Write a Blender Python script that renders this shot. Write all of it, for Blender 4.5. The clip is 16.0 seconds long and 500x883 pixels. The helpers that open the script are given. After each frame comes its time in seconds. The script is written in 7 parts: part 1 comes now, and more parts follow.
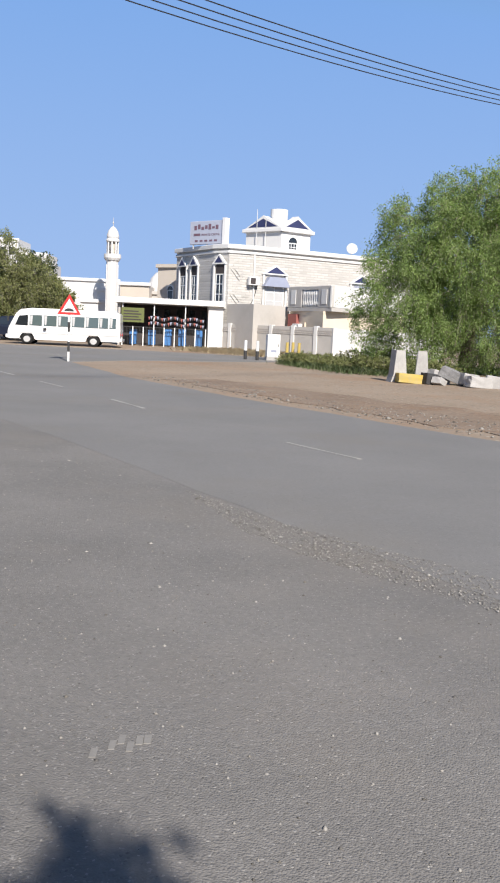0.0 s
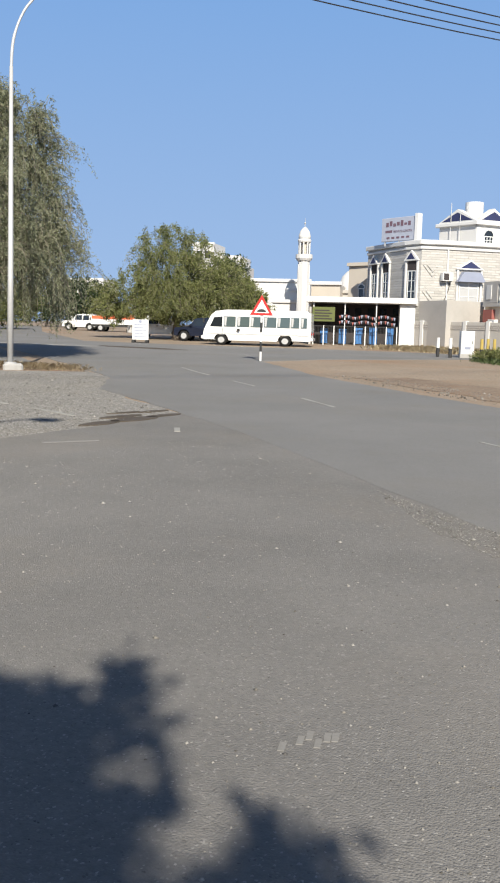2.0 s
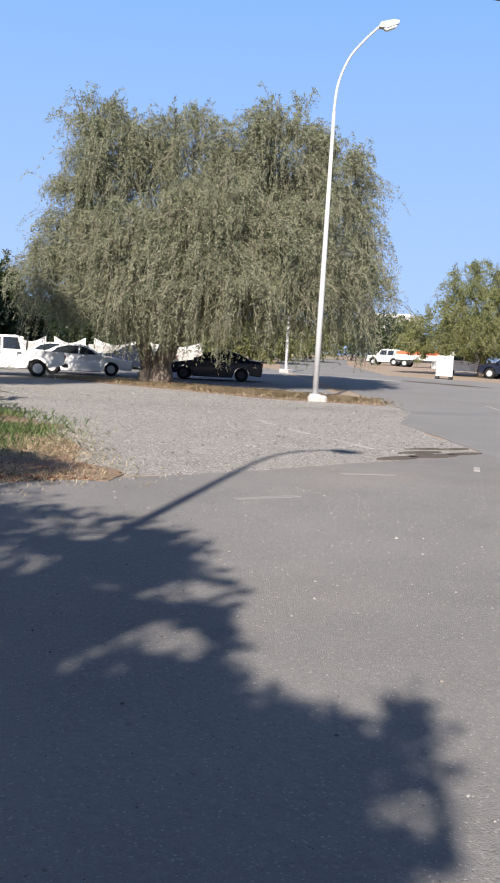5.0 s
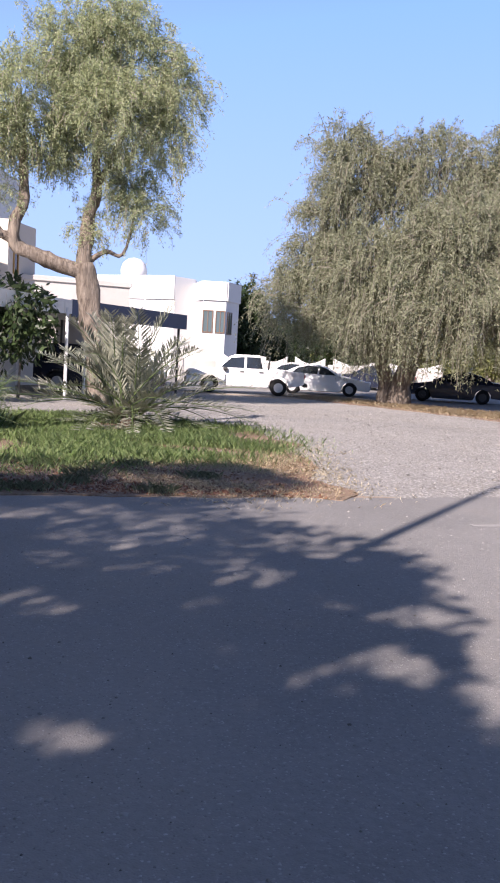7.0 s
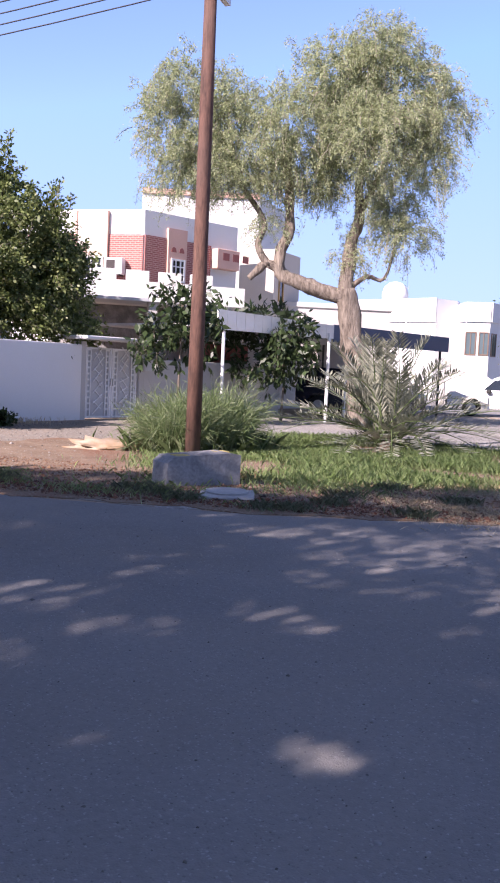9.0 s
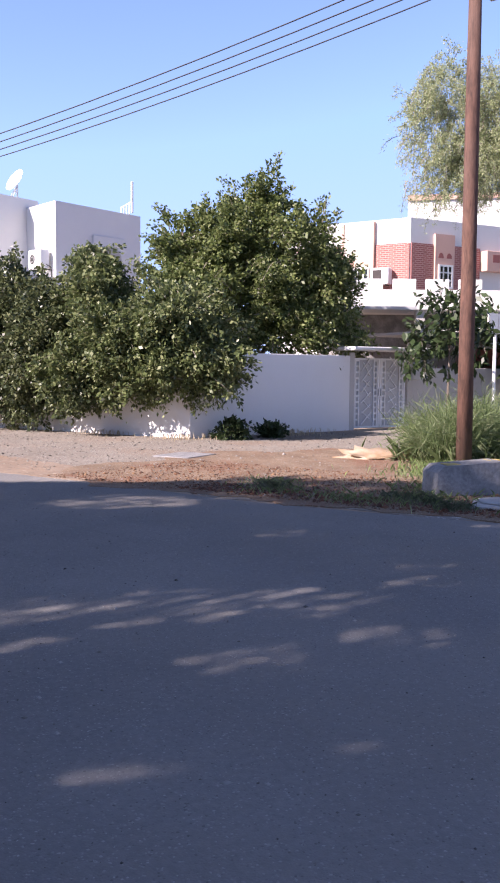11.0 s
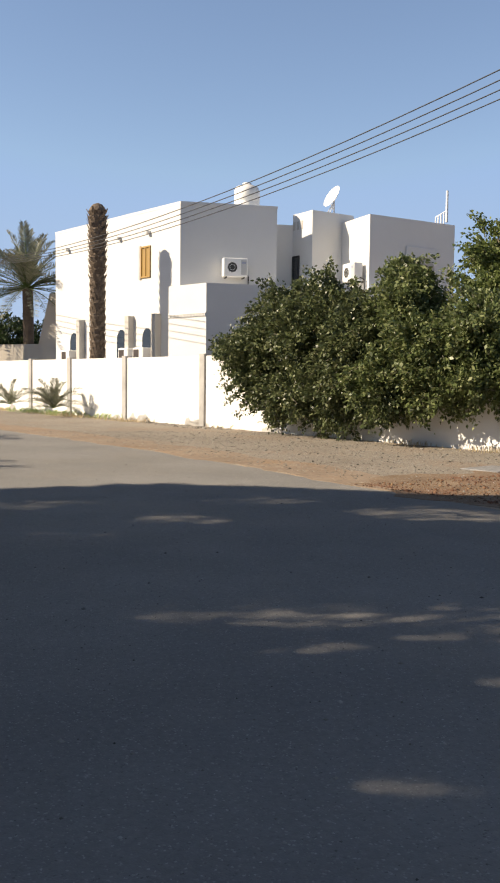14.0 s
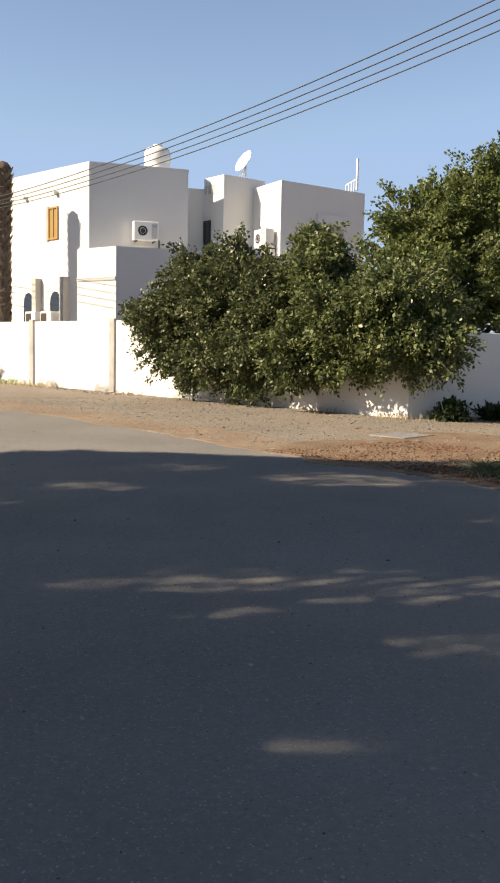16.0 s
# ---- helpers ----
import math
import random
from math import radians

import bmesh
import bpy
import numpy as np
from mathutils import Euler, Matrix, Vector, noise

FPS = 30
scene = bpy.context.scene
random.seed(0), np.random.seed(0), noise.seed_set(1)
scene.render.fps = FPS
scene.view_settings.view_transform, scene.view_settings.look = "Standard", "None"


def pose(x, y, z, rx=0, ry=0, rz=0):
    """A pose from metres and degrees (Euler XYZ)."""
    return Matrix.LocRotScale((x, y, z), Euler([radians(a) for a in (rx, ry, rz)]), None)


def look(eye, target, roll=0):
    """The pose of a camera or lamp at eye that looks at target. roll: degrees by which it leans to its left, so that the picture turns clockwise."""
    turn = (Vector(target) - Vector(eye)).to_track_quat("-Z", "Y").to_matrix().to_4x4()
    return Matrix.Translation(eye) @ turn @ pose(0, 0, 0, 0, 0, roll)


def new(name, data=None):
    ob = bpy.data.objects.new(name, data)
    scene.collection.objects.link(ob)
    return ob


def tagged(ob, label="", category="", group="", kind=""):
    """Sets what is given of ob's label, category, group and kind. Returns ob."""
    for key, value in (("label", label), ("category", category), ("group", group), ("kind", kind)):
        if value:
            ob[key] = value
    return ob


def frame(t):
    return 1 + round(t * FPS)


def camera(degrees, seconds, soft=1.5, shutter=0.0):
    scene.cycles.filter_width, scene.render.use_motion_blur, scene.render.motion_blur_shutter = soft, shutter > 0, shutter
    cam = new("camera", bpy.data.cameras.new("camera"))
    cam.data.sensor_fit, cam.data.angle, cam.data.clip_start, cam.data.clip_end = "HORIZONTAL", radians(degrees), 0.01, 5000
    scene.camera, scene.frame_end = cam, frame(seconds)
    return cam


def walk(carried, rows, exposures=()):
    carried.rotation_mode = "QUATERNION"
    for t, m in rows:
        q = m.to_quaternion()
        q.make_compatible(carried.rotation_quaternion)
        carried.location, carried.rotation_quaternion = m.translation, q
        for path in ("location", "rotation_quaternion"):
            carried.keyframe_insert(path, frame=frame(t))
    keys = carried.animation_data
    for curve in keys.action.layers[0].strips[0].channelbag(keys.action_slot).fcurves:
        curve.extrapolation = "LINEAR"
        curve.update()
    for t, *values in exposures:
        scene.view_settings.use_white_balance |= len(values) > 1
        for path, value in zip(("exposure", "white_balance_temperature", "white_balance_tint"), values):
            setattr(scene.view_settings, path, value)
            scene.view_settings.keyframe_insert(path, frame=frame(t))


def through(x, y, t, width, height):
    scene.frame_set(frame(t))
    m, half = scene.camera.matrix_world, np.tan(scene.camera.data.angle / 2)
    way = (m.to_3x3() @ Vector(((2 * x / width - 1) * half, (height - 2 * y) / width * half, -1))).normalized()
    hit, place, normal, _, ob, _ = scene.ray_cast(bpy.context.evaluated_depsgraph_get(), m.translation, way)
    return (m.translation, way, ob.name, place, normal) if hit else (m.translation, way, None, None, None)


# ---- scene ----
# camera: it stands on the junction and turns to the left; seconds and turn (x, y, z) in degrees
EYE = (0.0, 0.0, 1.6)
cam = camera(31.0, 16.0, 2.0)
TURNS = [
    (0.0, 83.22, -2.56, -0.01),
    (0.5, 83.25, -2.28, 3.62),
    (1.0, 83.50, -2.02, 6.26),
    (1.5, 82.79, -1.73, 9.32),
    (2.0, 82.72, -1.49, 11.98),
    (2.5, 83.61, -1.32, 15.87),
    (3.0, 84.29, -1.30, 18.97),
    (3.2, 84.34, -1.87, 19.85),
    (5.3, 84.28, -3.37, 34.23),
    (5.5, 84.36, -3.89, 36.51),
    (6.0, 85.00, -3.95, 40.01),
    (6.5, 84.85, -3.85, 42.90),
    (7.0, 84.74, -3.23, 46.07),
    (7.5, 85.31, -2.92, 50.73),
    (8.0, 85.66, -2.85, 54.95),
    (8.5, 85.30, -2.66, 58.52),
    (9.0, 85.40, -2.60, 62.45),
    (9.2, 85.56, -2.34, 64.64),
    (11.3, 85.24, -0.82, 81.56),
    (11.5, 85.02, -1.22, 83.14),
    (12.0, 85.65, -1.40, 86.76),
    (12.5, 86.53, -1.24, 89.97),
    (13.0, 86.37, -1.16, 92.99),
    (13.5, 86.31, -0.72, 95.67),
    (14.0, 86.07, -0.64, 98.73),
    (14.5, 85.69, -1.06, 98.56),
    (15.0, 84.81, -1.33, 97.28),
    (15.5, 84.40, -1.41, 95.26),
    (16.0, 84.02, -1.18, 93.11)
]
walk(cam, [(t, pose(*EYE, rx, ry, rz)) for t, rx, ry, rz in TURNS],
     exposures=[(0.0, 0.5, 6400, 12), (0.9, 0.48, 6550, 8), (1.5, 0.4, 6750, 4), (2.1, 0.48, 6600, 9), (3.0, 0.67, 6450, 13), (5.5, 0.9, 6500, 14), (6.5, 1.03, 6500, 20), (8.5, 1.27, 6350, 32), (9.0, 1.3, 6350, 32),
                (11.5, 1.33, 6500, 27), (12.5, 1.24, 7150, 20), (13.5, 0.87, 7700, 13), (14.5, 0.6, 8000, 11), (15.2, 0.62, 8100, 11), (16.0, 0.8, 8200, 12)])

# ---- world, sun ----
SUN_AZ, SUN_EL = 161.1, 33.7
world = bpy.data.worlds.new("sky")
scene.world = world
world.use_nodes = True
wn = world.node_tree
sky = wn.nodes.new("ShaderNodeTexSky")
sky.sky_type = "NISHITA"
sky.sun_disc = False
sky.sun_elevation, sky.sun_rotation = radians(SUN_EL), radians(SUN_AZ)
sky.altitude = 400
sky.air_density, sky.dust_density, sky.ozone_density = 1.0, 0.3, 2.5
wn.nodes["Background"].inputs[1].default_value = 0.108
deep = wn.nodes.new("ShaderNodeMix")
deep.data_type, deep.blend_type = "RGBA", "MULTIPLY"
deep.inputs[0].default_value = 1.0
deep.inputs[7].default_value = (0.96, 0.99, 1.07, 1)
wn.links.new(sky.outputs[0], deep.inputs[6])
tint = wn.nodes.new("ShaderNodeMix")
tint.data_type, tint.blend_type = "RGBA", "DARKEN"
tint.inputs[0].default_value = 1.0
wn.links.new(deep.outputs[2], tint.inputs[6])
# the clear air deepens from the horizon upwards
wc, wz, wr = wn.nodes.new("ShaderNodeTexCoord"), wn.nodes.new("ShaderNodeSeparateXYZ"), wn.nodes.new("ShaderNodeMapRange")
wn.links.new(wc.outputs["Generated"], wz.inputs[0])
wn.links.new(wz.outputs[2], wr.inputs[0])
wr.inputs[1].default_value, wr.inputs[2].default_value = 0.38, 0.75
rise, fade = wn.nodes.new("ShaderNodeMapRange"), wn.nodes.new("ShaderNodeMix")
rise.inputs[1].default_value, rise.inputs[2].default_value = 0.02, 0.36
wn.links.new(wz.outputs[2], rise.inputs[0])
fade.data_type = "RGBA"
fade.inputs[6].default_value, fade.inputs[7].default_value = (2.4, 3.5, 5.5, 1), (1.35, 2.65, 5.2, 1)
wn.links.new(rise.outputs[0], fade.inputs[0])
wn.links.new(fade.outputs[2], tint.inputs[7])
# Above the view the sky is dimmed and warmed to tone the shade.
high_sky_tint = wn.nodes.new("ShaderNodeMix")
high_sky_tint.data_type, high_sky_tint.blend_type = "RGBA", "MULTIPLY"
high_sky_tint.inputs[7].default_value = (0.84, 0.66, 0.55, 1)
wn.links.new(wr.outputs[0], high_sky_tint.inputs[0])
wn.links.new(tint.outputs[2], high_sky_tint.inputs[6])
wn.links.new(high_sky_tint.outputs[2], wn.nodes["Background"].inputs[0])
sun = new("sun", bpy.data.lights.new("sun", "SUN"))
sun.data.energy, sun.data.angle, sun.data.color = 5.0, radians(0.53), (1.0, 0.93, 0.82)
SUN_DIR = Vector((math.sin(radians(SUN_AZ)) * math.cos(radians(SUN_EL)), math.cos(radians(SUN_AZ)) * math.cos(radians(SUN_EL)), math.sin(radians(SUN_EL))))
sun.matrix_world = look((0, 0, 40), Vector((0, 0, 40)) - SUN_DIR)


# ---- helpers of this scene ----
def G(y):
    """Height of the ground: level near the junction, a slight rise towards the school."""
    return 0.011 * (min(max(y, 30.0), 110.0) - 30.0)


def pol(az, d):
    return Vector((d * math.sin(radians(az)), d * math.cos(radians(az))))


def thing(name, x, y, rz=0.0, label="", category="", group="", kind="", z=None):
    ob = new(name)
    ob.empty_display_size = 0.2
    ob.matrix_world = pose(x, y, G(y) if z is None else z, 0, 0, rz)
    return tagged(ob, label, category, group, kind)


def part(name, bm, m, parent=None, label="", world=False, smooth=False, bevel=0.0):
    me = bpy.data.meshes.new(name)
    if bevel:
        bmesh.ops.bevel(bm, geom=[e for e in bm.edges if len(e.link_faces) == 2 and e.calc_face_angle(0) > 0.5], offset=bevel, segments=1, affect="EDGES", clamp_overlap=True)
    bmesh.ops.recalc_face_normals(bm, faces=bm.faces)
    bm.to_mesh(me)
    bm.free()
    me.materials.append(m)
    if smooth:
        for p in me.polygons:
            p.use_smooth = True
    ob = new(name, me)
    if parent:
        ob.parent = parent
        if world:
            o = parent
            shift = Vector((0, 0, 0))
            while o:
                shift += o.matrix_basis.translation
                o = o.parent
            me.transform(Matrix.Translation(-shift))
    if label:
        ob["label"] = label
    return ob


def box(x0, x1, y0, y1, z0, z1, bm=None, m=None):
    bm = bm or bmesh.new()
    mat_ = Matrix.Translation(((x0 + x1) / 2, (y0 + y1) / 2, (z0 + z1) / 2)) @ Matrix.Diagonal((abs(x1 - x0), abs(y1 - y0), abs(z1 - z0), 1))
    bmesh.ops.create_cube(bm, size=1, matrix=(m or Matrix()) @ mat_)
    return bm


def cyl(r0, r1, z0, z1, n=16, bm=None, m=None):
    bm = bm or bmesh.new()
    bmesh.ops.create_cone(bm, cap_ends=True, segments=n, radius1=r0, radius2=r1, depth=z1 - z0, matrix=(m or Matrix()) @ Matrix.Translation((0, 0, (z0 + z1) / 2)))
    return bm


def prism(poly, z0, z1, bm=None):
    """A footprint polygon raised from z0 to z1."""
    bm = bm or bmesh.new()
    lo = [bm.verts.new((p[0], p[1], z0)) for p in poly]
    hi = [bm.verts.new((p[0], p[1], z1)) for p in poly]
    n = len(poly)
    bm.faces.new(lo[::-1])
    bm.faces.new(hi)
    for i in range(n):
        bm.faces.new((lo[i], lo[(i + 1) % n], hi[(i + 1) % n], hi[i]))
    return bm


def slab(poly, y0, y1, bm=None, m=None):
    """An (x, z) outline with thickness from y0 to y1."""
    bm = bm or bmesh.new()
    m = m or Matrix()
    a = [bm.verts.new(m @ Vector((p[0], y0, p[1]))) for p in poly]
    b = [bm.verts.new(m @ Vector((p[0], y1, p[1]))) for p in poly]
    n = len(poly)
    bm.faces.new(a)
    bm.faces.new(b[::-1])
    for i in range(n):
        bm.faces.new((a[i], b[i], b[(i + 1) % n], a[(i + 1) % n]))
    return bm


def lathe(prof, n=20, bm=None, m=None):
    """(r, z) profile turned about z."""
    bm = bm or bmesh.new()
    m = m or Matrix()
    rings = [[bm.verts.new(m @ Vector((r * math.cos(2 * math.pi * k / n), r * math.sin(2 * math.pi * k / n), z))) for k in range(n)] for r, z in prof]
    for a, b in zip(rings, rings[1:]):
        for k in range(n):
            bm.faces.new((a[k], a[(k + 1) % n], b[(k + 1) % n], b[k]))
    bm.faces.new(rings[0][::-1])
    bm.faces.new(rings[-1])
    return bm


def tube(pts, radii, n=8, bm=None, rough=0.0):
    """A tube along points; rough: uneven skin."""
    bm = bm or bmesh.new()
    pts = [Vector(p) for p in pts]
    rings = []
    for i, p in enumerate(pts):
        d = (pts[min(i + 1, len(pts) - 1)] - pts[max(i - 1, 0)]).normalized()
        a = d.cross(Vector((0.31, 0.95, 0.05))).normalized()
        b = d.cross(a)
        r = radii[i] if hasattr(radii, "__len__") else radii
        ring = []
        for k in range(n):
            w = 2 * math.pi * k / n
            c = Vector((math.cos(w), math.sin(w), 0))
            rr = r * (1 + rough * (noise.noise(p * 1.7 + c * 1.3) + 0.6 * noise.noise(p * 5.0 + c * 3.1)))
            ring.append(bm.verts.new(p + a * rr * math.cos(w) + b * rr * math.sin(w)))
        rings.append(ring)
    for a, b in zip(rings, rings[1:]):
        for k in range(n):
            bm.faces.new((a[k], a[(k + 1) % n], b[(k + 1) % n], b[k]))
    bm.faces.new(rings[0][::-1])
    bm.faces.new(rings[-1])
    return bm


def smooth_line(pts, k=4):
    """Catmull-Rom points through pts."""
    pts = [Vector(p) for p in pts]
    out = []
    for i in range(len(pts) - 1):
        p0, p1, p2, p3 = pts[max(i - 1, 0)], pts[i], pts[i + 1], pts[min(i + 2, len(pts) - 1)]
        for j in range(k):
            t = j / k
            out.append(0.5 * (2 * p1 + (p2 - p0) * t + (2 * p0 - 5 * p1 + 4 * p2 - p3) * t * t + (3 * p1 - p0 - 3 * p2 + p3) * t ** 3))
    return out + [pts[-1]]


def face(p0, p1, z=0.0):
    """Frame of a wall seen from p0 (left) to p1 (right): x along it, y into it, z up."""
    u = (Vector(p1) - Vector(p0)).normalized()
    m = Matrix(((u.x, -u.y, 0, p0[0]), (u.y, u.x, 0, p0[1]), (0, 0, 1, z), (0, 0, 0, 1)))
    return m, (Vector(p1) - Vector(p0)).length


def raw_mesh(name, verts, quads, m, parent=None, shift=None):
    """A mesh straight from arrays of vertices and quads."""
    me = bpy.data.meshes.new(name)
    v, q = np.asarray(verts, dtype=np.float32), np.asarray(quads, dtype=np.int32)
    if shift is not None:
        v = v - np.asarray(shift, dtype=np.float32)
    me.vertices.add(len(v))
    me.vertices.foreach_set("co", v.ravel())
    me.loops.add(q.size)
    me.loops.foreach_set("vertex_index", q.ravel())
    me.polygons.add(len(q))
    me.polygons.foreach_set("loop_start", np.arange(len(q), dtype=np.int32) * q.shape[1])
    me.update(calc_edges=True)
    me.materials.append(m)
    ob = new(name, me)
    if parent:
        ob.parent = parent
    return ob


# ---- materials ----
def mat(name, col, col2=None, rough=0.8, big=0.6, fine=18.0, bump=0.25, metal=0.0, spec=0.3, dist=0.01, mix=0.5, stain=None, stain_amount=0.0, stain_scale=0.35, detail=6.0):
    """Two-scale noise between two colours, fine bump, optional stains."""
    m = bpy.data.materials.new(name)
    m.use_nodes = True
    n, l = m.node_tree.nodes, m.node_tree.links
    bsdf = n["Principled BSDF"]
    tc = n.new("ShaderNodeTexCoord")

    def nz(scale, det=5.0):
        t = n.new("ShaderNodeTexNoise")
        t.inputs["Scale"].default_value, t.inputs["Detail"].default_value, t.inputs["Roughness"].default_value = scale, det, 0.62
        l.new(tc.outputs["Object"], t.inputs["Vector"])
        return t

    a, b = nz(big), nz(fine, detail)
    add = n.new("ShaderNodeMath")
    add.operation = "MULTIPLY_ADD"
    l.new(a.outputs[0], add.inputs[0])
    add.inputs[1].default_value = 0.6
    half = n.new("ShaderNodeMath")
    half.operation = "MULTIPLY"
    half.inputs[1].default_value = 0.4
    l.new(b.outputs[0], half.inputs[0])
    l.new(half.outputs[0], add.inputs[2])
    ramp = n.new("ShaderNodeValToRGB")
    ramp.color_ramp.elements[0].position, ramp.color_ramp.elements[1].position = 0.5 - 0.28 * mix, 0.5 + 0.28 * mix
    c2 = col2 or tuple(c * 0.82 for c in col)
    ramp.color_ramp.elements[0].color, ramp.color_ramp.elements[1].color = (*c2, 1), (*col, 1)
    l.new(add.outputs[0], ramp.inputs[0])
    out = ramp.outputs[0]
    if stain:
        s = nz(stain_scale, 7.0)
        sr = n.new("ShaderNodeMapRange")
        sr.inputs[1].default_value, sr.inputs[2].default_value = 0.5, 0.68
        sr.inputs[3].default_value, sr.inputs[4].default_value = 0.0, stain_amount
        l.new(s.outputs[0], sr.inputs[0])
        mx = n.new("ShaderNodeMix")
        mx.data_type = "RGBA"
        l.new(sr.outputs[0], mx.inputs[0])
        l.new(out, mx.inputs[6])
        mx.inputs[7].default_value = (*stain, 1)
        out = mx.outputs[2]
    l.new(out, bsdf.inputs["Base Color"])
    bsdf.inputs["Roughness"].default_value, bsdf.inputs["Metallic"].default_value = rough, metal
    bsdf.inputs["Specular IOR Level"].default_value = spec
    if bump:
        bp = n.new("ShaderNodeBump")
        bp.inputs["Strength"].default_value, bp.inputs["Distance"].default_value = bump, dist
        l.new(b.outputs[0], bp.inputs["Height"])
        l.new(bp.outputs[0], bsdf.inputs["Normal"])
    return m


def speckled(name, col, col2, stone, amount, size, rough=0.9, bump=0.6, big=0.15, stain=None, stain_amount=0.0, stain_scale=0.3):
    """Asphalt, gravel: a ground tone with stones of their own shade."""
    m = mat(name, col, col2, rough, big, 30.0, 0.0, spec=0.2, stain=stain, stain_amount=stain_amount, stain_scale=stain_scale)
    n, l = m.node_tree.nodes, m.node_tree.links
    bsdf = n["Principled BSDF"]
    tc = n["Texture Coordinate"]
    base = bsdf.inputs["Base Color"].links[0].from_socket
    v = n.new("ShaderNodeTexVoronoi")
    v.inputs["Scale"].default_value = size
    l.new(tc.outputs["Object"], v.inputs["Vector"])
    pick = n.new("ShaderNodeSeparateColor")
    l.new(v.outputs["Color"], pick.inputs[0])
    th = n.new("ShaderNodeMapRange")
    th.inputs[1].default_value, th.inputs[2].default_value, th.inputs[4].default_value = 1 - amount, min(1.0, 1 - amount + 0.12), 0.85
    l.new(pick.outputs[0], th.inputs[0])
    tone = n.new("ShaderNodeMix")
    tone.data_type = "RGBA"
    l.new(pick.outputs[1], tone.inputs[0])
    tone.inputs[6].default_value, tone.inputs[7].default_value = (*[c * 0.3 for c in stone], 1), (*stone, 1)
    mx = n.new("ShaderNodeMix")
    mx.data_type = "RGBA"
    l.new(th.outputs[0], mx.inputs[0])
    l.new(base, mx.inputs[6])
    l.new(tone.outputs[2], mx.inputs[7])
    l.new(mx.outputs[2], bsdf.inputs["Base Color"])
    bp = n.new("ShaderNodeBump")
    bp.inputs["Strength"].default_value, bp.inputs["Distance"].default_value = bump, 0.006
    bp.invert = True
    l.new(v.outputs["Distance"], bp.inputs["Height"])
    l.new(bp.outputs[0], bsdf.inputs["Normal"])
    return m


def bricks(name, angle, col, col2, mortar, w=0.22, h=0.075, joint=0.012, bump=0.5, dist=0.01):
    m = mat(name, col, col2, 0.85, 0.7, 25.0, 0.0)
    n, l = m.node_tree.nodes, m.node_tree.links
    bsdf, tc = n["Principled BSDF"], n["Texture Coordinate"]
    base = bsdf.inputs["Base Color"].links[0].from_socket
    rot = n.new("ShaderNodeMapping")
    rot.inputs["Rotation"].default_value = (0, 0, -angle)
    l.new(tc.outputs["Object"], rot.inputs[0])
    sx, cx = n.new("ShaderNodeSeparateXYZ"), n.new("ShaderNodeCombineXYZ")
    l.new(rot.outputs[0], sx.inputs[0])
    l.new(sx.outputs[0], cx.inputs[0])
    l.new(sx.outputs[2], cx.inputs[1])
    b = n.new("ShaderNodeTexBrick")
    b.inputs["Scale"].default_value, b.inputs["Brick Width"].default_value, b.inputs["Row Height"].default_value, b.inputs["Mortar Size"].default_value = 1.0, w, h, joint
    b.inputs["Mortar"].default_value = (*mortar, 1)
    l.new(cx.outputs[0], b.inputs["Vector"])
    l.new(base, b.inputs["Color1"])
    dk = n.new("ShaderNodeMix")
    dk.data_type, dk.blend_type = "RGBA", "MULTIPLY"
    dk.inputs[0].default_value = 1.0
    l.new(base, dk.inputs[6])
    dk.inputs[7].default_value = (0.8, 0.8, 0.8, 1)
    l.new(dk.outputs[2], b.inputs["Color2"])
    l.new(b.outputs["Color"], bsdf.inputs["Base Color"])
    bp = n.new("ShaderNodeBump")
    bp.inputs["Strength"].default_value, bp.inputs["Distance"].default_value = bump, dist
    bp.invert = True
    l.new(b.outputs["Fac"], bp.inputs["Height"])
    l.new(bp.outputs[0], bsdf.inputs["Normal"])
    return m


def leaf(name, cols, rough=0.55, through=0.3):
    """Leaves whose shade differs piece by piece, with light passing through."""
    m = bpy.data.materials.new(name)
    m.use_nodes = True
    n, l = m.node_tree.nodes, m.node_tree.links
    bsdf = n["Principled BSDF"]
    g = n.new("ShaderNodeNewGeometry")
    ramp = n.new("ShaderNodeValToRGB")
    while len(ramp.color_ramp.elements) < len(cols):
        ramp.color_ramp.elements.new(0.5)
    for i, c in enumerate(cols):
        ramp.color_ramp.elements[i].position, ramp.color_ramp.elements[i].color = i / (len(cols) - 1), (*c, 1)
    l.new(g.outputs["Random Per Island"], ramp.inputs[0])
    l.new(ramp.outputs[0], bsdf.inputs["Base Color"])
    bsdf.inputs["Roughness"].default_value, bsdf.inputs["Specular IOR Level"].default_value = rough, 0.3
    tr = n.new("ShaderNodeBsdfTranslucent")
    l.new(ramp.outputs[0], tr.inputs[0])
    mx = n.new("ShaderNodeMixShader")
    mx.inputs[0].default_value = through
    l.new(bsdf.outputs[0], mx.inputs[1])
    l.new(tr.outputs[0], mx.inputs[2])
    l.new(mx.outputs[0], n["Material Output"].inputs[0])
    return m


def plain(name, col, rough=0.5, metal=0.0, spec=0.5, coat=0.0):
    m = mat(name, col, tuple(c * 0.9 for c in col), rough, 1.5, 40.0, 0.04, metal, spec)
    m.node_tree.nodes["Principled BSDF"].inputs["Coat Weight"].default_value = coat
    return m


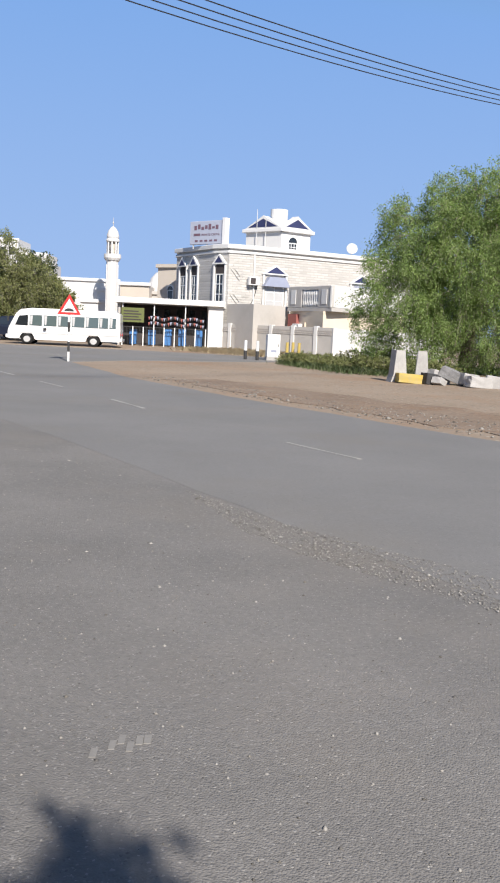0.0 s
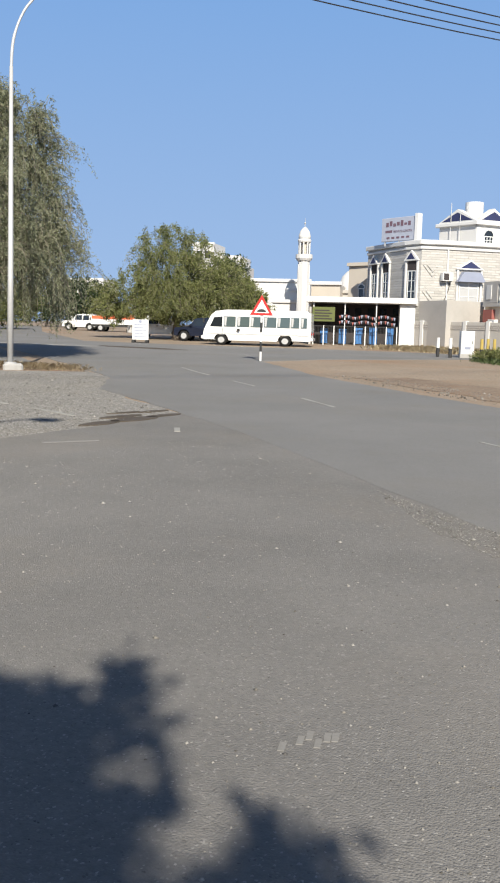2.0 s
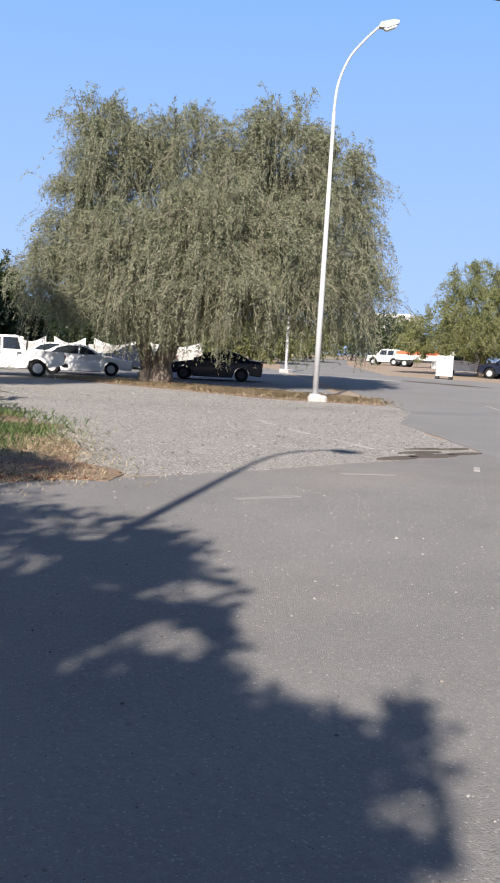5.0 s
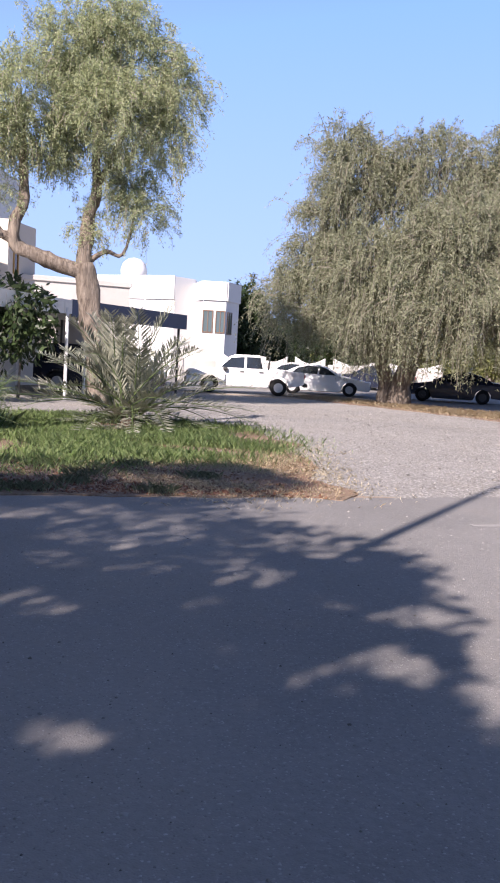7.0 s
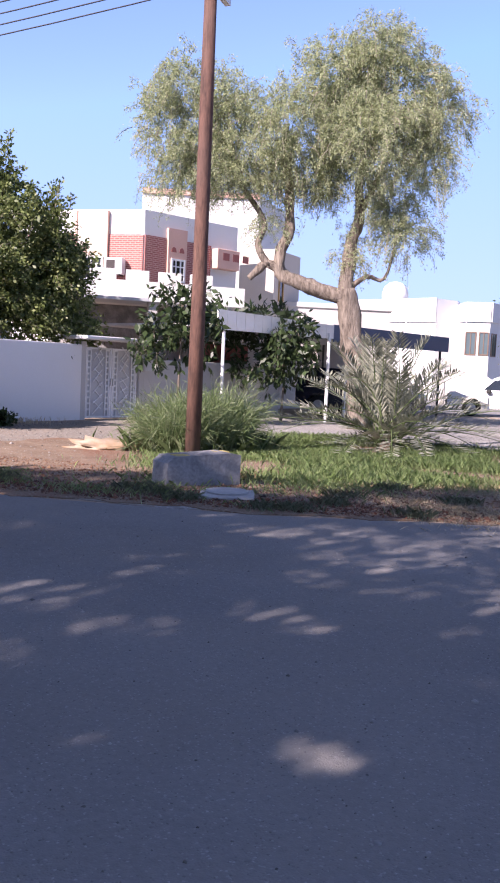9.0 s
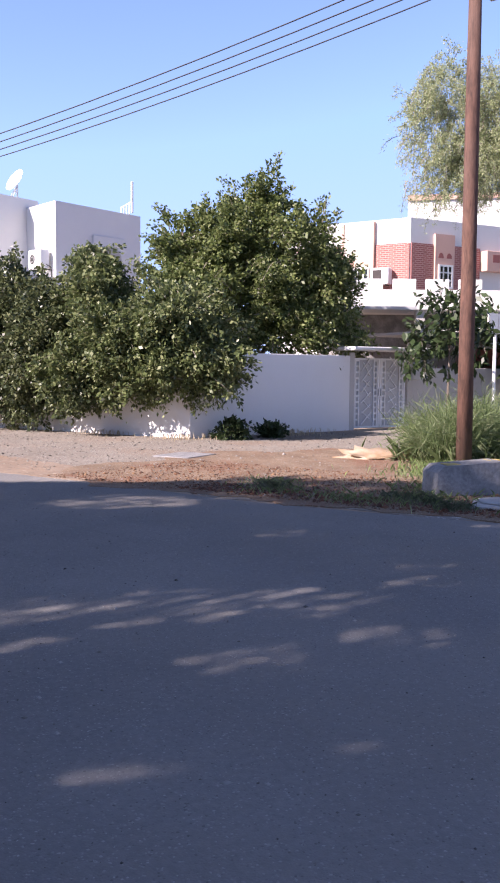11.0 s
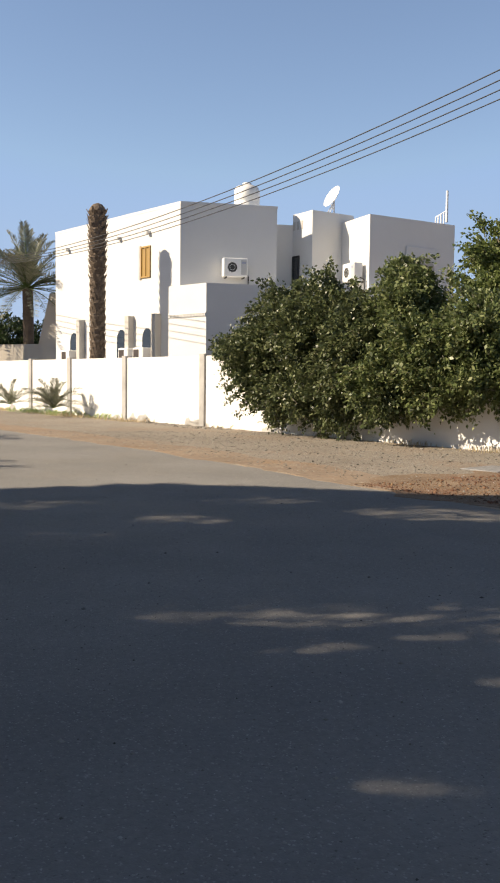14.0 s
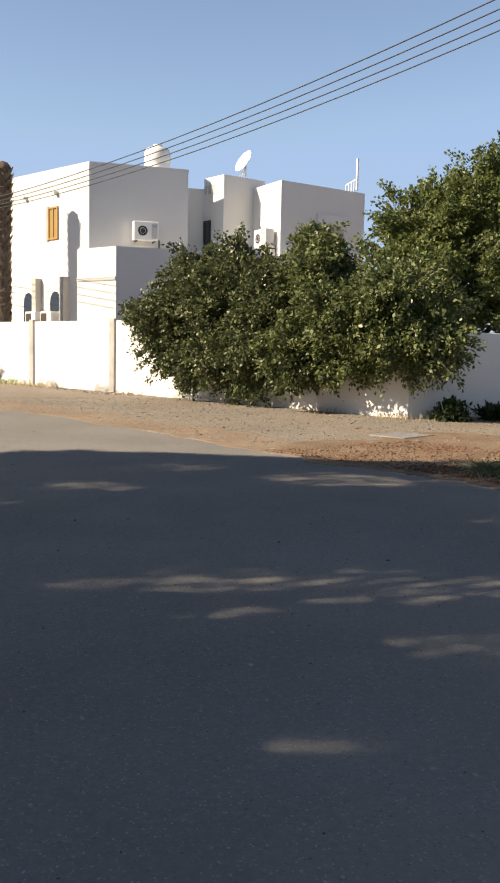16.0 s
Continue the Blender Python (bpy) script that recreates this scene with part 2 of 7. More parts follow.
ASPHALT = speckled("asphalt", (0.235, 0.23, 0.224), (0.185, 0.182, 0.178), (0.34, 0.33, 0.317), 0.12, 125.0, 0.85, 0.4, 0.25, (0.205, 0.188, 0.165), 0.55, 0.2)
OLD_ASPHALT = speckled("old_asphalt", (0.24, 0.23, 0.218), (0.16, 0.155, 0.149), (0.37, 0.357, 0.338), 0.14, 115.0, 0.9, 0.6, 0.35, (0.245, 0.22, 0.19), 0.55, 0.22)
EARTH = speckled("earth_gravel", (0.26, 0.225, 0.185), (0.18, 0.152, 0.125), (0.4, 0.375, 0.335), 0.3, 34.0, 0.95, 0.8, 0.45, (0.25, 0.17, 0.115), 0.6, 0.35)
GRAVEL = speckled("gravel", (0.27, 0.256, 0.236), (0.19, 0.18, 0.166), (0.52, 0.5, 0.47), 0.45, 38.0, 0.95, 0.7, 0.4, (0.3, 0.27, 0.22), 0.5, 0.3)
DIRT = speckled("dirt", (0.35, 0.28, 0.215), (0.27, 0.21, 0.155), (0.42, 0.37, 0.3), 0.2, 14.0, 0.95, 0.7, 0.2, (0.3, 0.165, 0.085), 0.5, 0.16)
RED_DIRT = speckled("red_dirt", (0.29, 0.225, 0.17), (0.2, 0.145, 0.105), (0.36, 0.3, 0.24), 0.22, 16.0, 0.95, 0.8, 0.6, (0.3, 0.175, 0.09), 0.5, 0.4)
VERGE = speckled("verge_litter", (0.27, 0.195, 0.135), (0.13, 0.085, 0.058), (0.36, 0.3, 0.22), 0.22, 45.0, 0.95, 0.7, 1.3, (0.18, 0.075, 0.045), 0.75, 0.7)
ROAD_PAINT = mat("road_paint", (0.42, 0.41, 0.38), (0.24, 0.235, 0.22), 0.8, 3.0, 40.0, 0.2, mix=0.8)
DAMP = mat("damp_patch", (0.075, 0.06, 0.045), (0.12, 0.1, 0.08), 0.75, 2.0, 20.0, 0.3)
WHITE_WALL = mat("white_wall", (0.76, 0.75, 0.73), (0.7, 0.69, 0.67), 0.85, 0.5, 30.0, 0.15, stain=(0.66, 0.62, 0.56), stain_amount=0.3, stain_scale=0.5)
WHITE_SMOOTH = mat("white_plaster", (0.66, 0.655, 0.64), (0.61, 0.605, 0.59), 0.8, 0.4, 30.0, 0.1)
CREAM = mat("cream_plaster", (0.74, 0.64, 0.5), (0.68, 0.58, 0.45), 0.85, 0.4, 30.0, 0.1)
BEIGE = mat("beige_plaster", (0.55, 0.5, 0.43), (0.5, 0.45, 0.39), 0.85, 0.4, 30.0, 0.1)
PINK = mat("pink_plaster", (0.62, 0.4, 0.32), (0.56, 0.36, 0.29), 0.85, 0.4, 30.0, 0.1)
MAROON = mat("maroon_trim", (0.33, 0.12, 0.1), (0.28, 0.1, 0.09), 0.8, 1.0, 30.0, 0.1)
GREY_WALL = mat("grey_wall", (0.5, 0.48, 0.45), (0.43, 0.41, 0.385), 0.85, 0.5, 30.0, 0.15, stain=(0.3, 0.28, 0.25), stain_amount=0.4)
CONCRETE = mat("concrete", (0.46, 0.45, 0.43), (0.34, 0.33, 0.32), 0.9, 1.5, 25.0, 0.5, stain=(0.24, 0.23, 0.22), stain_amount=0.5, stain_scale=1.2)
GREY_CONC = mat("painted_concrete", (0.33, 0.325, 0.32), (0.15, 0.147, 0.15), 0.9, 3.0, 25.0, 0.8, stain=(0.12, 0.12, 0.12), stain_amount=0.6, stain_scale=2.0)
YELLOW = mat("yellow_paint", (0.5, 0.36, 0.07), (0.4, 0.33, 0.15), 0.8, 4.0, 30.0, 0.3)
BLACK = mat("black_paint", (0.03, 0.03, 0.032), (0.05, 0.05, 0.05), 0.7, 4.0, 30.0, 0.2)
RED = mat("red_paint", (0.6, 0.03, 0.03), (0.5, 0.03, 0.03), 0.5, 4.0, 30.0, 0.1)
STEEL = mat("galvanised_steel", (0.62, 0.62, 0.61), (0.52, 0.52, 0.52), 0.5, 1.2, 30.0, 0.1, 0.3)
RUST_POLE = mat("rusty_pole", (0.17, 0.09, 0.065), (0.055, 0.032, 0.026), 0.85, 6.0, 22.0, 0.6, mix=0.5, stain=(0.09, 0.06, 0.05), stain_amount=0.7, stain_scale=1.5)
WIRE = plain("cable", (0.02, 0.02, 0.022), 0.6)
GLASS = plain("dark_glass", (0.02, 0.024, 0.028), 0.06, 0.0, 0.8)
BUS_GLASS = plain("bus_glass", (0.09, 0.12, 0.12), 0.06, 0.0, 0.8)
TYRE = plain("tyre_rubber", (0.02, 0.02, 0.02), 0.85, 0.0, 0.2)
RIM = plain("alloy", (0.5, 0.5, 0.5), 0.45, 0.15)
DARK_RIM = plain("dark_alloy", (0.05, 0.05, 0.055), 0.4, 0.5)
WHITE_CAR = plain("white_car_paint", (0.82, 0.82, 0.81), 0.25, 0.0, 0.5, 0.6)
BLACK_CAR = plain("dark_blue_car_paint", (0.014, 0.018, 0.034), 0.25, 0.0, 0.4, 0.3)
PLASTIC = plain("black_plastic", (0.03, 0.03, 0.03), 0.6)
WHITE_METAL = mat("white_metal", (0.78, 0.78, 0.77), (0.7, 0.7, 0.69), 0.5, 2.0, 30.0, 0.08, stain=(0.5, 0.46, 0.4), stain_amount=0.3, stain_scale=2.0)
TANK = plain("white_plastic", (0.8, 0.79, 0.76), 0.5)
TAIL = plain("tail_light_red", (0.5, 0.02, 0.02), 0.2)
LAMP_GLASS = plain("clear_lamp", (0.75, 0.76, 0.78), 0.12)
BLUE = plain("blue_cloth", (0.06, 0.22, 0.55), 0.8)
NAVY = mat("navy_panel", (0.035, 0.045, 0.12), (0.03, 0.035, 0.09), 0.6, 0.6, 20.0, 0.1)
NAVY_FASCIA = mat("blue_grey_metal", (0.1, 0.12, 0.19), (0.08, 0.1, 0.16), 0.55, 1.0, 20.0, 0.1)
GREY_METAL = mat("grey_metal", (0.5, 0.5, 0.5), (0.4, 0.4, 0.4), 0.55, 1.0, 20.0, 0.15)
WOOD_WIN = plain("ochre_window_frame", (0.38, 0.23, 0.07), 0.5)
BROWN_GLASS = plain("bronze_glass", (0.1, 0.05, 0.02), 0.1, 0.0, 0.8)
OCHRE_PANE = plain("ochre_curtained_pane", (0.36, 0.23, 0.08), 0.25)
ORANGE = plain("orange_red_tarp", (0.75, 0.16, 0.07), 0.7)
GREEN_SIGN = plain("yellow_green_banner", (0.12, 0.14, 0.04), 0.7)
# Near-black tone stands in for interior shade; also grilles and banner print.
SHADE_TRIM_DARK = mat("shade_and_trim_dark", (0.06, 0.05, 0.05), (0.04, 0.035, 0.035), 0.8, 1.0, 20.0, 0.1)
SIGN_GREY = plain("sign_grey", (0.3, 0.33, 0.43), 0.6)
BROWN_WIN = plain("brown_window_frame", (0.16, 0.1, 0.065), 0.5)
CURTAIN = plain("pale_curtained_pane", (0.5, 0.5, 0.5), 0.25)
BARK = mat("bark", (0.3, 0.25, 0.2), (0.085, 0.066, 0.052), 0.95, 5.0, 15.0, 1.0, dist=0.06, mix=0.45)
for m_ in (BARK, RUST_POLE):
    mp_ = m_.node_tree.nodes.new("ShaderNodeMapping")
    mp_.inputs["Scale"].default_value = (1.8, 1.8, 0.32)
    m_.node_tree.links.new(m_.node_tree.nodes["Texture Coordinate"].outputs["Object"], mp_.inputs[0])
    for nd in m_.node_tree.nodes:
        if nd.type == "TEX_NOISE":
            m_.node_tree.links.new(mp_.outputs[0], nd.inputs["Vector"])
PALM_BARK = mat("palm_bark", (0.24, 0.185, 0.14), (0.08, 0.058, 0.045), 0.95, 3.0, 20.0, 1.0, dist=0.04, mix=0.8)
TWIG = mat("twig", (0.25, 0.225, 0.18), (0.17, 0.15, 0.12), 0.9, 3.0, 20.0, 0.2)
LEAF_WEEP = leaf("greygreen_leaves", [(0.16, 0.18, 0.105), (0.21, 0.23, 0.14), (0.26, 0.275, 0.175), (0.33, 0.335, 0.235)], 0.65, 0.36)
LEAF_BRIGHT = leaf("bright_leaves", [(0.12, 0.19, 0.045), (0.19, 0.28, 0.075), (0.26, 0.36, 0.11), (0.33, 0.41, 0.17)], 0.6, 0.42)
LEAF_MID = leaf("olive_leaves", [(0.09, 0.105, 0.035), (0.16, 0.18, 0.06), (0.22, 0.24, 0.09), (0.27, 0.27, 0.14)], 0.6, 0.3)
LEAF_ACACIA = leaf("acacia_leaves", [(0.22, 0.265, 0.13), (0.31, 0.36, 0.185), (0.39, 0.43, 0.245), (0.47, 0.49, 0.31)], 0.7, 0.45)
LEAF_BUSH = leaf("hedge_leaves", [(0.038, 0.052, 0.026), (0.068, 0.088, 0.037), (0.108, 0.13, 0.053), (0.2, 0.215, 0.11)], 0.36, 0.25)
LEAF_CITRUS = leaf("broad_leaves", [(0.05, 0.07, 0.03), (0.09, 0.12, 0.043), (0.15, 0.185, 0.07), (0.27, 0.29, 0.145)], 0.38, 0.32)
# Brighter copy of the broad leaves, with sunlight put into the colour.
LEAF_SUNNY = leaf("sunny_leaves", [(0.06, 0.082, 0.03), (0.1, 0.135, 0.042), (0.165, 0.205, 0.065), (0.3, 0.33, 0.15)], 0.4, 0.4)
LEAF_DARK = leaf("dark_leaves", [(0.02, 0.035, 0.014), (0.035, 0.055, 0.02), (0.05, 0.08, 0.03)], 0.4, 0.2)
LEAF_PALM = leaf("palm_leaflets", [(0.14, 0.15, 0.11), (0.24, 0.25, 0.185), (0.38, 0.38, 0.3)], 0.5, 0.12)
GRASS = leaf("green_grass", [(0.24, 0.35, 0.13), (0.33, 0.44, 0.185), (0.44, 0.52, 0.27)], 0.6, 0.5)
DULL_GRASS = leaf("dull_grass", [(0.16, 0.2, 0.11), (0.24, 0.28, 0.17), (0.34, 0.35, 0.25)], 0.7, 0.35)
DRY_GRASS = leaf("dry_grass", [(0.48, 0.38, 0.24), (0.56, 0.46, 0.3), (0.66, 0.56, 0.4)], 0.8, 0.4)
STRAW = leaf("pale_straw", [(0.66, 0.55, 0.36), (0.74, 0.63, 0.43), (0.82, 0.72, 0.52)], 0.8, 0.45)
REED = leaf("reed_blades", [(0.08, 0.125, 0.042), (0.14, 0.195, 0.075), (0.26, 0.29, 0.165)], 0.6, 0.35)


# ---- the ground and the roads ----
def sheet(name, poly, off, m, label, wobble=0.12, kind="structure", step=0.8, category="ground"):
    """A flat outline laid on the ground, off metres above it, with an uneven rim."""
    pts = []
    for i in range(len(poly)):
        a, b = Vector(poly[i]), Vector(poly[(i + 1) % len(poly)])
        k = max(1, min(40, int((b - a).length / step)))
        nrm = Vector((-(b - a).y, (b - a).x)).normalized()
        for j in range(k):
            p = a + (b - a) * (j / k)
            w = noise.noise(Vector((p.x * 0.9, p.y * 0.9, off * 500))) + 0.5 * noise.noise(Vector((p.x * 3.1, p.y * 3.1, off * 900)))
            pts.append(p + nrm * wobble * w)
    bm = bmesh.new()
    bm.faces.new([bm.verts.new((p.x, p.y, 0)) for p in pts])
    bm.normal_update()
    bmesh.ops.triangulate(bm, faces=bm.faces)
    for y in (30.0, 110.0):
        bmesh.ops.bisect_plane(bm, geom=bm.verts[:] + bm.edges[:] + bm.faces[:], plane_co=(0, y, 0), plane_no=(0, 1, 0))
    for v in bm.verts:
        v.co.z = G(v.co.y) + off
    bm.normal_update()
    for f in bm.faces:
        if f.normal.z < 0:
            f.normal_flip()
    rim = bmesh.ops.extrude_edge_only(bm, edges=[e for e in bm.edges if e.is_boundary])
    for v in rim["geom"]:
        if isinstance(v, bmesh.types.BMVert):
            v.co.z -= off + 0.01
    me = bpy.data.meshes.new(name)
    bm.normal_update()
    bm.to_mesh(me)
    bm.free()
    me.materials.append(m)
    return tagged(new(name, me), label, category, "", kind)


xs = [-2500, -200, -60, 60, 200, 2500]
ys = [-2500, -200, 30, 110, 400, 2500]
bm = bmesh.new()
grid = [[bm.verts.new((x, y, G(y))) for x in xs] for y in ys]
for j in range(len(ys) - 1):
    for i in range(len(xs) - 1):
        bm.faces.new((grid[j][i], grid[j][i + 1], grid[j + 1][i + 1], grid[j + 1][i]))
tagged(part("ground", bm, DIRT), "bare brown earth with stones and reddish patches", "ground", "", "structure")

sheet("gravel_ground", [(-4.4, 15.5), (-8.0, 20.7), (-9.6, 25.4), (-13, 30.2), (-24, 29.2), (-36, 21), (-31, 15), (-25.0, 11.2), (-24.6, 9.0), (-17, 8), (-9.5, 3.7), (-6.3, 9.6), (-5.0, 13)], 0.004, GRAVEL,
      "pale grey gravel with dust between the road and the car park", 0.3, category="gravel")
sheet("earth_strip", [(-9.4, 3.65), (-17, 8.2), (-24.6, 9.2), (-21.4, 2.4), (-27.4, -3.6), (-60, -34), (-58, -40), (-25, -10.8), (-18.5, -4.4), (-13.8, -0.6)], 0.006, EARTH,
      "dusty brown earth and gravel along the walls", 0.3, category="ground")
sheet("side_road", [(17, -25.5), (2.6, 5.6), (1.3, 7.8), (-2.0, 14.0), (-4.5, 15.9), (-5.2, 13.1), (-6.3, 9.42), (-8.5, 4.76), (-9.5, 3.57), (-10.25, 2.59), (-13.9, -0.69), (-18.6, -4.5), (-25.1, -11), (-62, -48), (-55, -56), (-20, -24), (0, -26)], 0.008, OLD_ASPHALT,
      "worn dusty grey asphalt of the side road", 0.1, category="road")
sheet("road", [(24, -28), (4.2, 14.95), (0, 22.1), (-4.0, 30), (-7.6, 38.5), (-5.5, 42), (4, 49.5), (5, 53.5), (-6, 56), (-18, 57.2), (-24, 58.5), (-38, 82), (-52, 112), (-62, 112), (-48, 86), (-31, 56), (-21, 42), (-14.5, 33), (-9.6, 25.3), (-8.04, 20.6), (-4.4, 15.5), (-2.9, 13.3), (0.42, 7.5), (1.9, 5.2), (17, -26)], 0.0105, ASPHALT,
      "grey asphalt main road with faded markings", 0.1, category="road")
sheet("car_park", [(-15.2, 32), (-24, 30.6), (-36, 22.5), (-62, 26), (-55, 52), (-33, 58), (-31, 55.5), (-21.3, 41.5)], 0.009, ASPHALT, "grey asphalt parking strip under the trees", 0.15, category="road")
sheet("verge", [(-6.75, 8.1), (-8.6, 4.85), (-9.62, 3.66), (-10.35, 2.7), (-14.0, -0.6), (-15.4, 0.4), (-17.5, 2.6), (-18, 6.5), (-17.5, 12.0), (-14.8, 14.2), (-11.8, 12.6)], 0.016, VERGE, "reddish brown verge with dry litter", 0.5, step=0.25, category="verge")
sheet("lamp_verge", [(-11.2, 27.6), (-13, 30.6), (-25.5, 31.4), (-29, 29.6), (-26, 28.6), (-15, 26.2)], 0.016, VERGE, "dry verge under the weeping tree", 0.3, category="verge")
sheet("red_verge", [(5.0, 15.0), (1.0, 22.2), (-3.0, 30.2), (-1, 31), (4, 23.5), (9, 18.5), (14, 8), (12, 2)], 0.014, RED_DIRT, "reddish earth along the road", 0.5, category="verge")
for x, y, rx, ry, az in [(-5.25, 13.4, 0.5, 0.16, 72), (-4.95, 14.3, 0.6, 0.2, 70), (-5.3, 14.6, 0.5, 0.14, 66), (-4.7, 15.1, 0.45, 0.14, 68), (-5.5, 15.2, 0.4, 0.1, 60), (-5.1, 15.7, 0.4, 0.09, 66)]:
    ring = [(x + rx * math.cos(t) * math.cos(radians(az)) - ry * math.sin(t) * math.sin(radians(az)), y + rx * math.cos(t) * math.sin(radians(az)) + ry * math.sin(t) * math.cos(radians(az))) for t in np.linspace(0, 2 * math.pi, 14)[:-1]]
    sheet("damp_patch", ring, 0.02, DAMP, "dark damp mud at the road's edge", 0.05, step=0.1, category="mud")
sheet("red_strip", [(-10.2, 2.75), (-13.8, -0.55), (-18.5, -4.4), (-25, -10.85), (-45, -30.8), (-46, -30), (-26, -9.9), (-19.2, -3.2), (-14.5, 0.5), (-11.0, 3.7)], 0.013, RED_DIRT, "reddish dust along the side road", 0.35, step=0.4, category="verge")
sheet("damp_patch", [(-13.6, 48), (-16, 50), (-20, 51), (-19, 49.5), (-16, 48.2)], 0.02, DAMP, "dark damp stain on the asphalt", 0.3, step=0.4, category="stain")


def marking(a, b, w, m=ROAD_PAINT, name="road_marking", off=0.017, label="faded white road marking dash"):
    a, b = Vector(a), Vector(b)
    n_ = Vector((-(b - a).y, (b - a).x)).normalized() * w / 2
    sheet(name, [a - n_, b - n_, b + n_, a + n_], off, m, label, 0.025, step=0.2, category="road marking")


for a, b in [((-9.3, 32), (-7.3, 28.2)), ((-3.05, 20.23), (-2.09, 18.3)), ((0.62, 13.46), (1.55, 11.92)), ((2.9, 9.4), (4.2, 6.9)), ((-5.9, 25.6), (-4.9, 23.8))]:
    marking(a, b, 0.08)
for a, b in [((-10.5, 17.9), (-9.6, 17.15)), ((-8.9, 16.5), (-8.1, 15.9)), ((-7.3, 15.35), (-6.1, 14.4)), ((-3.8, 12.9), (-3.95, 13.35))]:
    marking(a, b, 0.1)
marking((-60, -50.5), (-18.5, -9.6), 0.14, label="long faded white line on the side road")
marking((-28, 51), (-19.5, 49.5), 0.3, label="pale stop line across the far road")
TICK = mat("worn_tick", (0.275, 0.265, 0.25), (0.225, 0.217, 0.205), 0.9, 30.0, 80.0, 0.2, mix=0.6)
for a, b in (((-5.0, 8.15), (-4.6, 8.85)), ((-5.1, 11.0), (-4.5, 11.5))):
    marking(a, b, 0.1, TICK, off=0.0115, label="almost worn-off pale road marking")
for gx, gy in [(-0.43, 3.32), (-0.36, 3.32), (-0.39, 3.26), (-0.52, 3.2), (-0.33, 3.33), (-0.46, 3.27)]:
    marking((gx, gy), (gx + 0.003, gy + 0.07), 0.022, TICK, off=0.0115, label="small pale paint tick on the asphalt")


# ---- foliage ----
def foliage(starts, dirs, length, bend, n_leaf, leaf_l, leaf_w, rng, spread=0.05, flat=0.0):
    """Twigs that leave starts along dirs and bend down, and the leaves along them. Returns leaf and twig arrays."""
    N = len(starts)
    L = length[:, None]
    down = np.array([0, 0, -1.0])

    def at(t):
        return starts[:, None] + L[:, None] * (dirs[:, None] * (t - 0.5 * bend * t * t)[..., None] + down * (bend * 0.62 * t * t)[..., None])

    t = np.sort(rng.uniform(0.05, 1.0, (N, n_leaf)), axis=1)
    P = at(t).reshape(-1, 3) + rng.normal(0, spread, (N * n_leaf, 3))
    tang = (at(np.minimum(t + 0.05, 1.05)) - at(t)).reshape(-1, 3)
    tang /= np.linalg.norm(tang, axis=1)[:, None] + 1e-9
    ax = tang + rng.normal(0, 0.75, tang.shape)
    ax /= np.linalg.norm(ax, axis=1)[:, None]
    nrm = rng.normal(0, 1, ax.shape) + np.array([0, 0, flat])
    side = np.cross(ax, nrm)
    side /= np.linalg.norm(side, axis=1)[:, None] + 1e-9
    s = rng.uniform(0.6, 1.25, (len(P), 1))
    l_, w_ = ax * leaf_l * s, side * leaf_w * 0.5 * s
    V = np.stack([P, P + l_ * 0.45 + w_, P + l_, P + l_ * 0.45 - w_], 1).reshape(-1, 3)
    Q = np.arange(len(V)).reshape(-1, 4)
    k = 5
    tt = np.linspace(0, 1, k)[None].repeat(N, 0)
    C = at(tt)
    w = np.linspace(1.0, 0.3, k)[None, :, None] * 0.012
    off = rng.normal(0, 1, (N, 1, 3))
    off /= np.linalg.norm(off, axis=2)[..., None]
    TV = np.stack([C - off * w, C + off * w], 2).reshape(-1, 3)
    idx = np.arange(N)[:, None] * k * 2 + np.arange(k - 1)[None] * 2
    TQ = np.stack([idx, idx + 1, idx + 3, idx + 2], -1).reshape(-1, 4)
    return V, Q, TV, TQ


def inside(poly, x, y):
    """Which points lie in a polygon."""
    r = np.zeros(len(x), bool)
    for i in range(len(poly)):
        (x0, y0), (x1, y1) = poly[i], poly[i - 1]
        c = ((y0 > y) != (y1 > y)) & (x < (x1 - x0) * (y - y0) / (y1 - y0 + 1e-12) + x0)
        r ^= c
    return r


def blob_points(blobs, n, rng, inner=0.55, out=1.0):
    """Points in the outer part of ellipsoids (x, y, z, rx, ry, rz), with the outward directions."""
    size = np.array([b[3] * b[4] + b[4] * b[5] + b[3] * b[5] for b in blobs])
    pick = rng.choice(len(blobs), n, p=size / size.sum())
    B = np.array(blobs)[pick]
    d = rng.normal(0, 1, (n, 3))
    d /= np.linalg.norm(d, axis=1)[:, None]
    r = rng.uniform(inner ** 2, out, (n, 1)) ** 0.5
    wob = 1 + 0.16 * np.sin(d[:, :1] * 5 + pick[:, None]) * np.cos(d[:, 1:2] * 6 + 2 * pick[:, None])
    return B[:, :3] + d * r * wob * B[:, 3:], d


def open_sky(V, root, gaps):
    """Which leaves stay, where the crown has gaps: (bearing, distance, half width, half depth) of the sunlit spots below them."""
    c = V.reshape(-1, 4, 3).mean(1) + np.array(root.matrix_basis.translation)
    x, y = c[:, 0] - 0.3239 * 1.5 * c[:, 2], c[:, 1] + 0.9461 * 1.5 * c[:, 2]
    az, d = np.degrees(np.arctan2(x, y)), np.hypot(x, y)
    wob = 1.15 + 0.35 * np.sin(az * 0.9 + 4.2 * d) + 0.35 * np.sin(az * 2.1 - 17 * d) + 0.3 * np.sin(az * 0.6 + 31 * d)
    chance = (np.sin(c[:, 0] * 91.7 + c[:, 1] * 57.3) * 437.585) % 1.0
    keep = np.ones(len(c), bool)
    for a0, d0, ha, hd, left in gaps:
        keep &= (((az - a0) / ha) ** 2 + ((d - d0) / hd) ** 2 > wob) | (chance < left)
    return keep


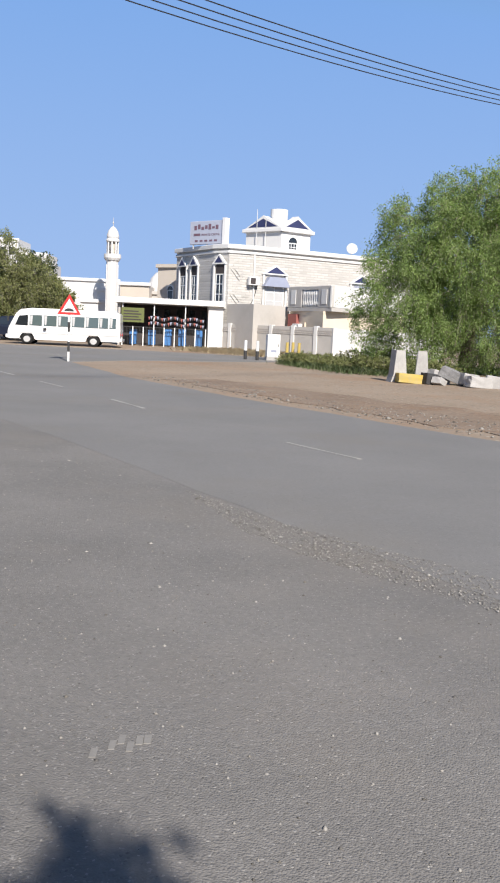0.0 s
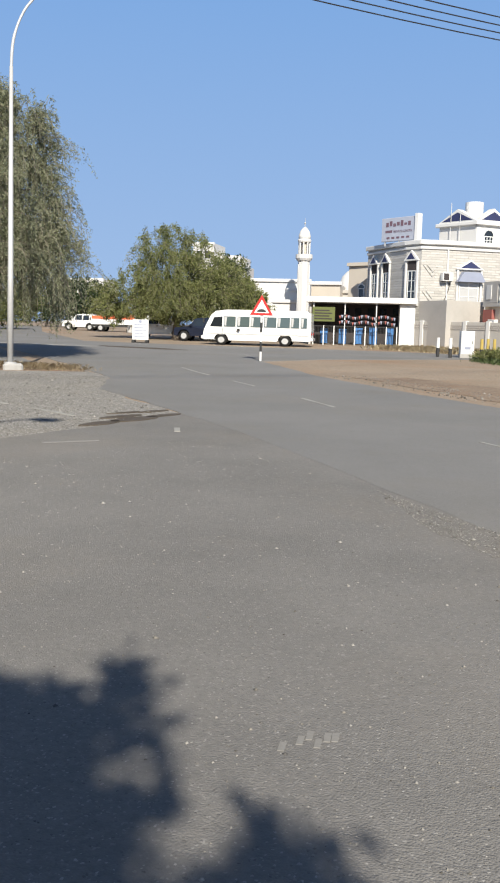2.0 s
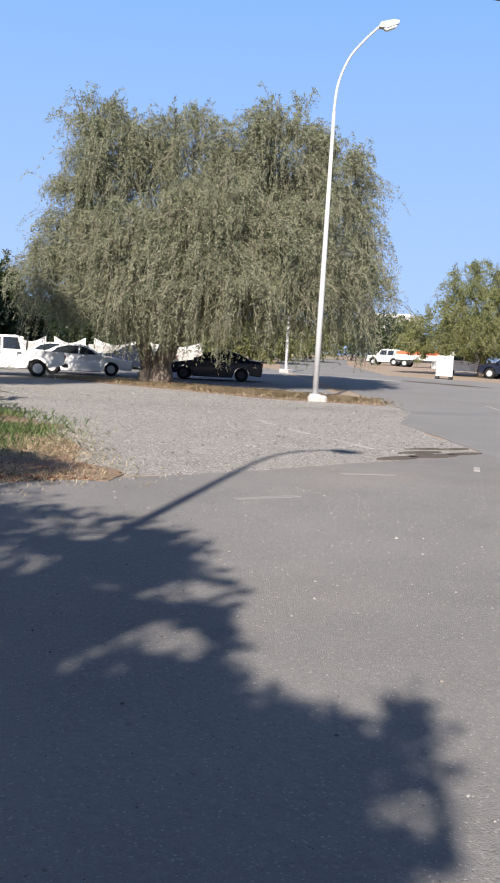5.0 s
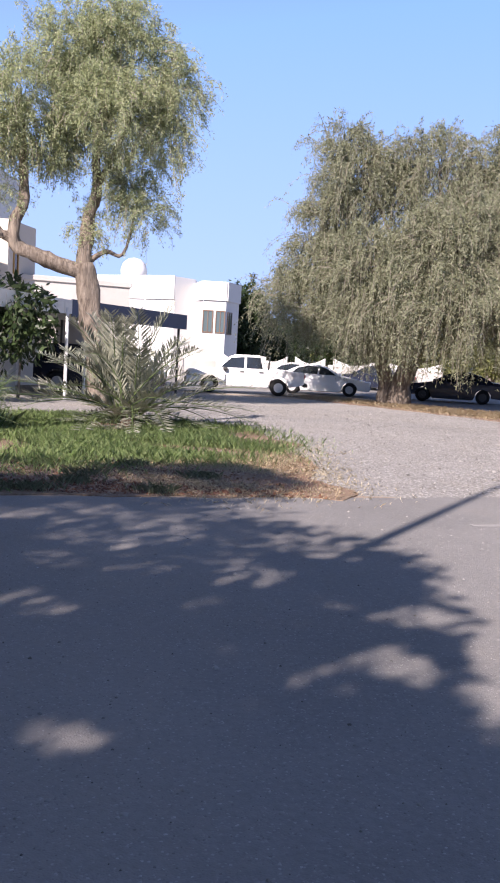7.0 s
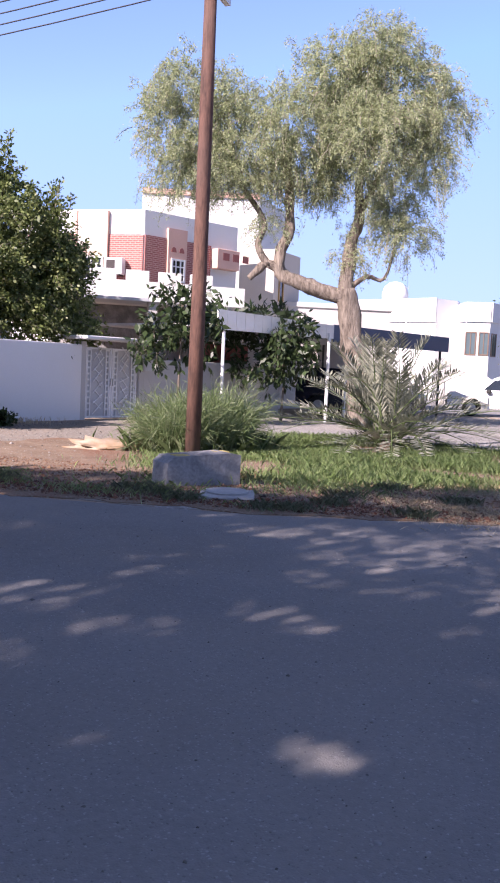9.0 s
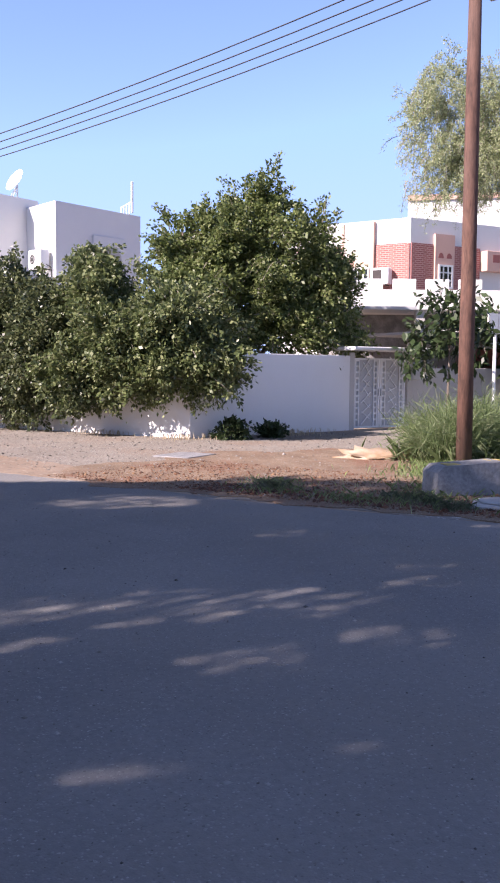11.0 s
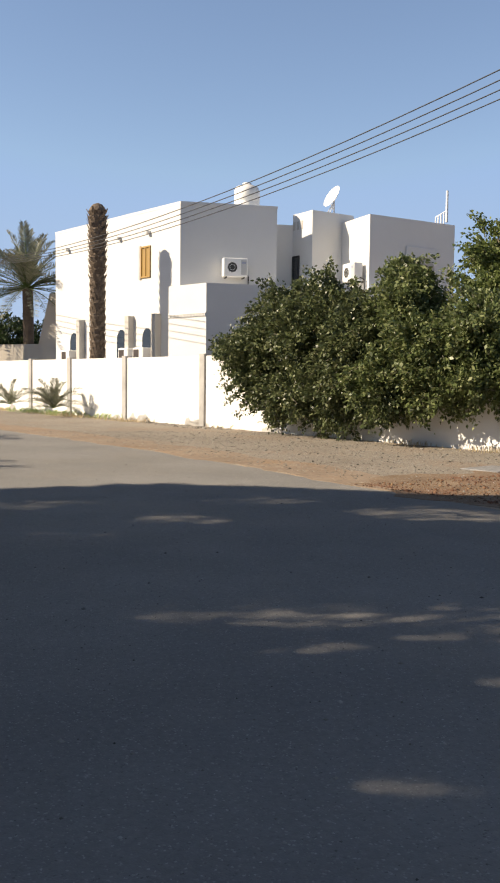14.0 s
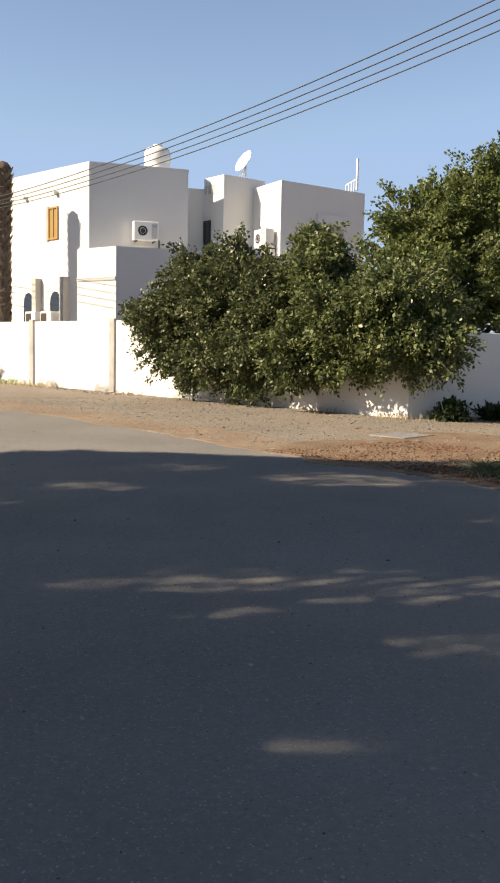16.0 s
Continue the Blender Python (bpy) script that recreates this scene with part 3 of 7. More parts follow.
def plant(name, x, y, label, category, limbs, blobs, n, length, bend, n_leaf, leaf_l, leaf_w, leaves, seed, bark=None, up=0.0, spread=0.05, inner=0.55, floor=0.0, group="", twig=None, flat=0.0, limb_sides=11, tuft=1, gaps=()):
    """A tree or bush: limbs are (points, first radius, last radius), blobs the masses of the crown, all from its foot."""
    rng = np.random.default_rng(seed)
    root = thing(name, x, y, 0, label, category, group)
    bark = bark or BARK
    for i, (pts, r0, r1) in enumerate(limbs):
        line = smooth_line(pts, 4)
        rad = [r0 + (r1 - r0) * (j / (len(line) - 1)) ** 0.8 for j in range(len(line))]
        part("trunk" if i == 0 else "limb", tube(line, rad, limb_sides, rough=0.35), bark, root, smooth=True)
    S, D = blob_points(blobs, n // tuft, rng, inner)
    D = D + np.array([0, 0, up]) + rng.normal(0, 0.4, D.shape)
    if tuft > 1:
        S, D = S.repeat(tuft, 0), D.repeat(tuft, 0)
        S, D = S + rng.normal(0, 0.2, S.shape), D + rng.normal(0, 0.17, D.shape)
    n = len(S)
    D /= np.linalg.norm(D, axis=1)[:, None]
    Ln = length * rng.uniform(0.5, 1.3, n)
    if floor:
        Ln = np.minimum(Ln, np.maximum(0.15, (S[:, 2] - floor) / np.maximum(0.15, bend * 0.55)))
    V, Q, TV, TQ = foliage(S, D, Ln, bend * rng.uniform(0.55, 1.15, (n, 1)), n_leaf, leaf_l, leaf_w, rng, spread, flat)
    if gaps:
        V = V.reshape(-1, 4, 3)[open_sky(V, root, gaps)].reshape(-1, 3)
        Q = np.arange(len(V)).reshape(-1, 4)
    raw_mesh("crown", V, Q, leaves, root)
    raw_mesh("twig_mass", TV, TQ, twig or TWIG, root)["kind"] = "stuff"
    return root


def branches(blobs, start, r=0.09, seed=0):
    """Limbs from a fork out to the masses of the crown."""
    rr = random.Random(seed)
    out = []
    s = Vector(start)
    for b in blobs:
        e = Vector(b[:3]) + Vector((0, 0, b[5] * 0.3))
        mid = (s + e) / 2 + Vector((rr.uniform(-0.4, 0.4), rr.uniform(-0.4, 0.4), rr.uniform(0.1, 0.7)))
        out.append(([s, mid, e], r, r * 0.25))
    return out


# weeping tree by the car park: masses as (right, away, up, radius, half height) seen from the junction
W = [(-2.28, 0, 9.2, 1.6, 2.0), (1.0, 0, 9.5, 1.9, 1.6), (4.8, -0.3, 9.7, 1.9, 1.8), (7.0, -0.4, 8.7, 1.2, 1.8), (7.6, -0.8, 6.4, 1.0, 2.0), (8.0, -0.9, 4.2, 1.1, 1.2), (-4.3, -0.3, 4.1, 1.3, 1.2), (-3.1, -0.1, 5.5, 1.6, 1.5), (-1.1, -1.5, 5.0, 2.1, 2.0),
     (1.9, -2.0, 5.9, 2.4, 2.4), (4.9, -2.1, 5.5, 2.2, 2.3), (2.3, -2.0, 3.9, 3.0, 1.0), (-1.7, -1.2, 3.6, 2.1, 0.9), (6.1, -2.0, 4.2, 1.6, 1.0), (3.2, 1.9, 7.4, 2.8, 2.3), (-3.2, 0.4, 7.2, 1.3, 1.4)]
C5, S5 = math.cos(radians(37)), math.sin(radians(37))
W = [(a * C5 - b * S5, a * S5 + b * C5, z, r * 0.9, r * 0.9, rz * 0.9) for a, b, z, r, rz in W]
plant("weeping_tree", -22.8, 30.65, "broad grey-green weeping tree with a thick forked trunk", "tree",
      [([(0, 0, -0.1), (0.05, 0, 0.8), (0.35, 0.2, 1.8), (0.6, 0.4, 3.2), (0.4, 0.3, 5.0)], 0.52, 0.28), ([(-0.45, -0.25, -0.1), (-0.5, -0.3, 1.0), (-0.9, -0.6, 2.4), (-1.9, -1.2, 4.4)], 0.4, 0.18)] + branches(W, (0.4, 0.3, 2.8), 0.14, 5),
      W, 17000, 2.2, 1.1, 42, 0.13, 0.032, LEAF_WEEP, 5, spread=0.045, up=0.55, floor=1.95, inner=0.35, tuft=9)

# acacia with a forked, leaning trunk in front of the carport; axes: right, away, up as seen from the junction
CA, SA = math.cos(radians(58)), math.sin(radians(58))


def turn9(a, b, z):
    return (a * CA - b * SA, a * SA + b * CA, z)


B9 = [(-5.77, -0.46, 8.5, 0.77, 1.1), (-5.21, -0.36, 9.55, 0.85, 0.75), (-4.68, -0.28, 7.6, 0.86, 0.9), (-5.5, -0.4, 7.1, 0.55, 0.7), (-3.95, -0.2, 8.86, 0.87, 1.05), (-3.97, -0.2, 7.4, 0.79, 0.65), (-2.16, -0.84, 8.3, 1.05, 1.35), (-2.7, 0, 7.2, 0.72, 0.65),
      (0.18, 0, 10.7, 1.2, 0.75), (-0.9, 0, 9.9, 1.1, 0.9), (1.13, -0.1, 9.4, 1.2, 1.2), (0.04, -0.8, 8.0, 1.3, 1.25), (1.7, -0.15, 7.7, 0.75, 0.9), (0.82, 0, 6.3, 0.62, 0.75), (1.42, -0.1, 5.6, 0.5, 0.5), (-0.23, -0.05, 5.1, 0.28, 0.65), (2.19, -0.2, 9.0, 0.6, 0.75), (-1.17, 0, 7.2, 0.8, 0.6), (-0.4, 0.8, 9.0, 1.2, 1.2), (-2.6, 0, 5.9, 0.3, 0.35)]
plant("acacia_tree", -21.9, 14.8, "feathery pale green acacia with a rough forked trunk", "tree",
      [([turn9(0.3, 0, -0.1), turn9(0.15, 0, 1.6), turn9(-0.13, 0, 2.92), turn9(-0.37, 0, 4.0)], 0.38, 0.3),
       ([turn9(-0.3, 0, 3.75), turn9(-1.03, 0, 3.95), turn9(-1.69, 0, 4.16), turn9(-2.25, 0, 4.42), turn9(-2.24, 0, 5.06), turn9(-2.03, 0, 5.71), turn9(-2.15, 0, 7.3), turn9(-2.3, 0, 8.6)], 0.27, 0.1),
       ([turn9(-2.2, 0, 4.45), turn9(-2.65, 0, 4.67), turn9(-2.98, 0, 4.4), turn9(-3.15, 0, 4.22)], 0.15, 0.09),
       ([turn9(-2.62, 0, 4.62), turn9(-2.94, 0, 5.18), turn9(-2.8, 0, 5.9), turn9(-3.73, 0, 7.2), turn9(-4.6, 0, 8.6)], 0.13, 0.04),
       ([turn9(-0.36, 0, 3.8), turn9(-0.32, 0, 4.53), turn9(-0.25, 0, 5.34), turn9(-0.04, 0, 6.15), turn9(-0.12, 0, 7.1), turn9(0.17, 0, 9.3)], 0.25, 0.09),
       ([turn9(-0.2, 0, 4.1), turn9(0.25, 0, 4.4), turn9(0.75, 0, 4.36), turn9(1.02, 0, 5.4)], 0.1, 0.03),
       ([turn9(-0.05, 0, 6.2), turn9(0.5, 0, 7.4), turn9(1.1, 0, 9.2)], 0.12, 0.04)],
      [(*turn9(a, b, z), r, r, rz) for a, b, z, r, rz in B9], 7600, 0.62, 1.0, 40, 0.08, 0.024, LEAF_ACACIA, 9, up=0.15, spread=0.05, inner=0.25, tuft=6)

# leafy thorn tree by the concrete blocks
R0 = [(0, 0, 5.6, 4.0, 4.0, 3.0), (-2.6, 0, 3.4, 2.6, 3.0, 2.6), (2.0, 0, 4.0, 3.6, 3.0, 3.4), (0.6, 0, 8.0, 2.6, 2.6, 1.8), (-1.8, 0, 6.6, 2.2, 2.2, 2.0), (4.6, 0, 5.8, 3.4, 3.0, 3.2), (3.2, 0, 8.0, 2.4, 2.4, 1.8), (-3.0, -0.6, 1.6, 1.8, 2.0, 1.4), (1.0, -1.0, 2.2, 3.0, 2.4, 1.8), (6.5, 0, 3.0, 3.0, 3, 2.4)]
plant("thorn_tree", 10.3, 43.5, "bright green bushy thorn tree hanging to the ground", "tree", [([(0, 0, -0.1), (0.2, 0, 1.6), (0.1, 0.2, 4.0)], 0.4, 0.2)] + branches(R0, (0.1, 0.1, 2.4), 0.13, 2),
      R0, 8600, 1.4, 0.95, 46, 0.125, 0.04, LEAF_BRIGHT, 11, up=0.35, spread=0.1, floor=0.25, inner=0.35, tuft=5)

# olive tree behind the whiteboard
M0 = [(0, 0, 4.6, 3.6, 3.4, 2.4), (-3.4, 0, 3.2, 2.8, 2.6, 1.7), (3.2, 0, 3.6, 2.8, 2.6, 2.0), (-1.4, 0, 7.0, 1.9, 1.9, 1.7), (1.4, 0, 6.4, 2.0, 2.0, 1.5), (-4.9, 0, 2.4, 1.7, 1.6, 1.1), (0, -1, 3.0, 3.4, 2.4, 1.5), (4.4, 0, 4.6, 1.6, 1.6, 1.3)]
plant("mesquite_tree", -20.4, 68.0, "domed olive-green tree shading parked cars", "tree", [([(0, 0, -0.1), (0.15, 0, 1.2), (0.5, 0, 2.6), (0.3, 0, 4.5)], 0.3, 0.16)] + branches(M0, (0.3, 0, 2.2), 0.12, 3),
      M0, 3000, 1.7, 1.15, 30, 0.2, 0.06, LEAF_MID, 12, up=0.2, spread=0.1, floor=1.9, inner=0.45, tuft=6)
for k, (az, d, h, w_, lf) in enumerate([(-13.4, 96, 8.2, 2.0, LEAF_DARK), (-12.2, 90, 4.6, 1.8, LEAF_MID), (-22.6, 118, 6.4, 4.0, LEAF_DARK), (-24.6, 125, 6.0, 5.0, LEAF_MID), (-46.3, 70, 7.2, 1.0, LEAF_DARK), (-113.6, 56, 5.0, 2.6, LEAF_DARK), (-27.5, 130, 5.5, 5.0, LEAF_MID), (-33, 95, 4.5, 4.0, LEAF_DARK), (-36.5, 80, 4.6, 4.0, LEAF_MID), (-31, 84, 4.2, 4.0, LEAF_MID), (-40, 76, 4.6, 3.5, LEAF_DARK), (-28.5, 100, 4.2, 4.0, LEAF_MID), (-43.2, 80, 4.8, 4.0, LEAF_MID), (-45.2, 76, 4.4, 3.0, LEAF_DARK), (-38.2, 84, 4.4, 4.0, LEAF_DARK)]):
    p = pol(az, d)
    bl = [(0, 0, h * 0.7, w_, w_, h * 0.28), (w_ * 0.5, 0, h * 0.45, w_ * 0.8, w_ * 0.8, h * 0.3), (-w_ * 0.5, 0, h * 0.4, w_ * 0.8, w_ * 0.8, h * 0.3)]
    plant("distant_tree", p.x, p.y, "dark green tree behind the buildings", "tree", [([(0, 0, -0.1), (0.1, 0, h * 0.3), (0, 0, h * 0.7)], 0.22, 0.08)], bl, 700, 0.9, 0.5, 26, 0.28, 0.12, lf, 20 + k, up=0.3, spread=0.12, group="distant trees", inner=0.3)

# trees behind the camera: the outline of their shade on the ground, and the gaps in it as (bearing, distance, half width, half depth, share of leaves left)
LEAN = 1.5
SHADE = [(-0.87, 2.81), (-0.85, 2.94), (-0.88, 3.21), (-1.03, 3.59), (-1.06, 3.93), (-1.27, 4.03), (-1.48, 4.02), (-1.53, 3.74), (-1.62, 3.42), (-1.88, 3.36), (-2.08, 3.55), (-2.3, 3.93), (-2.52, 4.2), (-2.76, 4.5), (-3.0, 5.12), (-3.35, 5.2), (-3.78, 5.98), (-4.4, 6.3), (-5.07, 6.36), (-6.7, 7.0), (-7.6, 8.7), (-9.8, 9.3), (-10.3, 7.2),
         (-11.3, 6.0), (-12.6, 4.6), (-13.3, 2.9), (-12.9, 0.8), (-13.3, -1.0), (-13.4, -3.6), (-12.2, -5.4), (-11.6, -7.0), (-8.5, -8.0), (-2.0, -6.0), (0.2, -3.0), (0.3, 0.0), (0.15, 1.5), (-0.02, 2.45), (-0.18, 2.76), (-0.3, 2.86), (-0.42, 2.86), (-0.51, 2.74), (-0.58, 2.4), (-0.68, 2.2), (-0.8, 2.45)]
GAPS = [(-59.6, 8.82, 3.2, 0.28, 0.12), (-55.6, 9.09, 2.1, 0.23, 0.15), (-51.0, 8.6, 2.4, 0.27, 0.15), (-57.7, 7.73, 1.6, 0.17, 0.2), (-54.5, 7.6, 3.2, 0.21, 0.15), (-56.6, 6.92, 2.2, 0.21, 0.2), (-52.6, 6.67, 2.1, 0.13, 0.2), (-47.1, 7.0, 1.6, 0.16, 0.15), (-60.8, 5.89, 1.5, 0.15, 0.15), (-58.0, 5.64, 1.2, 0.14, 0.12),
        (-75.5, 6.18, 4.5, 0.24, 0.22), (-68.2, 6.87, 1.4, 0.17, 0.25), (-69.8, 5.45, 2.5, 0.16, 0.2), (-56.4, 3.66, 2.2, 0.15, 0.02), (-73.0, 3.82, 1.2, 0.1, 0.2), (-50.5, 3.2, 1.3, 0.09, 0.35), (-68.9, 7.54, 2.0, 0.16, 0.3), (-47.8, 5.7, 1.2, 0.14, 0.2),
        (-86.7, 11.0, 3.6, 0.38, 0.08), (-76.8, 8.85, 1.5, 0.18, 0.2), (-103.4, 10.21, 2.4, 0.26, 0.15), (-93.8, 5.99, 5.4, 0.15, 0.12), (-85.4, 5.92, 4.3, 0.2, 0.12), (-77.0, 6.33, 3.4, 0.19, 0.15), (-93.7, 5.3, 2.4, 0.11, 0.25), (-78.9, 4.92, 2.8, 0.22, 0.15), (-87.4, 3.52, 2.7, 0.08, 0.15), (-103.3, 6.03, 2.4, 0.11, 0.2),
        (-34.7, 5.77, 1.9, 0.18, 0.05), (-36.3, 4.81, 2.2, 0.21, 0.05), (-40.2, 4.43, 1.8, 0.15, 0.06), (-44.4, 4.13, 1.3, 0.1, 0.12), (-44.8, 6.54, 2.0, 0.24, 0.06), (-41.2, 7.74, 3.0, 0.34, 0.06), (-42.3, 2.75, 3.4, 0.11, 0.2), (-50.9, 8.11, 2.1, 0.21, 0.15), (-48.2, 5.67, 1.1, 0.12, 0.3), (-40.2, 5.85, 1.0, 0.17, 0.2), (-46.2, 4.81, 1.3, 0.09, 0.25),
        (-47.6, 6.96, 1.4, 0.12, 0.2), (-42.3, 5.35, 1.1, 0.12, 0.3), (-20.6, 3.17, 1.7, 0.13, 0.3), (-112, 11.6, 3.0, 0.3, 0.2), (-98, 11.8, 2.2, 0.25, 0.2), (-110, 9.2, 3.0, 0.16, 0.3), (-65.6, 11.6, 2.5, 0.3, 0.15), (-58.5, 12.0, 3.0, 0.4, 0.1), (-52, 11.4, 2.5, 0.4, 0.15), (-48.5, 10.4, 3.0, 0.35, 0.12), (-71.5, 12.2, 2.0, 0.3, 0.25), (-79, 11.3, 2.2, 0.35, 0.2), (-43.5, 9.4, 3.0, 0.4, 0.1), (-49, 9.4, 12.0, 2.0, 0.36), (-70, 12.4, 9.0, 0.9, 0.42), (-88, 6.1, 16.0, 0.35, 0.4)]
GAPS = [(a, d, 1.15 * ha + (2.0 if d < 4.6 else 4.0) / d, 1.15 * hd + (0.02 if d < 4.6 else 0.07), (0.8 if d < 4.6 else 0.55) * f) for a, d, ha, hd, f in GAPS]


def rim_distance(poly, x, y):
    """Distance from a point to a polygon's outline."""
    p, best = Vector((x, y)), 99.0
    for i in range(len(poly)):
        a, b = Vector(poly[i - 1]), Vector(poly[i])
        t = max(0.0, min(1.0, (p - a).dot(b - a) / (b - a).length_squared))
        best = min(best, (p - a - (b - a) * t).length)
    return best


rng = np.random.default_rng(77)
spots = rng.uniform((-13.6, -8.2), (0.4, 9.4), (9000, 2))
near = rng.uniform((-3.2, 1.8), (0.1, 5.4), (3000, 2))
spots = np.concatenate([spots, near])
spots = spots[inside(SHADE, spots[:, 0], spots[:, 1])]
cand = sorted(((min(0.75, rim_distance(SHADE, x, y)), x, y) for x, y in spots), reverse=True)
SHADED = []
for r, x, y in cand:
    if r > 0.15 and all((x - b[0]) ** 2 + (y - b[1]) ** 2 > (0.62 * max(r, b[2])) ** 2 for b in SHADED):
        SHADED.append((x, y, r, min(9.0, 5.2 + 0.36 * math.hypot(x + 0.4, y - 2.5))))
MASSES = [(x + 0.3239 * h * LEAN, y - 0.9461 * h * LEAN, h, max(0.05, r - 0.16), max(0.05, r - 0.16), max(0.05, 0.75 * (r - 0.16))) for x, y, r, h in SHADED]
STEMS = [(2.2, -6.3), (-1.5, -9.0), (-5.0, -11.0), (-7.6, -13.8)]
for k, (x, y) in enumerate(STEMS):
    mine = [(b[0] - x, b[1] - y, *b[2:]) for b in MASSES if min(range(4), key=lambda j: (STEMS[j][0] - b[0]) ** 2 + (STEMS[j][1] - b[1]) ** 2) == k]
    area = sum((b[3] + 0.12) ** 2 for b in mine)
    plant("unseen_roadside_tree", x, y, "leafy roadside tree shading the road", "tree", [([(0, 0, -0.1), (0.1, 0, 2.0), (0, 0.1, 4.6)], 0.24, 0.1)] + branches([b for b in mine if b[3] > 0.4][::4], (0.05, 0, 3.0), 0.06, k), mine, int((210 if k == 0 else 125) * area), 0.15 if k == 0 else 0.22, 0.5, 22, 0.13, 0.07, LEAF_MID, 40 + k, up=0.1, spread=0.07, group="roadside trees", inner=0.1, gaps=GAPS)
# Unseen extra trees, added to block sky light and deepen the road's shade.
for k, (x, y, h) in enumerate([(5, -15, 9), (-2, -19, 10), (-10, -22, 10), (-17, -25, 10), (11, -18, 9)]):
    bl = [(0, 0, h * 0.7, 3.4, 3.4, 2.4), (-2.4, 0.6, h * 0.5, 2.4, 2.4, 1.9), (2.4, -0.5, h * 0.5, 2.4, 2.4, 1.9)]
    plant("unseen_roadside_tree", x, y, "tall unseen tree added to block sky light behind the road", "tree", [([(0, 0, -0.1), (0.15, 0, h * 0.3), (0, 0.1, h * 0.75)], 0.3, 0.12)], bl, 800, 0.9, 0.7, 24, 0.3, 0.14, LEAF_MID, 50 + k, up=0.1, spread=0.14, group="roadside trees", inner=0.2)


# ---- street furniture ----
def street_lamp(x, y, rz, label, h=12.1, reach=1.62):
    """A tapered steel column with a curved arm along local +x."""
    root = thing("street_lamp", x, y, rz, label, "street lamp", "street lamps")
    part("base", box(-0.33, 0.3, -0.3, 0.3, -0.05, 0.22), CONCRETE, root, "white-painted concrete plinth", bevel=0.06)
    part("flange", cyl(0.2, 0.2, 0.22, 0.26, 12, m=Matrix.Translation((-0.1, 0, 0))), STEEL, root)
    part("column", tube([(-0.1, 0, 0.24), (-0.07, 0, 3.0), (0, 0, h - 2.7)], [0.1, 0.09, 0.055], 14), STEEL, root, smooth=True)
    part("arm", tube(smooth_line([(-0.01, 0, h - 2.9), (0.07, 0, h - 1.9), (0.38, 0, h - 1.05), (0.85, 0, h - 0.45), (reach - 0.3, 0, h)], 6), [0.05] * 8 + [0.042] * 17, 8), STEEL, root, smooth=True)
    head = part("head", slab([(reach - 0.36, h - 0.05), (reach - 0.28, h + 0.1), (reach + 0.12, h + 0.19), (reach + 0.3, h + 0.16), (reach + 0.28, h + 0.07), (reach - 0.1, h - 0.08)], -0.12, 0.12), GREY_METAL, root, "grey lamp head", bevel=0.03)
    part("diffuser", slab([(reach - 0.18, h - 0.1), (reach + 0.25, h + 0.05), (reach + 0.2, h - 0.03), (reach - 0.1, h - 0.15)], -0.09, 0.09), LAMP_GLASS, head, "clear glass bowl")
    return root


street_lamp(-13.5, 26.98, 28, "tall galvanised street lamp with a curved arm on a concrete plinth")
street_lamp(-1.73, -2.85, -30, "tall galvanised street lamp behind the road")
post = thing("short_post", -28.4, 51.9, 0, "slim white post on a concrete foot beyond the car park", "post")
part("shaft", cyl(0.1, 0.1, 0.2, 5.0, 10), STEEL, post)
part("foot", box(-0.35, 0.35, -0.35, 0.35, -0.05, 0.25), CONCRETE, post, bevel=0.04)

# overhead line
U = Vector((-0.722, -0.692))
POLE = Vector((-14.0, 6.27))


def utility_pole(p, h, label):
    root = thing("utility_pole", p.x, p.y, 43.8, label, "utility pole", "utility poles")
    part("shaft", tube([(0, 0, -0.2), (0, 0, 3), (0, 0, 6), (0, 0, h)], [0.135, 0.125, 0.115, 0.1], 14, rough=0.04), RUST_POLE, root, smooth=True)
    part("crossarm", box(-0.05, 0.05, -0.8, 0.8, h - 0.5, h - 0.4), STEEL, root)
    for k in range(4):
        part("insulator", cyl(0.04, 0.03, h - 0.4, h - 0.25, 8, m=Matrix.Translation((0, -0.57 + 0.38 * k, 0))), LAMP_GLASS, root)
    return root


utility_pole(POLE, 8.3, "rusty brown wooden utility pole by the roadside")
utility_pole(POLE + U * 40, 7.6, "rusty brown utility pole further down the side road")
utility_pole(POLE - U * 40, 9.6, "rusty brown utility pole beyond the main road")
N_ = Vector((-U.y, U.x))
for k in range(4):
    side = N_ * (-0.57 + 0.38 * k)
    for end, z1, sag in ((40, 7.2, 1.2), (-40, 9.78, 1.05)):
        pts = []
        for j in range(25):
            f = j / 24
            p = POLE + U * end * f + side
            pts.append((p.x, p.y, 8.12 + (z1 - 8.12) * f - 4 * sag * f * (1 - f)))
        tagged(part("power_cable", tube(pts, 0.013, 5), WIRE), "black overhead power cable between poles", "cable", "overhead cables")

# road hump warning sign
sg = thing("warning_sign", -7.72, 38.74, 8, "red-bordered triangular road hump warning sign on a striped pole", "road sign")
for k in range(6):
    part("pole_band", cyl(0.05, 0.05, 0.42 * k - (0.1 if k == 0 else 0), 0.42 * (k + 1), 12), BLACK if k % 2 else WHITE_METAL, sg, "black and white painted pole section")
tri = lambda r, y0, y1, bm=None: slab([(r * math.sin(a), 2.28 + r * math.cos(a)) for a in (0, 2 * math.pi / 3, 4 * math.pi / 3)], y0, y1, bm)
part("plate", tri(0.58, -0.07, -0.05), RED, sg, "red triangular border", bevel=0.012)
face_ = part("face", tri(0.38, -0.078, -0.071), WHITE_METAL, sg, "white face")
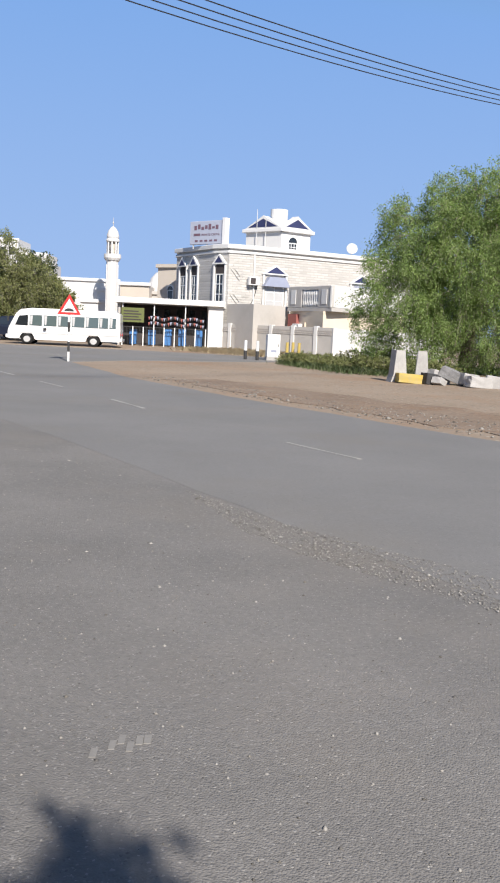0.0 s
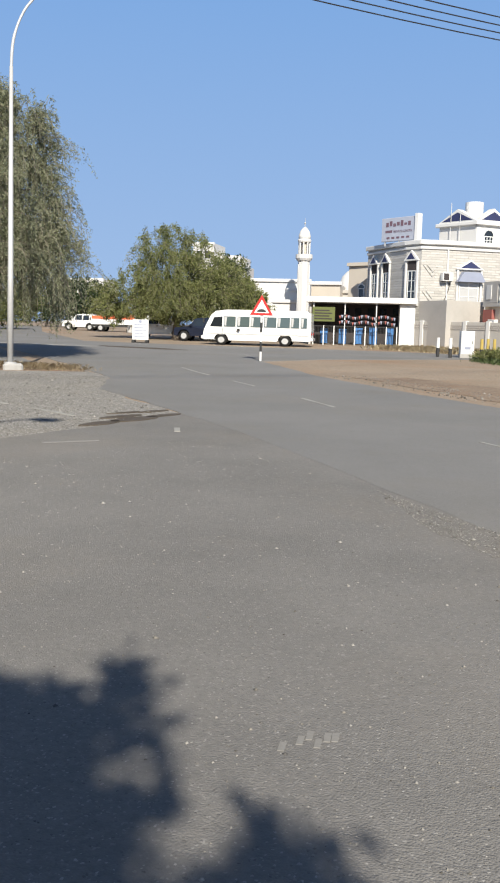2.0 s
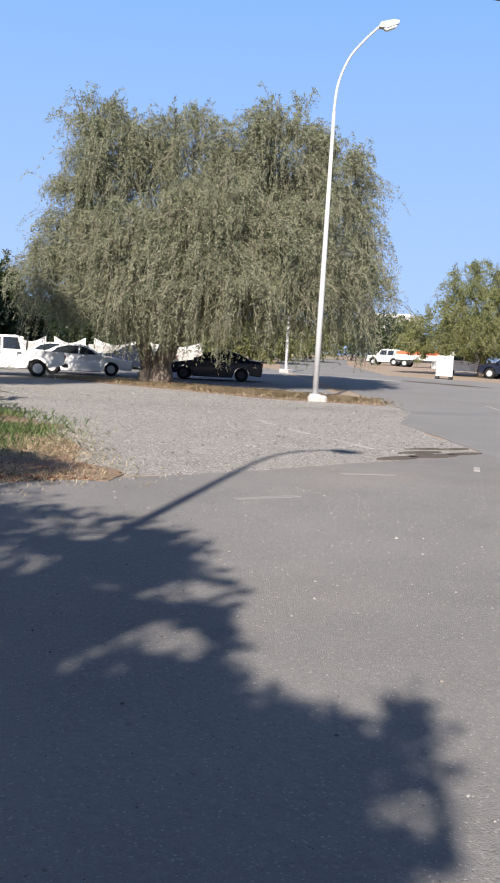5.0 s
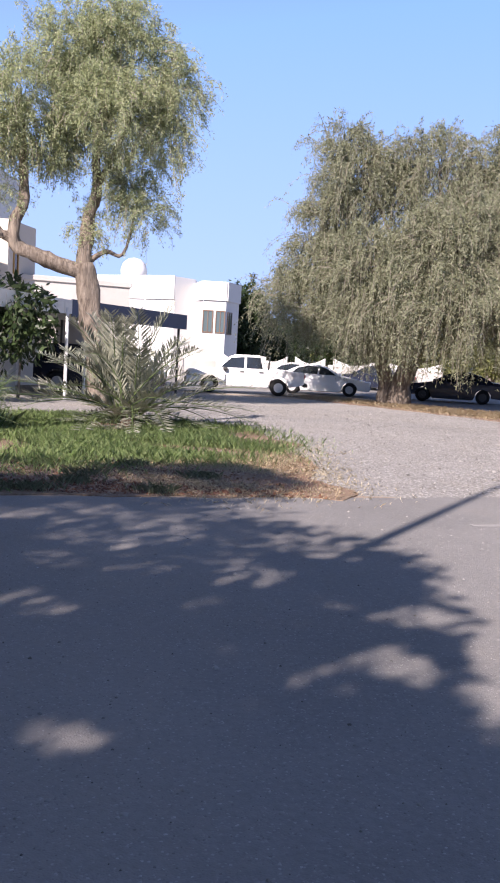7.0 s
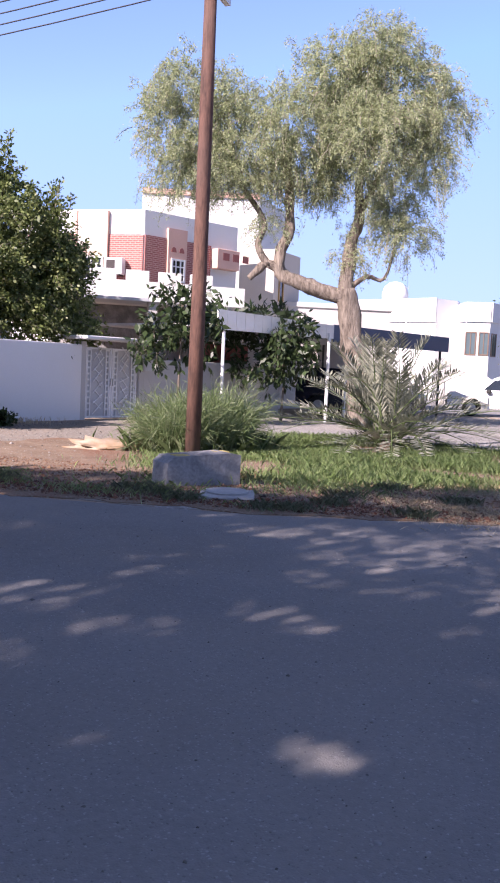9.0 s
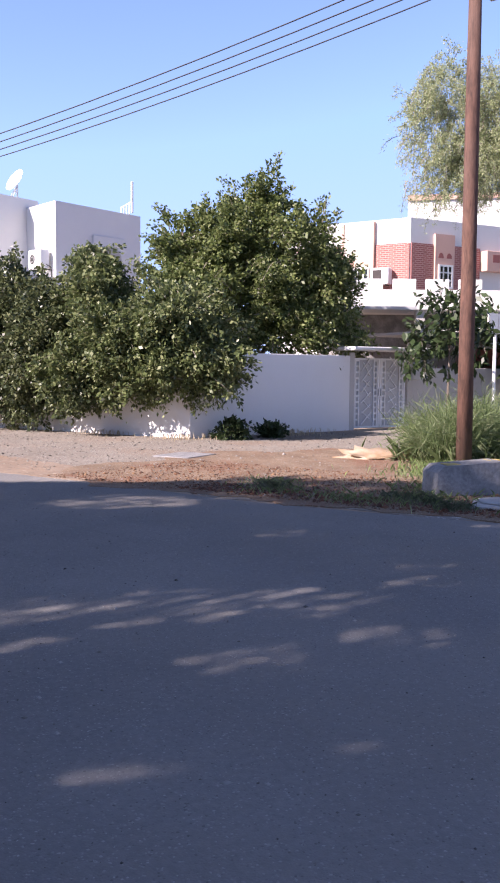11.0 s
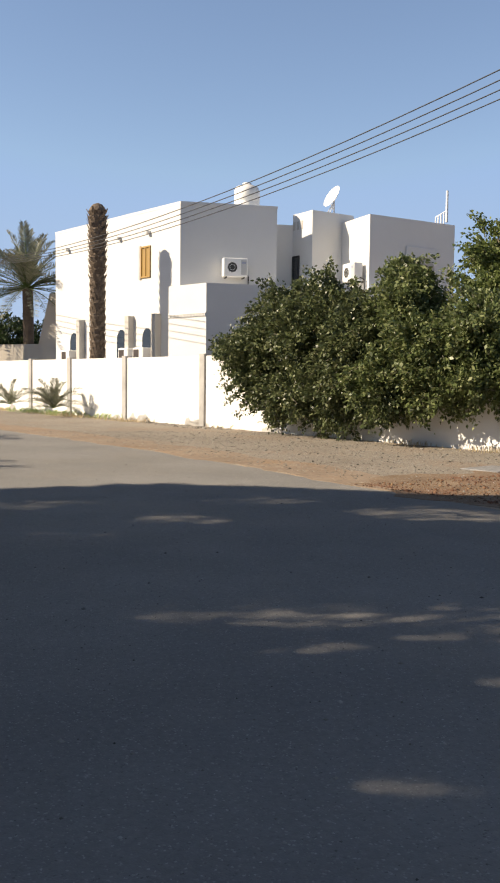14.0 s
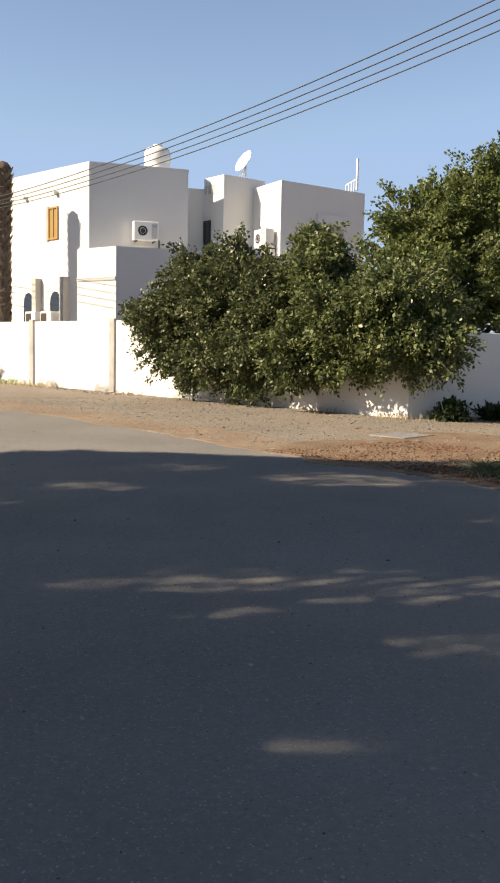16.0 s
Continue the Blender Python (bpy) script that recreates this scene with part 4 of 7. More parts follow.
part("hump_symbol", slab([(-0.22, 2.13)] + [(0.2 * math.cos(a), 2.14 + 0.12 * math.sin(a)) for a in np.linspace(math.pi, 0, 9)] + [(0.22, 2.13)], -0.084, -0.079), BLACK, face_)

# small white information board
wb = thing("notice_board", -19.8, 58.0, 8, "white sandwich notice board with rows of dark writing", "sign board")
part("panel", box(-0.55, 0.55, -0.05, 0.05, 0.2, 1.55), WHITE_METAL, wb, bevel=0.02)
for s_ in (-1, 1):
    part("foot", box(s_ * 0.45 - 0.1, s_ * 0.45 + 0.1, -0.3, 0.3, 0, 0.2), BLACK, wb, bevel=0.03)
for k in range(5):
    part("writing_bar", box(-0.42, 0.42 - 0.2 * (k % 2), -0.056, -0.051, 0.38 + k * 0.2, 0.44 + k * 0.2), SIGN_GREY, wb, "dark grey unreadable line")
part("emblem", cyl(0.11, 0.11, 0, 0.006, 14, m=Matrix.Translation((0.0, -0.051, 1.42)) @ Matrix.Rotation(math.pi / 2, 4, "X")), SIGN_GREY, wb)

# electrical cabinet and its striped guard posts
cb = thing("electrical_cabinet", 1.3, 50.0, 12, "white metal electrical cabinet standing in dry grass", "cabinet")
cb.scale = (0.8, 0.8, 0.82)
part("body", box(-0.45, 0.45, -0.3, 0.3, 0.25, 1.75), WHITE_METAL, cb, bevel=0.03)
part("plinth", box(-0.5, 0.5, -0.34, 0.34, -0.05, 0.25), CONCRETE, cb, bevel=0.02)
part("door", box(-0.4, 0.4, -0.315, -0.302, 0.35, 1.65), WHITE_METAL, cb, bevel=0.004)
part("handle", box(0.28, 0.32, -0.33, -0.315, 0.9, 1.1), BLACK, cb)
part("label_plate", box(-0.2, 0.2, -0.322, -0.317, 0.55, 0.72), SIGN_GREY, cb)
for gx, gy in ((-0.85, -0.8), (-1.5, -0.3), (0.75, -0.9), (1.1, -0.2), (1.4, -0.8)):
    gp = thing("guard_post", 1.3 + gx, 50 + gy, 0, "yellow and black banded concrete guard post", "bollard", "guard posts")
    part("lower_band", cyl(0.09, 0.09, -0.05, 0.5, 12), BLACK, gp)
    part("upper_band", cyl(0.09, 0.08, 0.5, 1.05, 12), YELLOW if gx > 0 else WHITE_METAL, gp)


# concrete blocks by the thorn tree
def barrier(x, y, rz, s=1.0):
    root = thing("concrete_barrier", x, y, rz, "white-grey tapered concrete barrier standing on end", "barrier", "concrete barriers")
    part("body", slab([(-0.32 * s, 0), (0.36 * s, 0), (0.3 * s, 0.25), (0.2 * s, 1.2), (-0.15 * s, 1.22), (-0.22 * s, 0.3)], -0.3, 0.3), CONCRETE, root, bevel=0.03)


barrier(5.65, 34.4, 10)
barrier(6.6, 34.6, -8, 0.95)
for x, y, z, sx, sy, sz, rx, rz, m, lb in [(6.05, 33.9, 0.18, 0.95, 0.5, 0.34, 3, 8, YELLOW, "yellow-painted concrete kerb block lying on the earth"), (6.75, 33.75, 0.2, 0.45, 0.5, 0.42, 6, 20, BLACK, "black-painted concrete kerb block"),
                                         (7.2, 34.4, 0.25, 0.9, 0.6, 0.45, 12, 30, CONCRETE, "broken white concrete lump"), (7.75, 34.0, 0.34, 1.0, 0.55, 0.4, 22, -24, GREY_CONC, "tipped grey concrete block"), (8.2, 33.6, 0.25, 0.6, 0.5, 0.42, 8, 12, CONCRETE, "broken white concrete lump"),
                                         (8.45, 32.9, 0.2, 1.0, 0.5, 0.4, 4, 16, CONCRETE, "white concrete kerb block"), (9.0, 33.0, 0.22, 0.6, 0.5, 0.45, 6, -10, CONCRETE, "white concrete kerb block"), (7.1, 33.5, 0.12, 0.5, 0.4, 0.25, 20, 50, CONCRETE, "small broken concrete lump")]:
    bm = bmesh.new()
    bmesh.ops.create_cube(bm, size=1)
    bmesh.ops.subdivide_edges(bm, edges=bm.edges, cuts=2, use_grid_fill=True)
    for v in bm.verts:
        v.co = Vector((v.co.x * sx, v.co.y * sy, v.co.z * sz)) * (1 + 0.09 * noise.noise(v.co * 3 + Vector((x, y, 0))))
    ob = tagged(part("concrete_block", bm, m, bevel=0.015), lb, "concrete block", "concrete rubble")
    ob.matrix_world = pose(x, y, z + G(y), 0, rx, rz)

# block and slab at the foot of the pole
kb = tagged(part("kerb_block", slab([(-0.55, 0), (0.55, 0), (0.55, 0.42), (0.4, 0.45), (-0.45, 0.4), (-0.54, 0.32)], -0.24, 0.24), GREY_CONC, bevel=0.035), "grey concrete kerb block with worn yellow top", "concrete block")
kb.matrix_world = pose(-11.12, 5.05, 0.0, 0, 0, 92)
tagged(part("yellow_stripe", box(-0.38, -0.16, -0.17, 0.05, 0.405, 0.416), YELLOW, kb, "worn yellow paint"))
part("yellow_stripe", box(0.3, 0.5, 0.0, 0.19, 0.43, 0.446), YELLOW, kb, "worn yellow paint")
sl = tagged(part("manhole_slab", box(-0.34, 0.34, -0.32, 0.32, 0, 0.06), CONCRETE, bevel=0.02), "pale concrete manhole slab at the road's edge", "manhole")
sl.matrix_world = pose(-9.95, 4.95, 0.0, 0, 0, 62)
part("cover", cyl(0.27, 0.27, 0.06, 0.09, 20), CONCRETE, sl, bevel=0.01)
cv = tagged(part("manhole_cover", box(-0.5, 0.5, -0.4, 0.4, 0, 0.025), GREY_CONC, bevel=0.006), "flat concrete cover in the gravel", "manhole")
cv.matrix_world = pose(-16.9, 1.95, 0.004, 0, 0, -40)
bm = bmesh.new()
bmesh.ops.create_icosphere(bm, subdivisions=3, radius=1)
for v in bm.verts:
    v.co = Vector((v.co.x * 0.58, v.co.y * 0.24, max(-0.02, v.co.z * 0.13 + 0.04))) * (1 + 0.6 * noise.noise(v.co * 2.6) + 0.55 * noise.noise(v.co * 6.0))
bag = tagged(part("crumpled_sack", bm, mat("sackcloth", (0.33, 0.2, 0.095), (0.36, 0.315, 0.26), 0.85, 3.0, 20.0, 0.5, mix=0.8), smooth=True), "crumpled tan and white sack on the gravel", "sack")
bag.matrix_world = pose(-15.8, 5.35, 0.02, 0, 0, 68)


# ---- vehicles ----
def arch(cx, r, z0=0.3, n=9):
    """Points of a wheel arch from the rear (+x) side to the front (-x)."""
    return [(cx + r * math.cos(a), z0 + r * math.sin(a)) for a in np.linspace(0, math.pi, n) if True]


def hull(profile, half, belt, top, tuck=0.22, bm=None):
    """A side outline (x, z) made into a body that narrows above the belt line."""
    bm = bm or bmesh.new()

    def w(x, z):
        k = max(0.0, min(1.0, (z - belt) / (top - belt)))
        return half * (1 - tuck * k) * (1 - 0.03 * max(0.0, (0.55 - z)))

    a = [bm.verts.new((x, -w(x, z), z)) for x, z in profile]
    b = [bm.verts.new((x, w(x, z), z)) for x, z in profile]
    n = len(profile)
    fa, fb = bm.faces.new(a), bm.faces.new(b[::-1])
    for i in range(n):
        bm.faces.new((a[i], b[i], b[(i + 1) % n], a[(i + 1) % n]))
    return bm, w


def pane(poly, w, s, proud=0.006):
    """A pane on one flank, following the body's width."""
    bm = bmesh.new()
    for _ in (0,):
        o = [bm.verts.new((x, s * (w(x, z) + proud), z)) for x, z in poly]
        i = [bm.verts.new((x, s * (w(x, z) - 0.02), z)) for x, z in poly]
        n = len(poly)
        bm.faces.new(o)
        bm.faces.new(i[::-1])
        for k in range(n):
            bm.faces.new((o[k], i[k], i[(k + 1) % n], o[(k + 1) % n]))
    return bm


def flank(name, poly, w, m, root, label="", proud=0.006):
    """The same piece on both flanks, each an object of its own."""
    return [part(name, pane(poly, w, s, proud), m, root, label) for s in (-1, 1)]


def cross_pane(x0, z0, x1, z1, w, inset=0.1, push=0.008):
    """A windscreen between two heights, across the body."""
    d = Vector((x1 - x0, z1 - z0)).normalized()
    n_ = Vector((-d.y, d.x)) * push
    bm = bmesh.new()
    v = []
    for k in (1, -1):
        for x, z in ((x0, z0), (x1, z1)):
            for s in (-1, 1):
                v.append(bm.verts.new((x + k * n_.x, s * (w(x, z) - inset), z + k * n_.y)))
    bm.faces.new((v[0], v[1], v[3], v[2]))
    bm.faces.new((v[4], v[6], v[7], v[5]))
    for a, b in ((0, 1), (1, 3), (3, 2), (2, 0)):
        bm.faces.new((v[a], v[b], v[b + 4], v[a + 4]))
    return bm


def wheels(root, xs_, half, r, rim_m, width=0.21):
    for x in xs_:
        for s in (-1, 1):
            m = Matrix.Translation((x, s * (half - width * 0.5), r)) @ Matrix.Rotation(math.pi / 2, 4, "X")
            wh = part("wheel", lathe([(r * 0.62, -width / 2), (r * 0.94, -width / 2), (r, -width * 0.36), (r, width * 0.36), (r * 0.94, width / 2), (r * 0.62, width / 2)], 24, m=m), TYRE, root, "black rubber tyre", smooth=True)
            bm = lathe([(r * 0.64, -width * 0.47), (r * 0.6, -width * 0.5), (r * 0.55, -width * 0.42), (r * 0.55, width * 0.42), (r * 0.6, width * 0.5), (r * 0.64, width * 0.47)], 20, m=m)
            cyl(r * 0.57, r * 0.57, -width * 0.5 - 0.006, width * 0.5 + 0.006, 20, bm, m)
            for k in range(5):
                for sd in (-1, 1):
                    box(-0.03, 0.03, -r * 0.5, -0.03, sd * (width * 0.5 + 0.008) - 0.008, sd * (width * 0.5 + 0.008) + 0.008, bm, m @ Matrix.Rotation(2 * math.pi * k / 5, 4, "Z"))
            part("rim", bm, rim_m, wh, "spoked wheel rim")


def fittings(root, w, L, z_head, z_tail, half, paint, bumper=True):
    f, r = -L / 2, L / 2
    for s in (-1, 1):
        part("headlight", box(f - 0.0, f + 0.32, s * half * 0.62 - 0.17, s * half * 0.62 + 0.19, z_head - 0.07, z_head + 0.08), LAMP_GLASS, root, "clear headlight", bevel=0.03)
        part("tail_light", box(r - 0.22, r + 0.012, s * half * 0.72 - 0.16, s * half * 0.72 + 0.17, z_tail - 0.1, z_tail + 0.1), TAIL, root, "red tail light", bevel=0.03)
        part("mirror", box(-L * 0.17 - 0.1, -L * 0.17 + 0.1, s * (half + 0.02), s * (half + 0.2), z_tail + 0.1, z_tail + 0.26), paint, root, bevel=0.04)
    part("number_plate", box(r + 0.004, r + 0.02, -0.24, 0.24, z_tail - 0.28, z_tail - 0.17), WHITE_METAL, root, "plain plate")


def sedan(x, y, rz, paint, rim_m, label, L=4.75, name="sedan_car"):
    root = thing(name, x, y, rz, label, "car", "parked cars")
    h, half, r, fw, rw = 1.45, 0.9, 0.325, -L * 0.29, L * 0.29
    prof = [(-L / 2 + 0.04, 0.28), (-L / 2, 0.42), (-L / 2 + 0.06, 0.62), (-L / 2 + 0.35, 0.78), (-L * 0.2, 0.95), (-L * 0.07, 1.3), (0.1, h - 0.02), (L * 0.14, h), (L * 0.26, 1.3), (L * 0.37, 1.04), (L / 2 - 0.12, 0.98), (L / 2 - 0.02, 0.88), (L / 2, 0.5), (L / 2 - 0.06, 0.26)] + arch(rw, r + 0.06) + [(rw - r - 0.1, 0.2), (fw + r + 0.1, 0.2)] + arch(fw, r + 0.06)
    bm, w = hull(prof, half, 0.92, h, 0.25)
    part("body", bm, paint, root, bevel=0.025)
    flank("side_window", [(-L * 0.155, 0.98), (-L * 0.06, 1.27), (0.1, h - 0.08), (0.12, 0.99)], w, GLASS, root, "dark tinted window")
    flank("side_window", [(0.19, 0.99), (0.17, h - 0.08), (L * 0.14, h - 0.07), (L * 0.24, 1.27), (L * 0.3, 1.04)], w, GLASS, root, "dark tinted window")
    part("windscreen", cross_pane(-L * 0.19, 0.98, -L * 0.075, 1.28, w), GLASS, root, "dark windscreen")
    part("rear_window", cross_pane(L * 0.265, 1.29, L * 0.36, 1.07, w), GLASS, root, "dark rear window")
    part("sill", box(fw + 0.45, rw - 0.45, -half * 0.97, half * 0.97, 0.17, 0.24), PLASTIC, root)
    for s in (-1, 1):
        for xx in (-0.25, 0.75):
            part("door_handle", box(xx, xx + 0.18, s * half, s * (half + 0.025), 0.82, 0.86), paint, root)
    wheels(root, (fw, rw), half, r, rim_m)
    fittings(root, w, L, 0.66, 0.82, half, paint)
    part("grille", box(-L / 2 - 0.012, -L / 2 + 0.05, -0.4, 0.4, 0.4, 0.58), PLASTIC, root, bevel=0.02)
    return root


def pickup(x, y, rz):
    root = thing("pickup_truck", x, y, rz, "white double-cab pickup truck with steel wheels", "pickup", "parked cars")
    L, h, half, r, fw, rw = 5.3, 1.76, 0.9, 0.37, -1.62, 1.48
    prof = [(-2.6, 0.42), (-2.63, 0.8), (-2.55, 1.02), (-1.35, 1.12), (-0.72, 1.66), (-0.5, 1.75), (0.55, h), (0.86, 1.7), (0.96, 1.12), (2.6, 1.1), (2.62, 0.6), (2.5, 0.52)] + arch(rw, r + 0.09, 0.4) + [(rw - r - 0.12, 0.36), (fw + r + 0.12, 0.36)] + arch(fw, r + 0.09, 0.4)
    bm, w = hull(prof, half, 1.1, h, 0.18)
    part("body", bm, WHITE_CAR, root, bevel=0.03)
    flank("side_window", [(-1.12, 1.16), (-0.68, 1.58), (-0.08, 1.66), (-0.08, 1.16)], w, GLASS, root, "dark window")
    flank("side_window", [(0.02, 1.16), (0.02, 1.66), (0.62, 1.66), (0.76, 1.16)], w, GLASS, root, "dark window")
    part("windscreen", cross_pane(-1.28, 1.16, -0.74, 1.63, w), GLASS, root)
    part("rear_window", cross_pane(0.87, 1.66, 0.95, 1.2, w), GLASS, root)
    part("bed_floor", box(1.05, 2.5, -0.75, 0.75, 1.101, 1.11), PLASTIC, root, "dark load bed")
    for s in (-1, 1):
        part("rack_post", tube([(1.02, s * 0.72, 1.1), (1.06, s * 0.7, 1.72)], 0.025, 6), PLASTIC, root)
        for xx in (-0.25, 0.6):
            part("door_handle", box(xx, xx + 0.18, s * half, s * (half + 0.03), 0.98, 1.03), PLASTIC, root)
    part("rack_bar", tube([(1.06, -0.7, 1.7), (1.06, 0.7, 1.7)], 0.025, 6), PLASTIC, root)
    part("rear_bumper", box(2.58, 2.78, -0.8, 0.8, 0.45, 0.6), PLASTIC, root, "dark step bumper", bevel=0.02)
    part("front_bumper", box(-2.72, -2.5, -0.85, 0.85, 0.42, 0.68), PLASTIC, root, bevel=0.04)
    wheels(root, (fw, rw), half, r, RIM, 0.24)
    fittings(root, w, L, 0.88, 0.92, half, PLASTIC)
    return root


def suv(x, y, rz, paint, label, name="suv_car", L=4.4):
    root = thing(name, x, y, rz, label, "car", "parked cars")
    h, half, r, fw, rw = 1.78, 0.92, 0.38, -L * 0.31, L * 0.29
    prof = [(-L / 2, 0.4), (-L / 2 - 0.02, 0.85), (-L / 2 + 0.1, 1.0), (-L * 0.2, 1.08), (-L * 0.12, 1.6), (-L * 0.05, 1.72), (L * 0.3, h), (L * 0.44, 1.7), (L / 2, 1.1), (L / 2, 0.5)] + arch(rw, r + 0.09, 0.4) + [(rw - r - 0.12, 0.38), (fw + r + 0.12, 0.38)] + arch(fw, r + 0.09, 0.4)
    bm, w = hull(prof, half, 1.06, h, 0.14)
    part("body", bm, paint, root, bevel=0.03)
    for x0, x1 in ((-L * 0.13, L * 0.07), (L * 0.09, L * 0.27), (L * 0.29, L * 0.42)):
        flank("side_window", [(x0, 1.12), (x0 + 0.1, 1.62), (x1, 1.64), (x1, 1.12)], w, GLASS, root, "dark window")
    part("windscreen", cross_pane(-L * 0.19, 1.12, -L * 0.125, 1.57, w), GLASS, root)
    wheels(root, (fw, rw), half, r, RIM, 0.24)
    fittings(root, w, L, 0.86, 1.0, half, paint)
    return root


sedan(-24.1, 36.7, 31, BLACK_CAR, DARK_RIM, "dark blue-black sedan parked in the shade of the weeping tree")
sedan(-29.4, 33.3, 218, WHITE_CAR, RIM, "clean white sedan parked beside the pickup", name="sedan_car")
pickup(-29.6, 28.3, 46)
sedan(-33.2, 36.0, 221, WHITE_CAR, RIM, "white sedan parked further back", name="sedan_car")
suv(-27.4, 18.9, 215, BLACK_CAR, "dark four-wheel drive under the carport")
sedan(-33.5, 42.5, 15, BLACK_CAR, DARK_RIM, "black car parked behind the weeping tree")
suv(-38.2, 92.5, 4, WHITE_CAR, "small white off-road car far down the road", L=3.9)
pk = pickup(-21.9, 69.5, 0)
pk["label"] = "white pickup truck parked under the olive tree"
suv(-17.2, 70.5, 0, WHITE_CAR, "white car parked under the olive tree")
suv(-17.6, 66.0, 0, BLACK_CAR, "dark car parked beyond the bus", L=4.0)

# flat-bed lorry with a tarpaulin, far off
lo = thing("lorry", -33.2, 90.0, 4, "white lorry with an orange and white striped cover", "lorry", "parked cars")
part("cab", box(2.3, 3.7, -1.0, 1.0, 0.5, 1.9), WHITE_CAR, lo, bevel=0.12)
part("chassis", box(-2.6, 2.4, -0.9, 0.9, 0.5, 0.75), PLASTIC, lo)
part("cover", slab([(-2.6, 0.75), (2.1, 0.75), (2.1, 1.9), (-2.6, 1.65)], -1.0, 1.0), WHITE_METAL, lo, "white cover", bevel=0.05)
part("stripe", slab([(-2.5, 1.3), (2.05, 1.3), (2.05, 1.87), (-2.5, 1.62)], -1.015, -1.003), ORANGE, lo, "orange-red stripe")
wheels(lo, (-1.6, 2.6), 0.95, 0.4, RIM)


# minibus
def minibus(x, y, rz):
    root = thing("minibus", x, y, rz, "white minibus with a row of tinted windows and curtains", "bus", "parked cars")
    root.scale = (1.02, 1.0, 0.9)
    L, h, half, r, fw, rw = 7.1, 2.6, 1.02, 0.38, -2.35, 1.85
    prof = [(-3.5, 0.38), (-3.56, 0.8), (-3.5, 1.15), (-3.05, 2.2), (-2.75, 2.48), (-2.0, h), (3.2, h), (3.5, 2.42), (3.55, 1.2), (3.5, 0.4)] + arch(rw, r + 0.09, 0.4) + [(rw - 0.55, 0.34), (fw + 0.55, 0.34)] + arch(fw, r + 0.09, 0.4)
    bm, w = hull(prof, half, 1.3, h, 0.1)
    part("body", bm, WHITE_CAR, root, bevel=0.05)
    xs_ = [(-2.2, -1.42), (-1.3, -0.5), (-0.42, 0.38), (0.46, 1.26), (1.34, 2.14), (2.2, 2.75), (2.85, 3.25)]
    flank("cab_window", [(-3.1, 1.36), (-2.85, 2.02), (-2.3, 2.08), (-2.3, 1.34)], w, GLASS, root, "dark cab window")
    for x0, x1 in xs_:
        for wd, s in zip(flank("window", [(x0, 1.36), (x0, 2.1), (x1, 2.1), (x1, 1.36)], w, BUS_GLASS, root, "tinted window"), (-1, 1)):
            part("curtain", pane([(x0 + 0.05, 1.42), (x0 + 0.02, 2.06), (x0 + 0.2, 2.06), (x0 + 0.16, 1.42)], w, s, 0.012), GREY_METAL, wd, "pale curtain")
    part("windscreen", cross_pane(-3.44, 1.25, -3.08, 2.12, w, 0.08), GLASS, root, "dark windscreen")
    flank("side_stripe", [(-3.3, 0.78), (-3.3, 0.86), (3.4, 0.86), (3.4, 0.78)], w, GREY_METAL, root, "thin grey trim line", 0.004)
    part("front_bumper", box(-3.72, -3.3, -0.98, 0.98, 0.4, 0.68), WHITE_CAR, root, bevel=0.06)
    part("rear_bumper", box(3.35, 3.65, -0.98, 0.98, 0.4, 0.66), WHITE_CAR, root, bevel=0.06)
    part("mirror", box(-3.55, -3.45, -1.28, -1.1, 1.6, 1.95), PLASTIC, root, bevel=0.02)
    flank("door_line", [(-2.28, 0.5), (-2.28, 1.3), (-2.26, 1.3), (-2.26, 0.5)], w, PLASTIC, root, "", 0.003)
    wheels(root, (fw, rw), half, r, RIM, 0.24)
    fittings(root, w, L, 0.9, 0.95, half, PLASTIC)


minibus(-12.1, 60.0, 3)


# ---- buildings ----
def building(name, p, label, category="house", z=None):
    return thing(name, p[0], p[1], 0, label, category, z=z)


def fpart(root, name, F, x0, x1, z0, z1, y0, y1, m, label="", bevel=0.0):
    """A box on a facade F = (matrix, length): along it, height, and depth (negative: proud)."""
    return part(name, box(x0, x1, y0, y1, z0, z1, m=F[0]), m, root, label, world=True, bevel=bevel)


def window(root, F, x, z, w, h, frame_m, glass_m, mullions=1, bars=0, arch_top=False, grille=None, label=""):
    """A framed window standing a little proud of the wall."""
    t = 0.07
    fr = bmesh.new()
    for a in (x, x + w - t):
        box(a, a + t, -0.06, 0.03, z, z + h, fr, F[0])
    for b in (z, z + h - t):
        box(x + t, x + w - t, -0.058, 0.03, b, b + t, fr, F[0])
    wd = part("window", fr, frame_m, root, label or "window frame", world=True)
    for k in range(mullions):
        c = x + w * (k + 1) / (mullions + 1)
        part("mullion", box(c - 0.025, c + 0.025, -0.05, 0.03, z + t, z + h - t, m=F[0]), frame_m, wd, world=True)
    for k in range(bars):
        c = z + h * (k + 1) / (bars + 1)
        part("glazing_bar", box(x + t, x + w - t, -0.052, 0.03, c - 0.02, c + 0.02, m=F[0]), frame_m, wd, world=True)
    part("pane", box(x + t, x + w - t, -0.02, -0.004, z + t, z + h - t, m=F[0]), glass_m, wd, world=True)
    if arch_top:
        n = 10
        o = [(x + w / 2 + w / 2 * math.cos(a), z + h + w / 2 * math.sin(a)) for a in np.linspace(0, math.pi, n)]
        part("arch_pane", slab(o, -0.02, -0.004, m=F[0]), glass_m, wd, world=True)
        i = [(x + w / 2 + (w / 2 + 0.1) * math.cos(a), z + h + (w / 2 + 0.1) * math.sin(a)) for a in np.linspace(math.pi, 0, n)]
        part("arch_trim", slab(o + i, -0.07, 0.03, m=F[0]), frame_m, wd, world=True)
    return wd


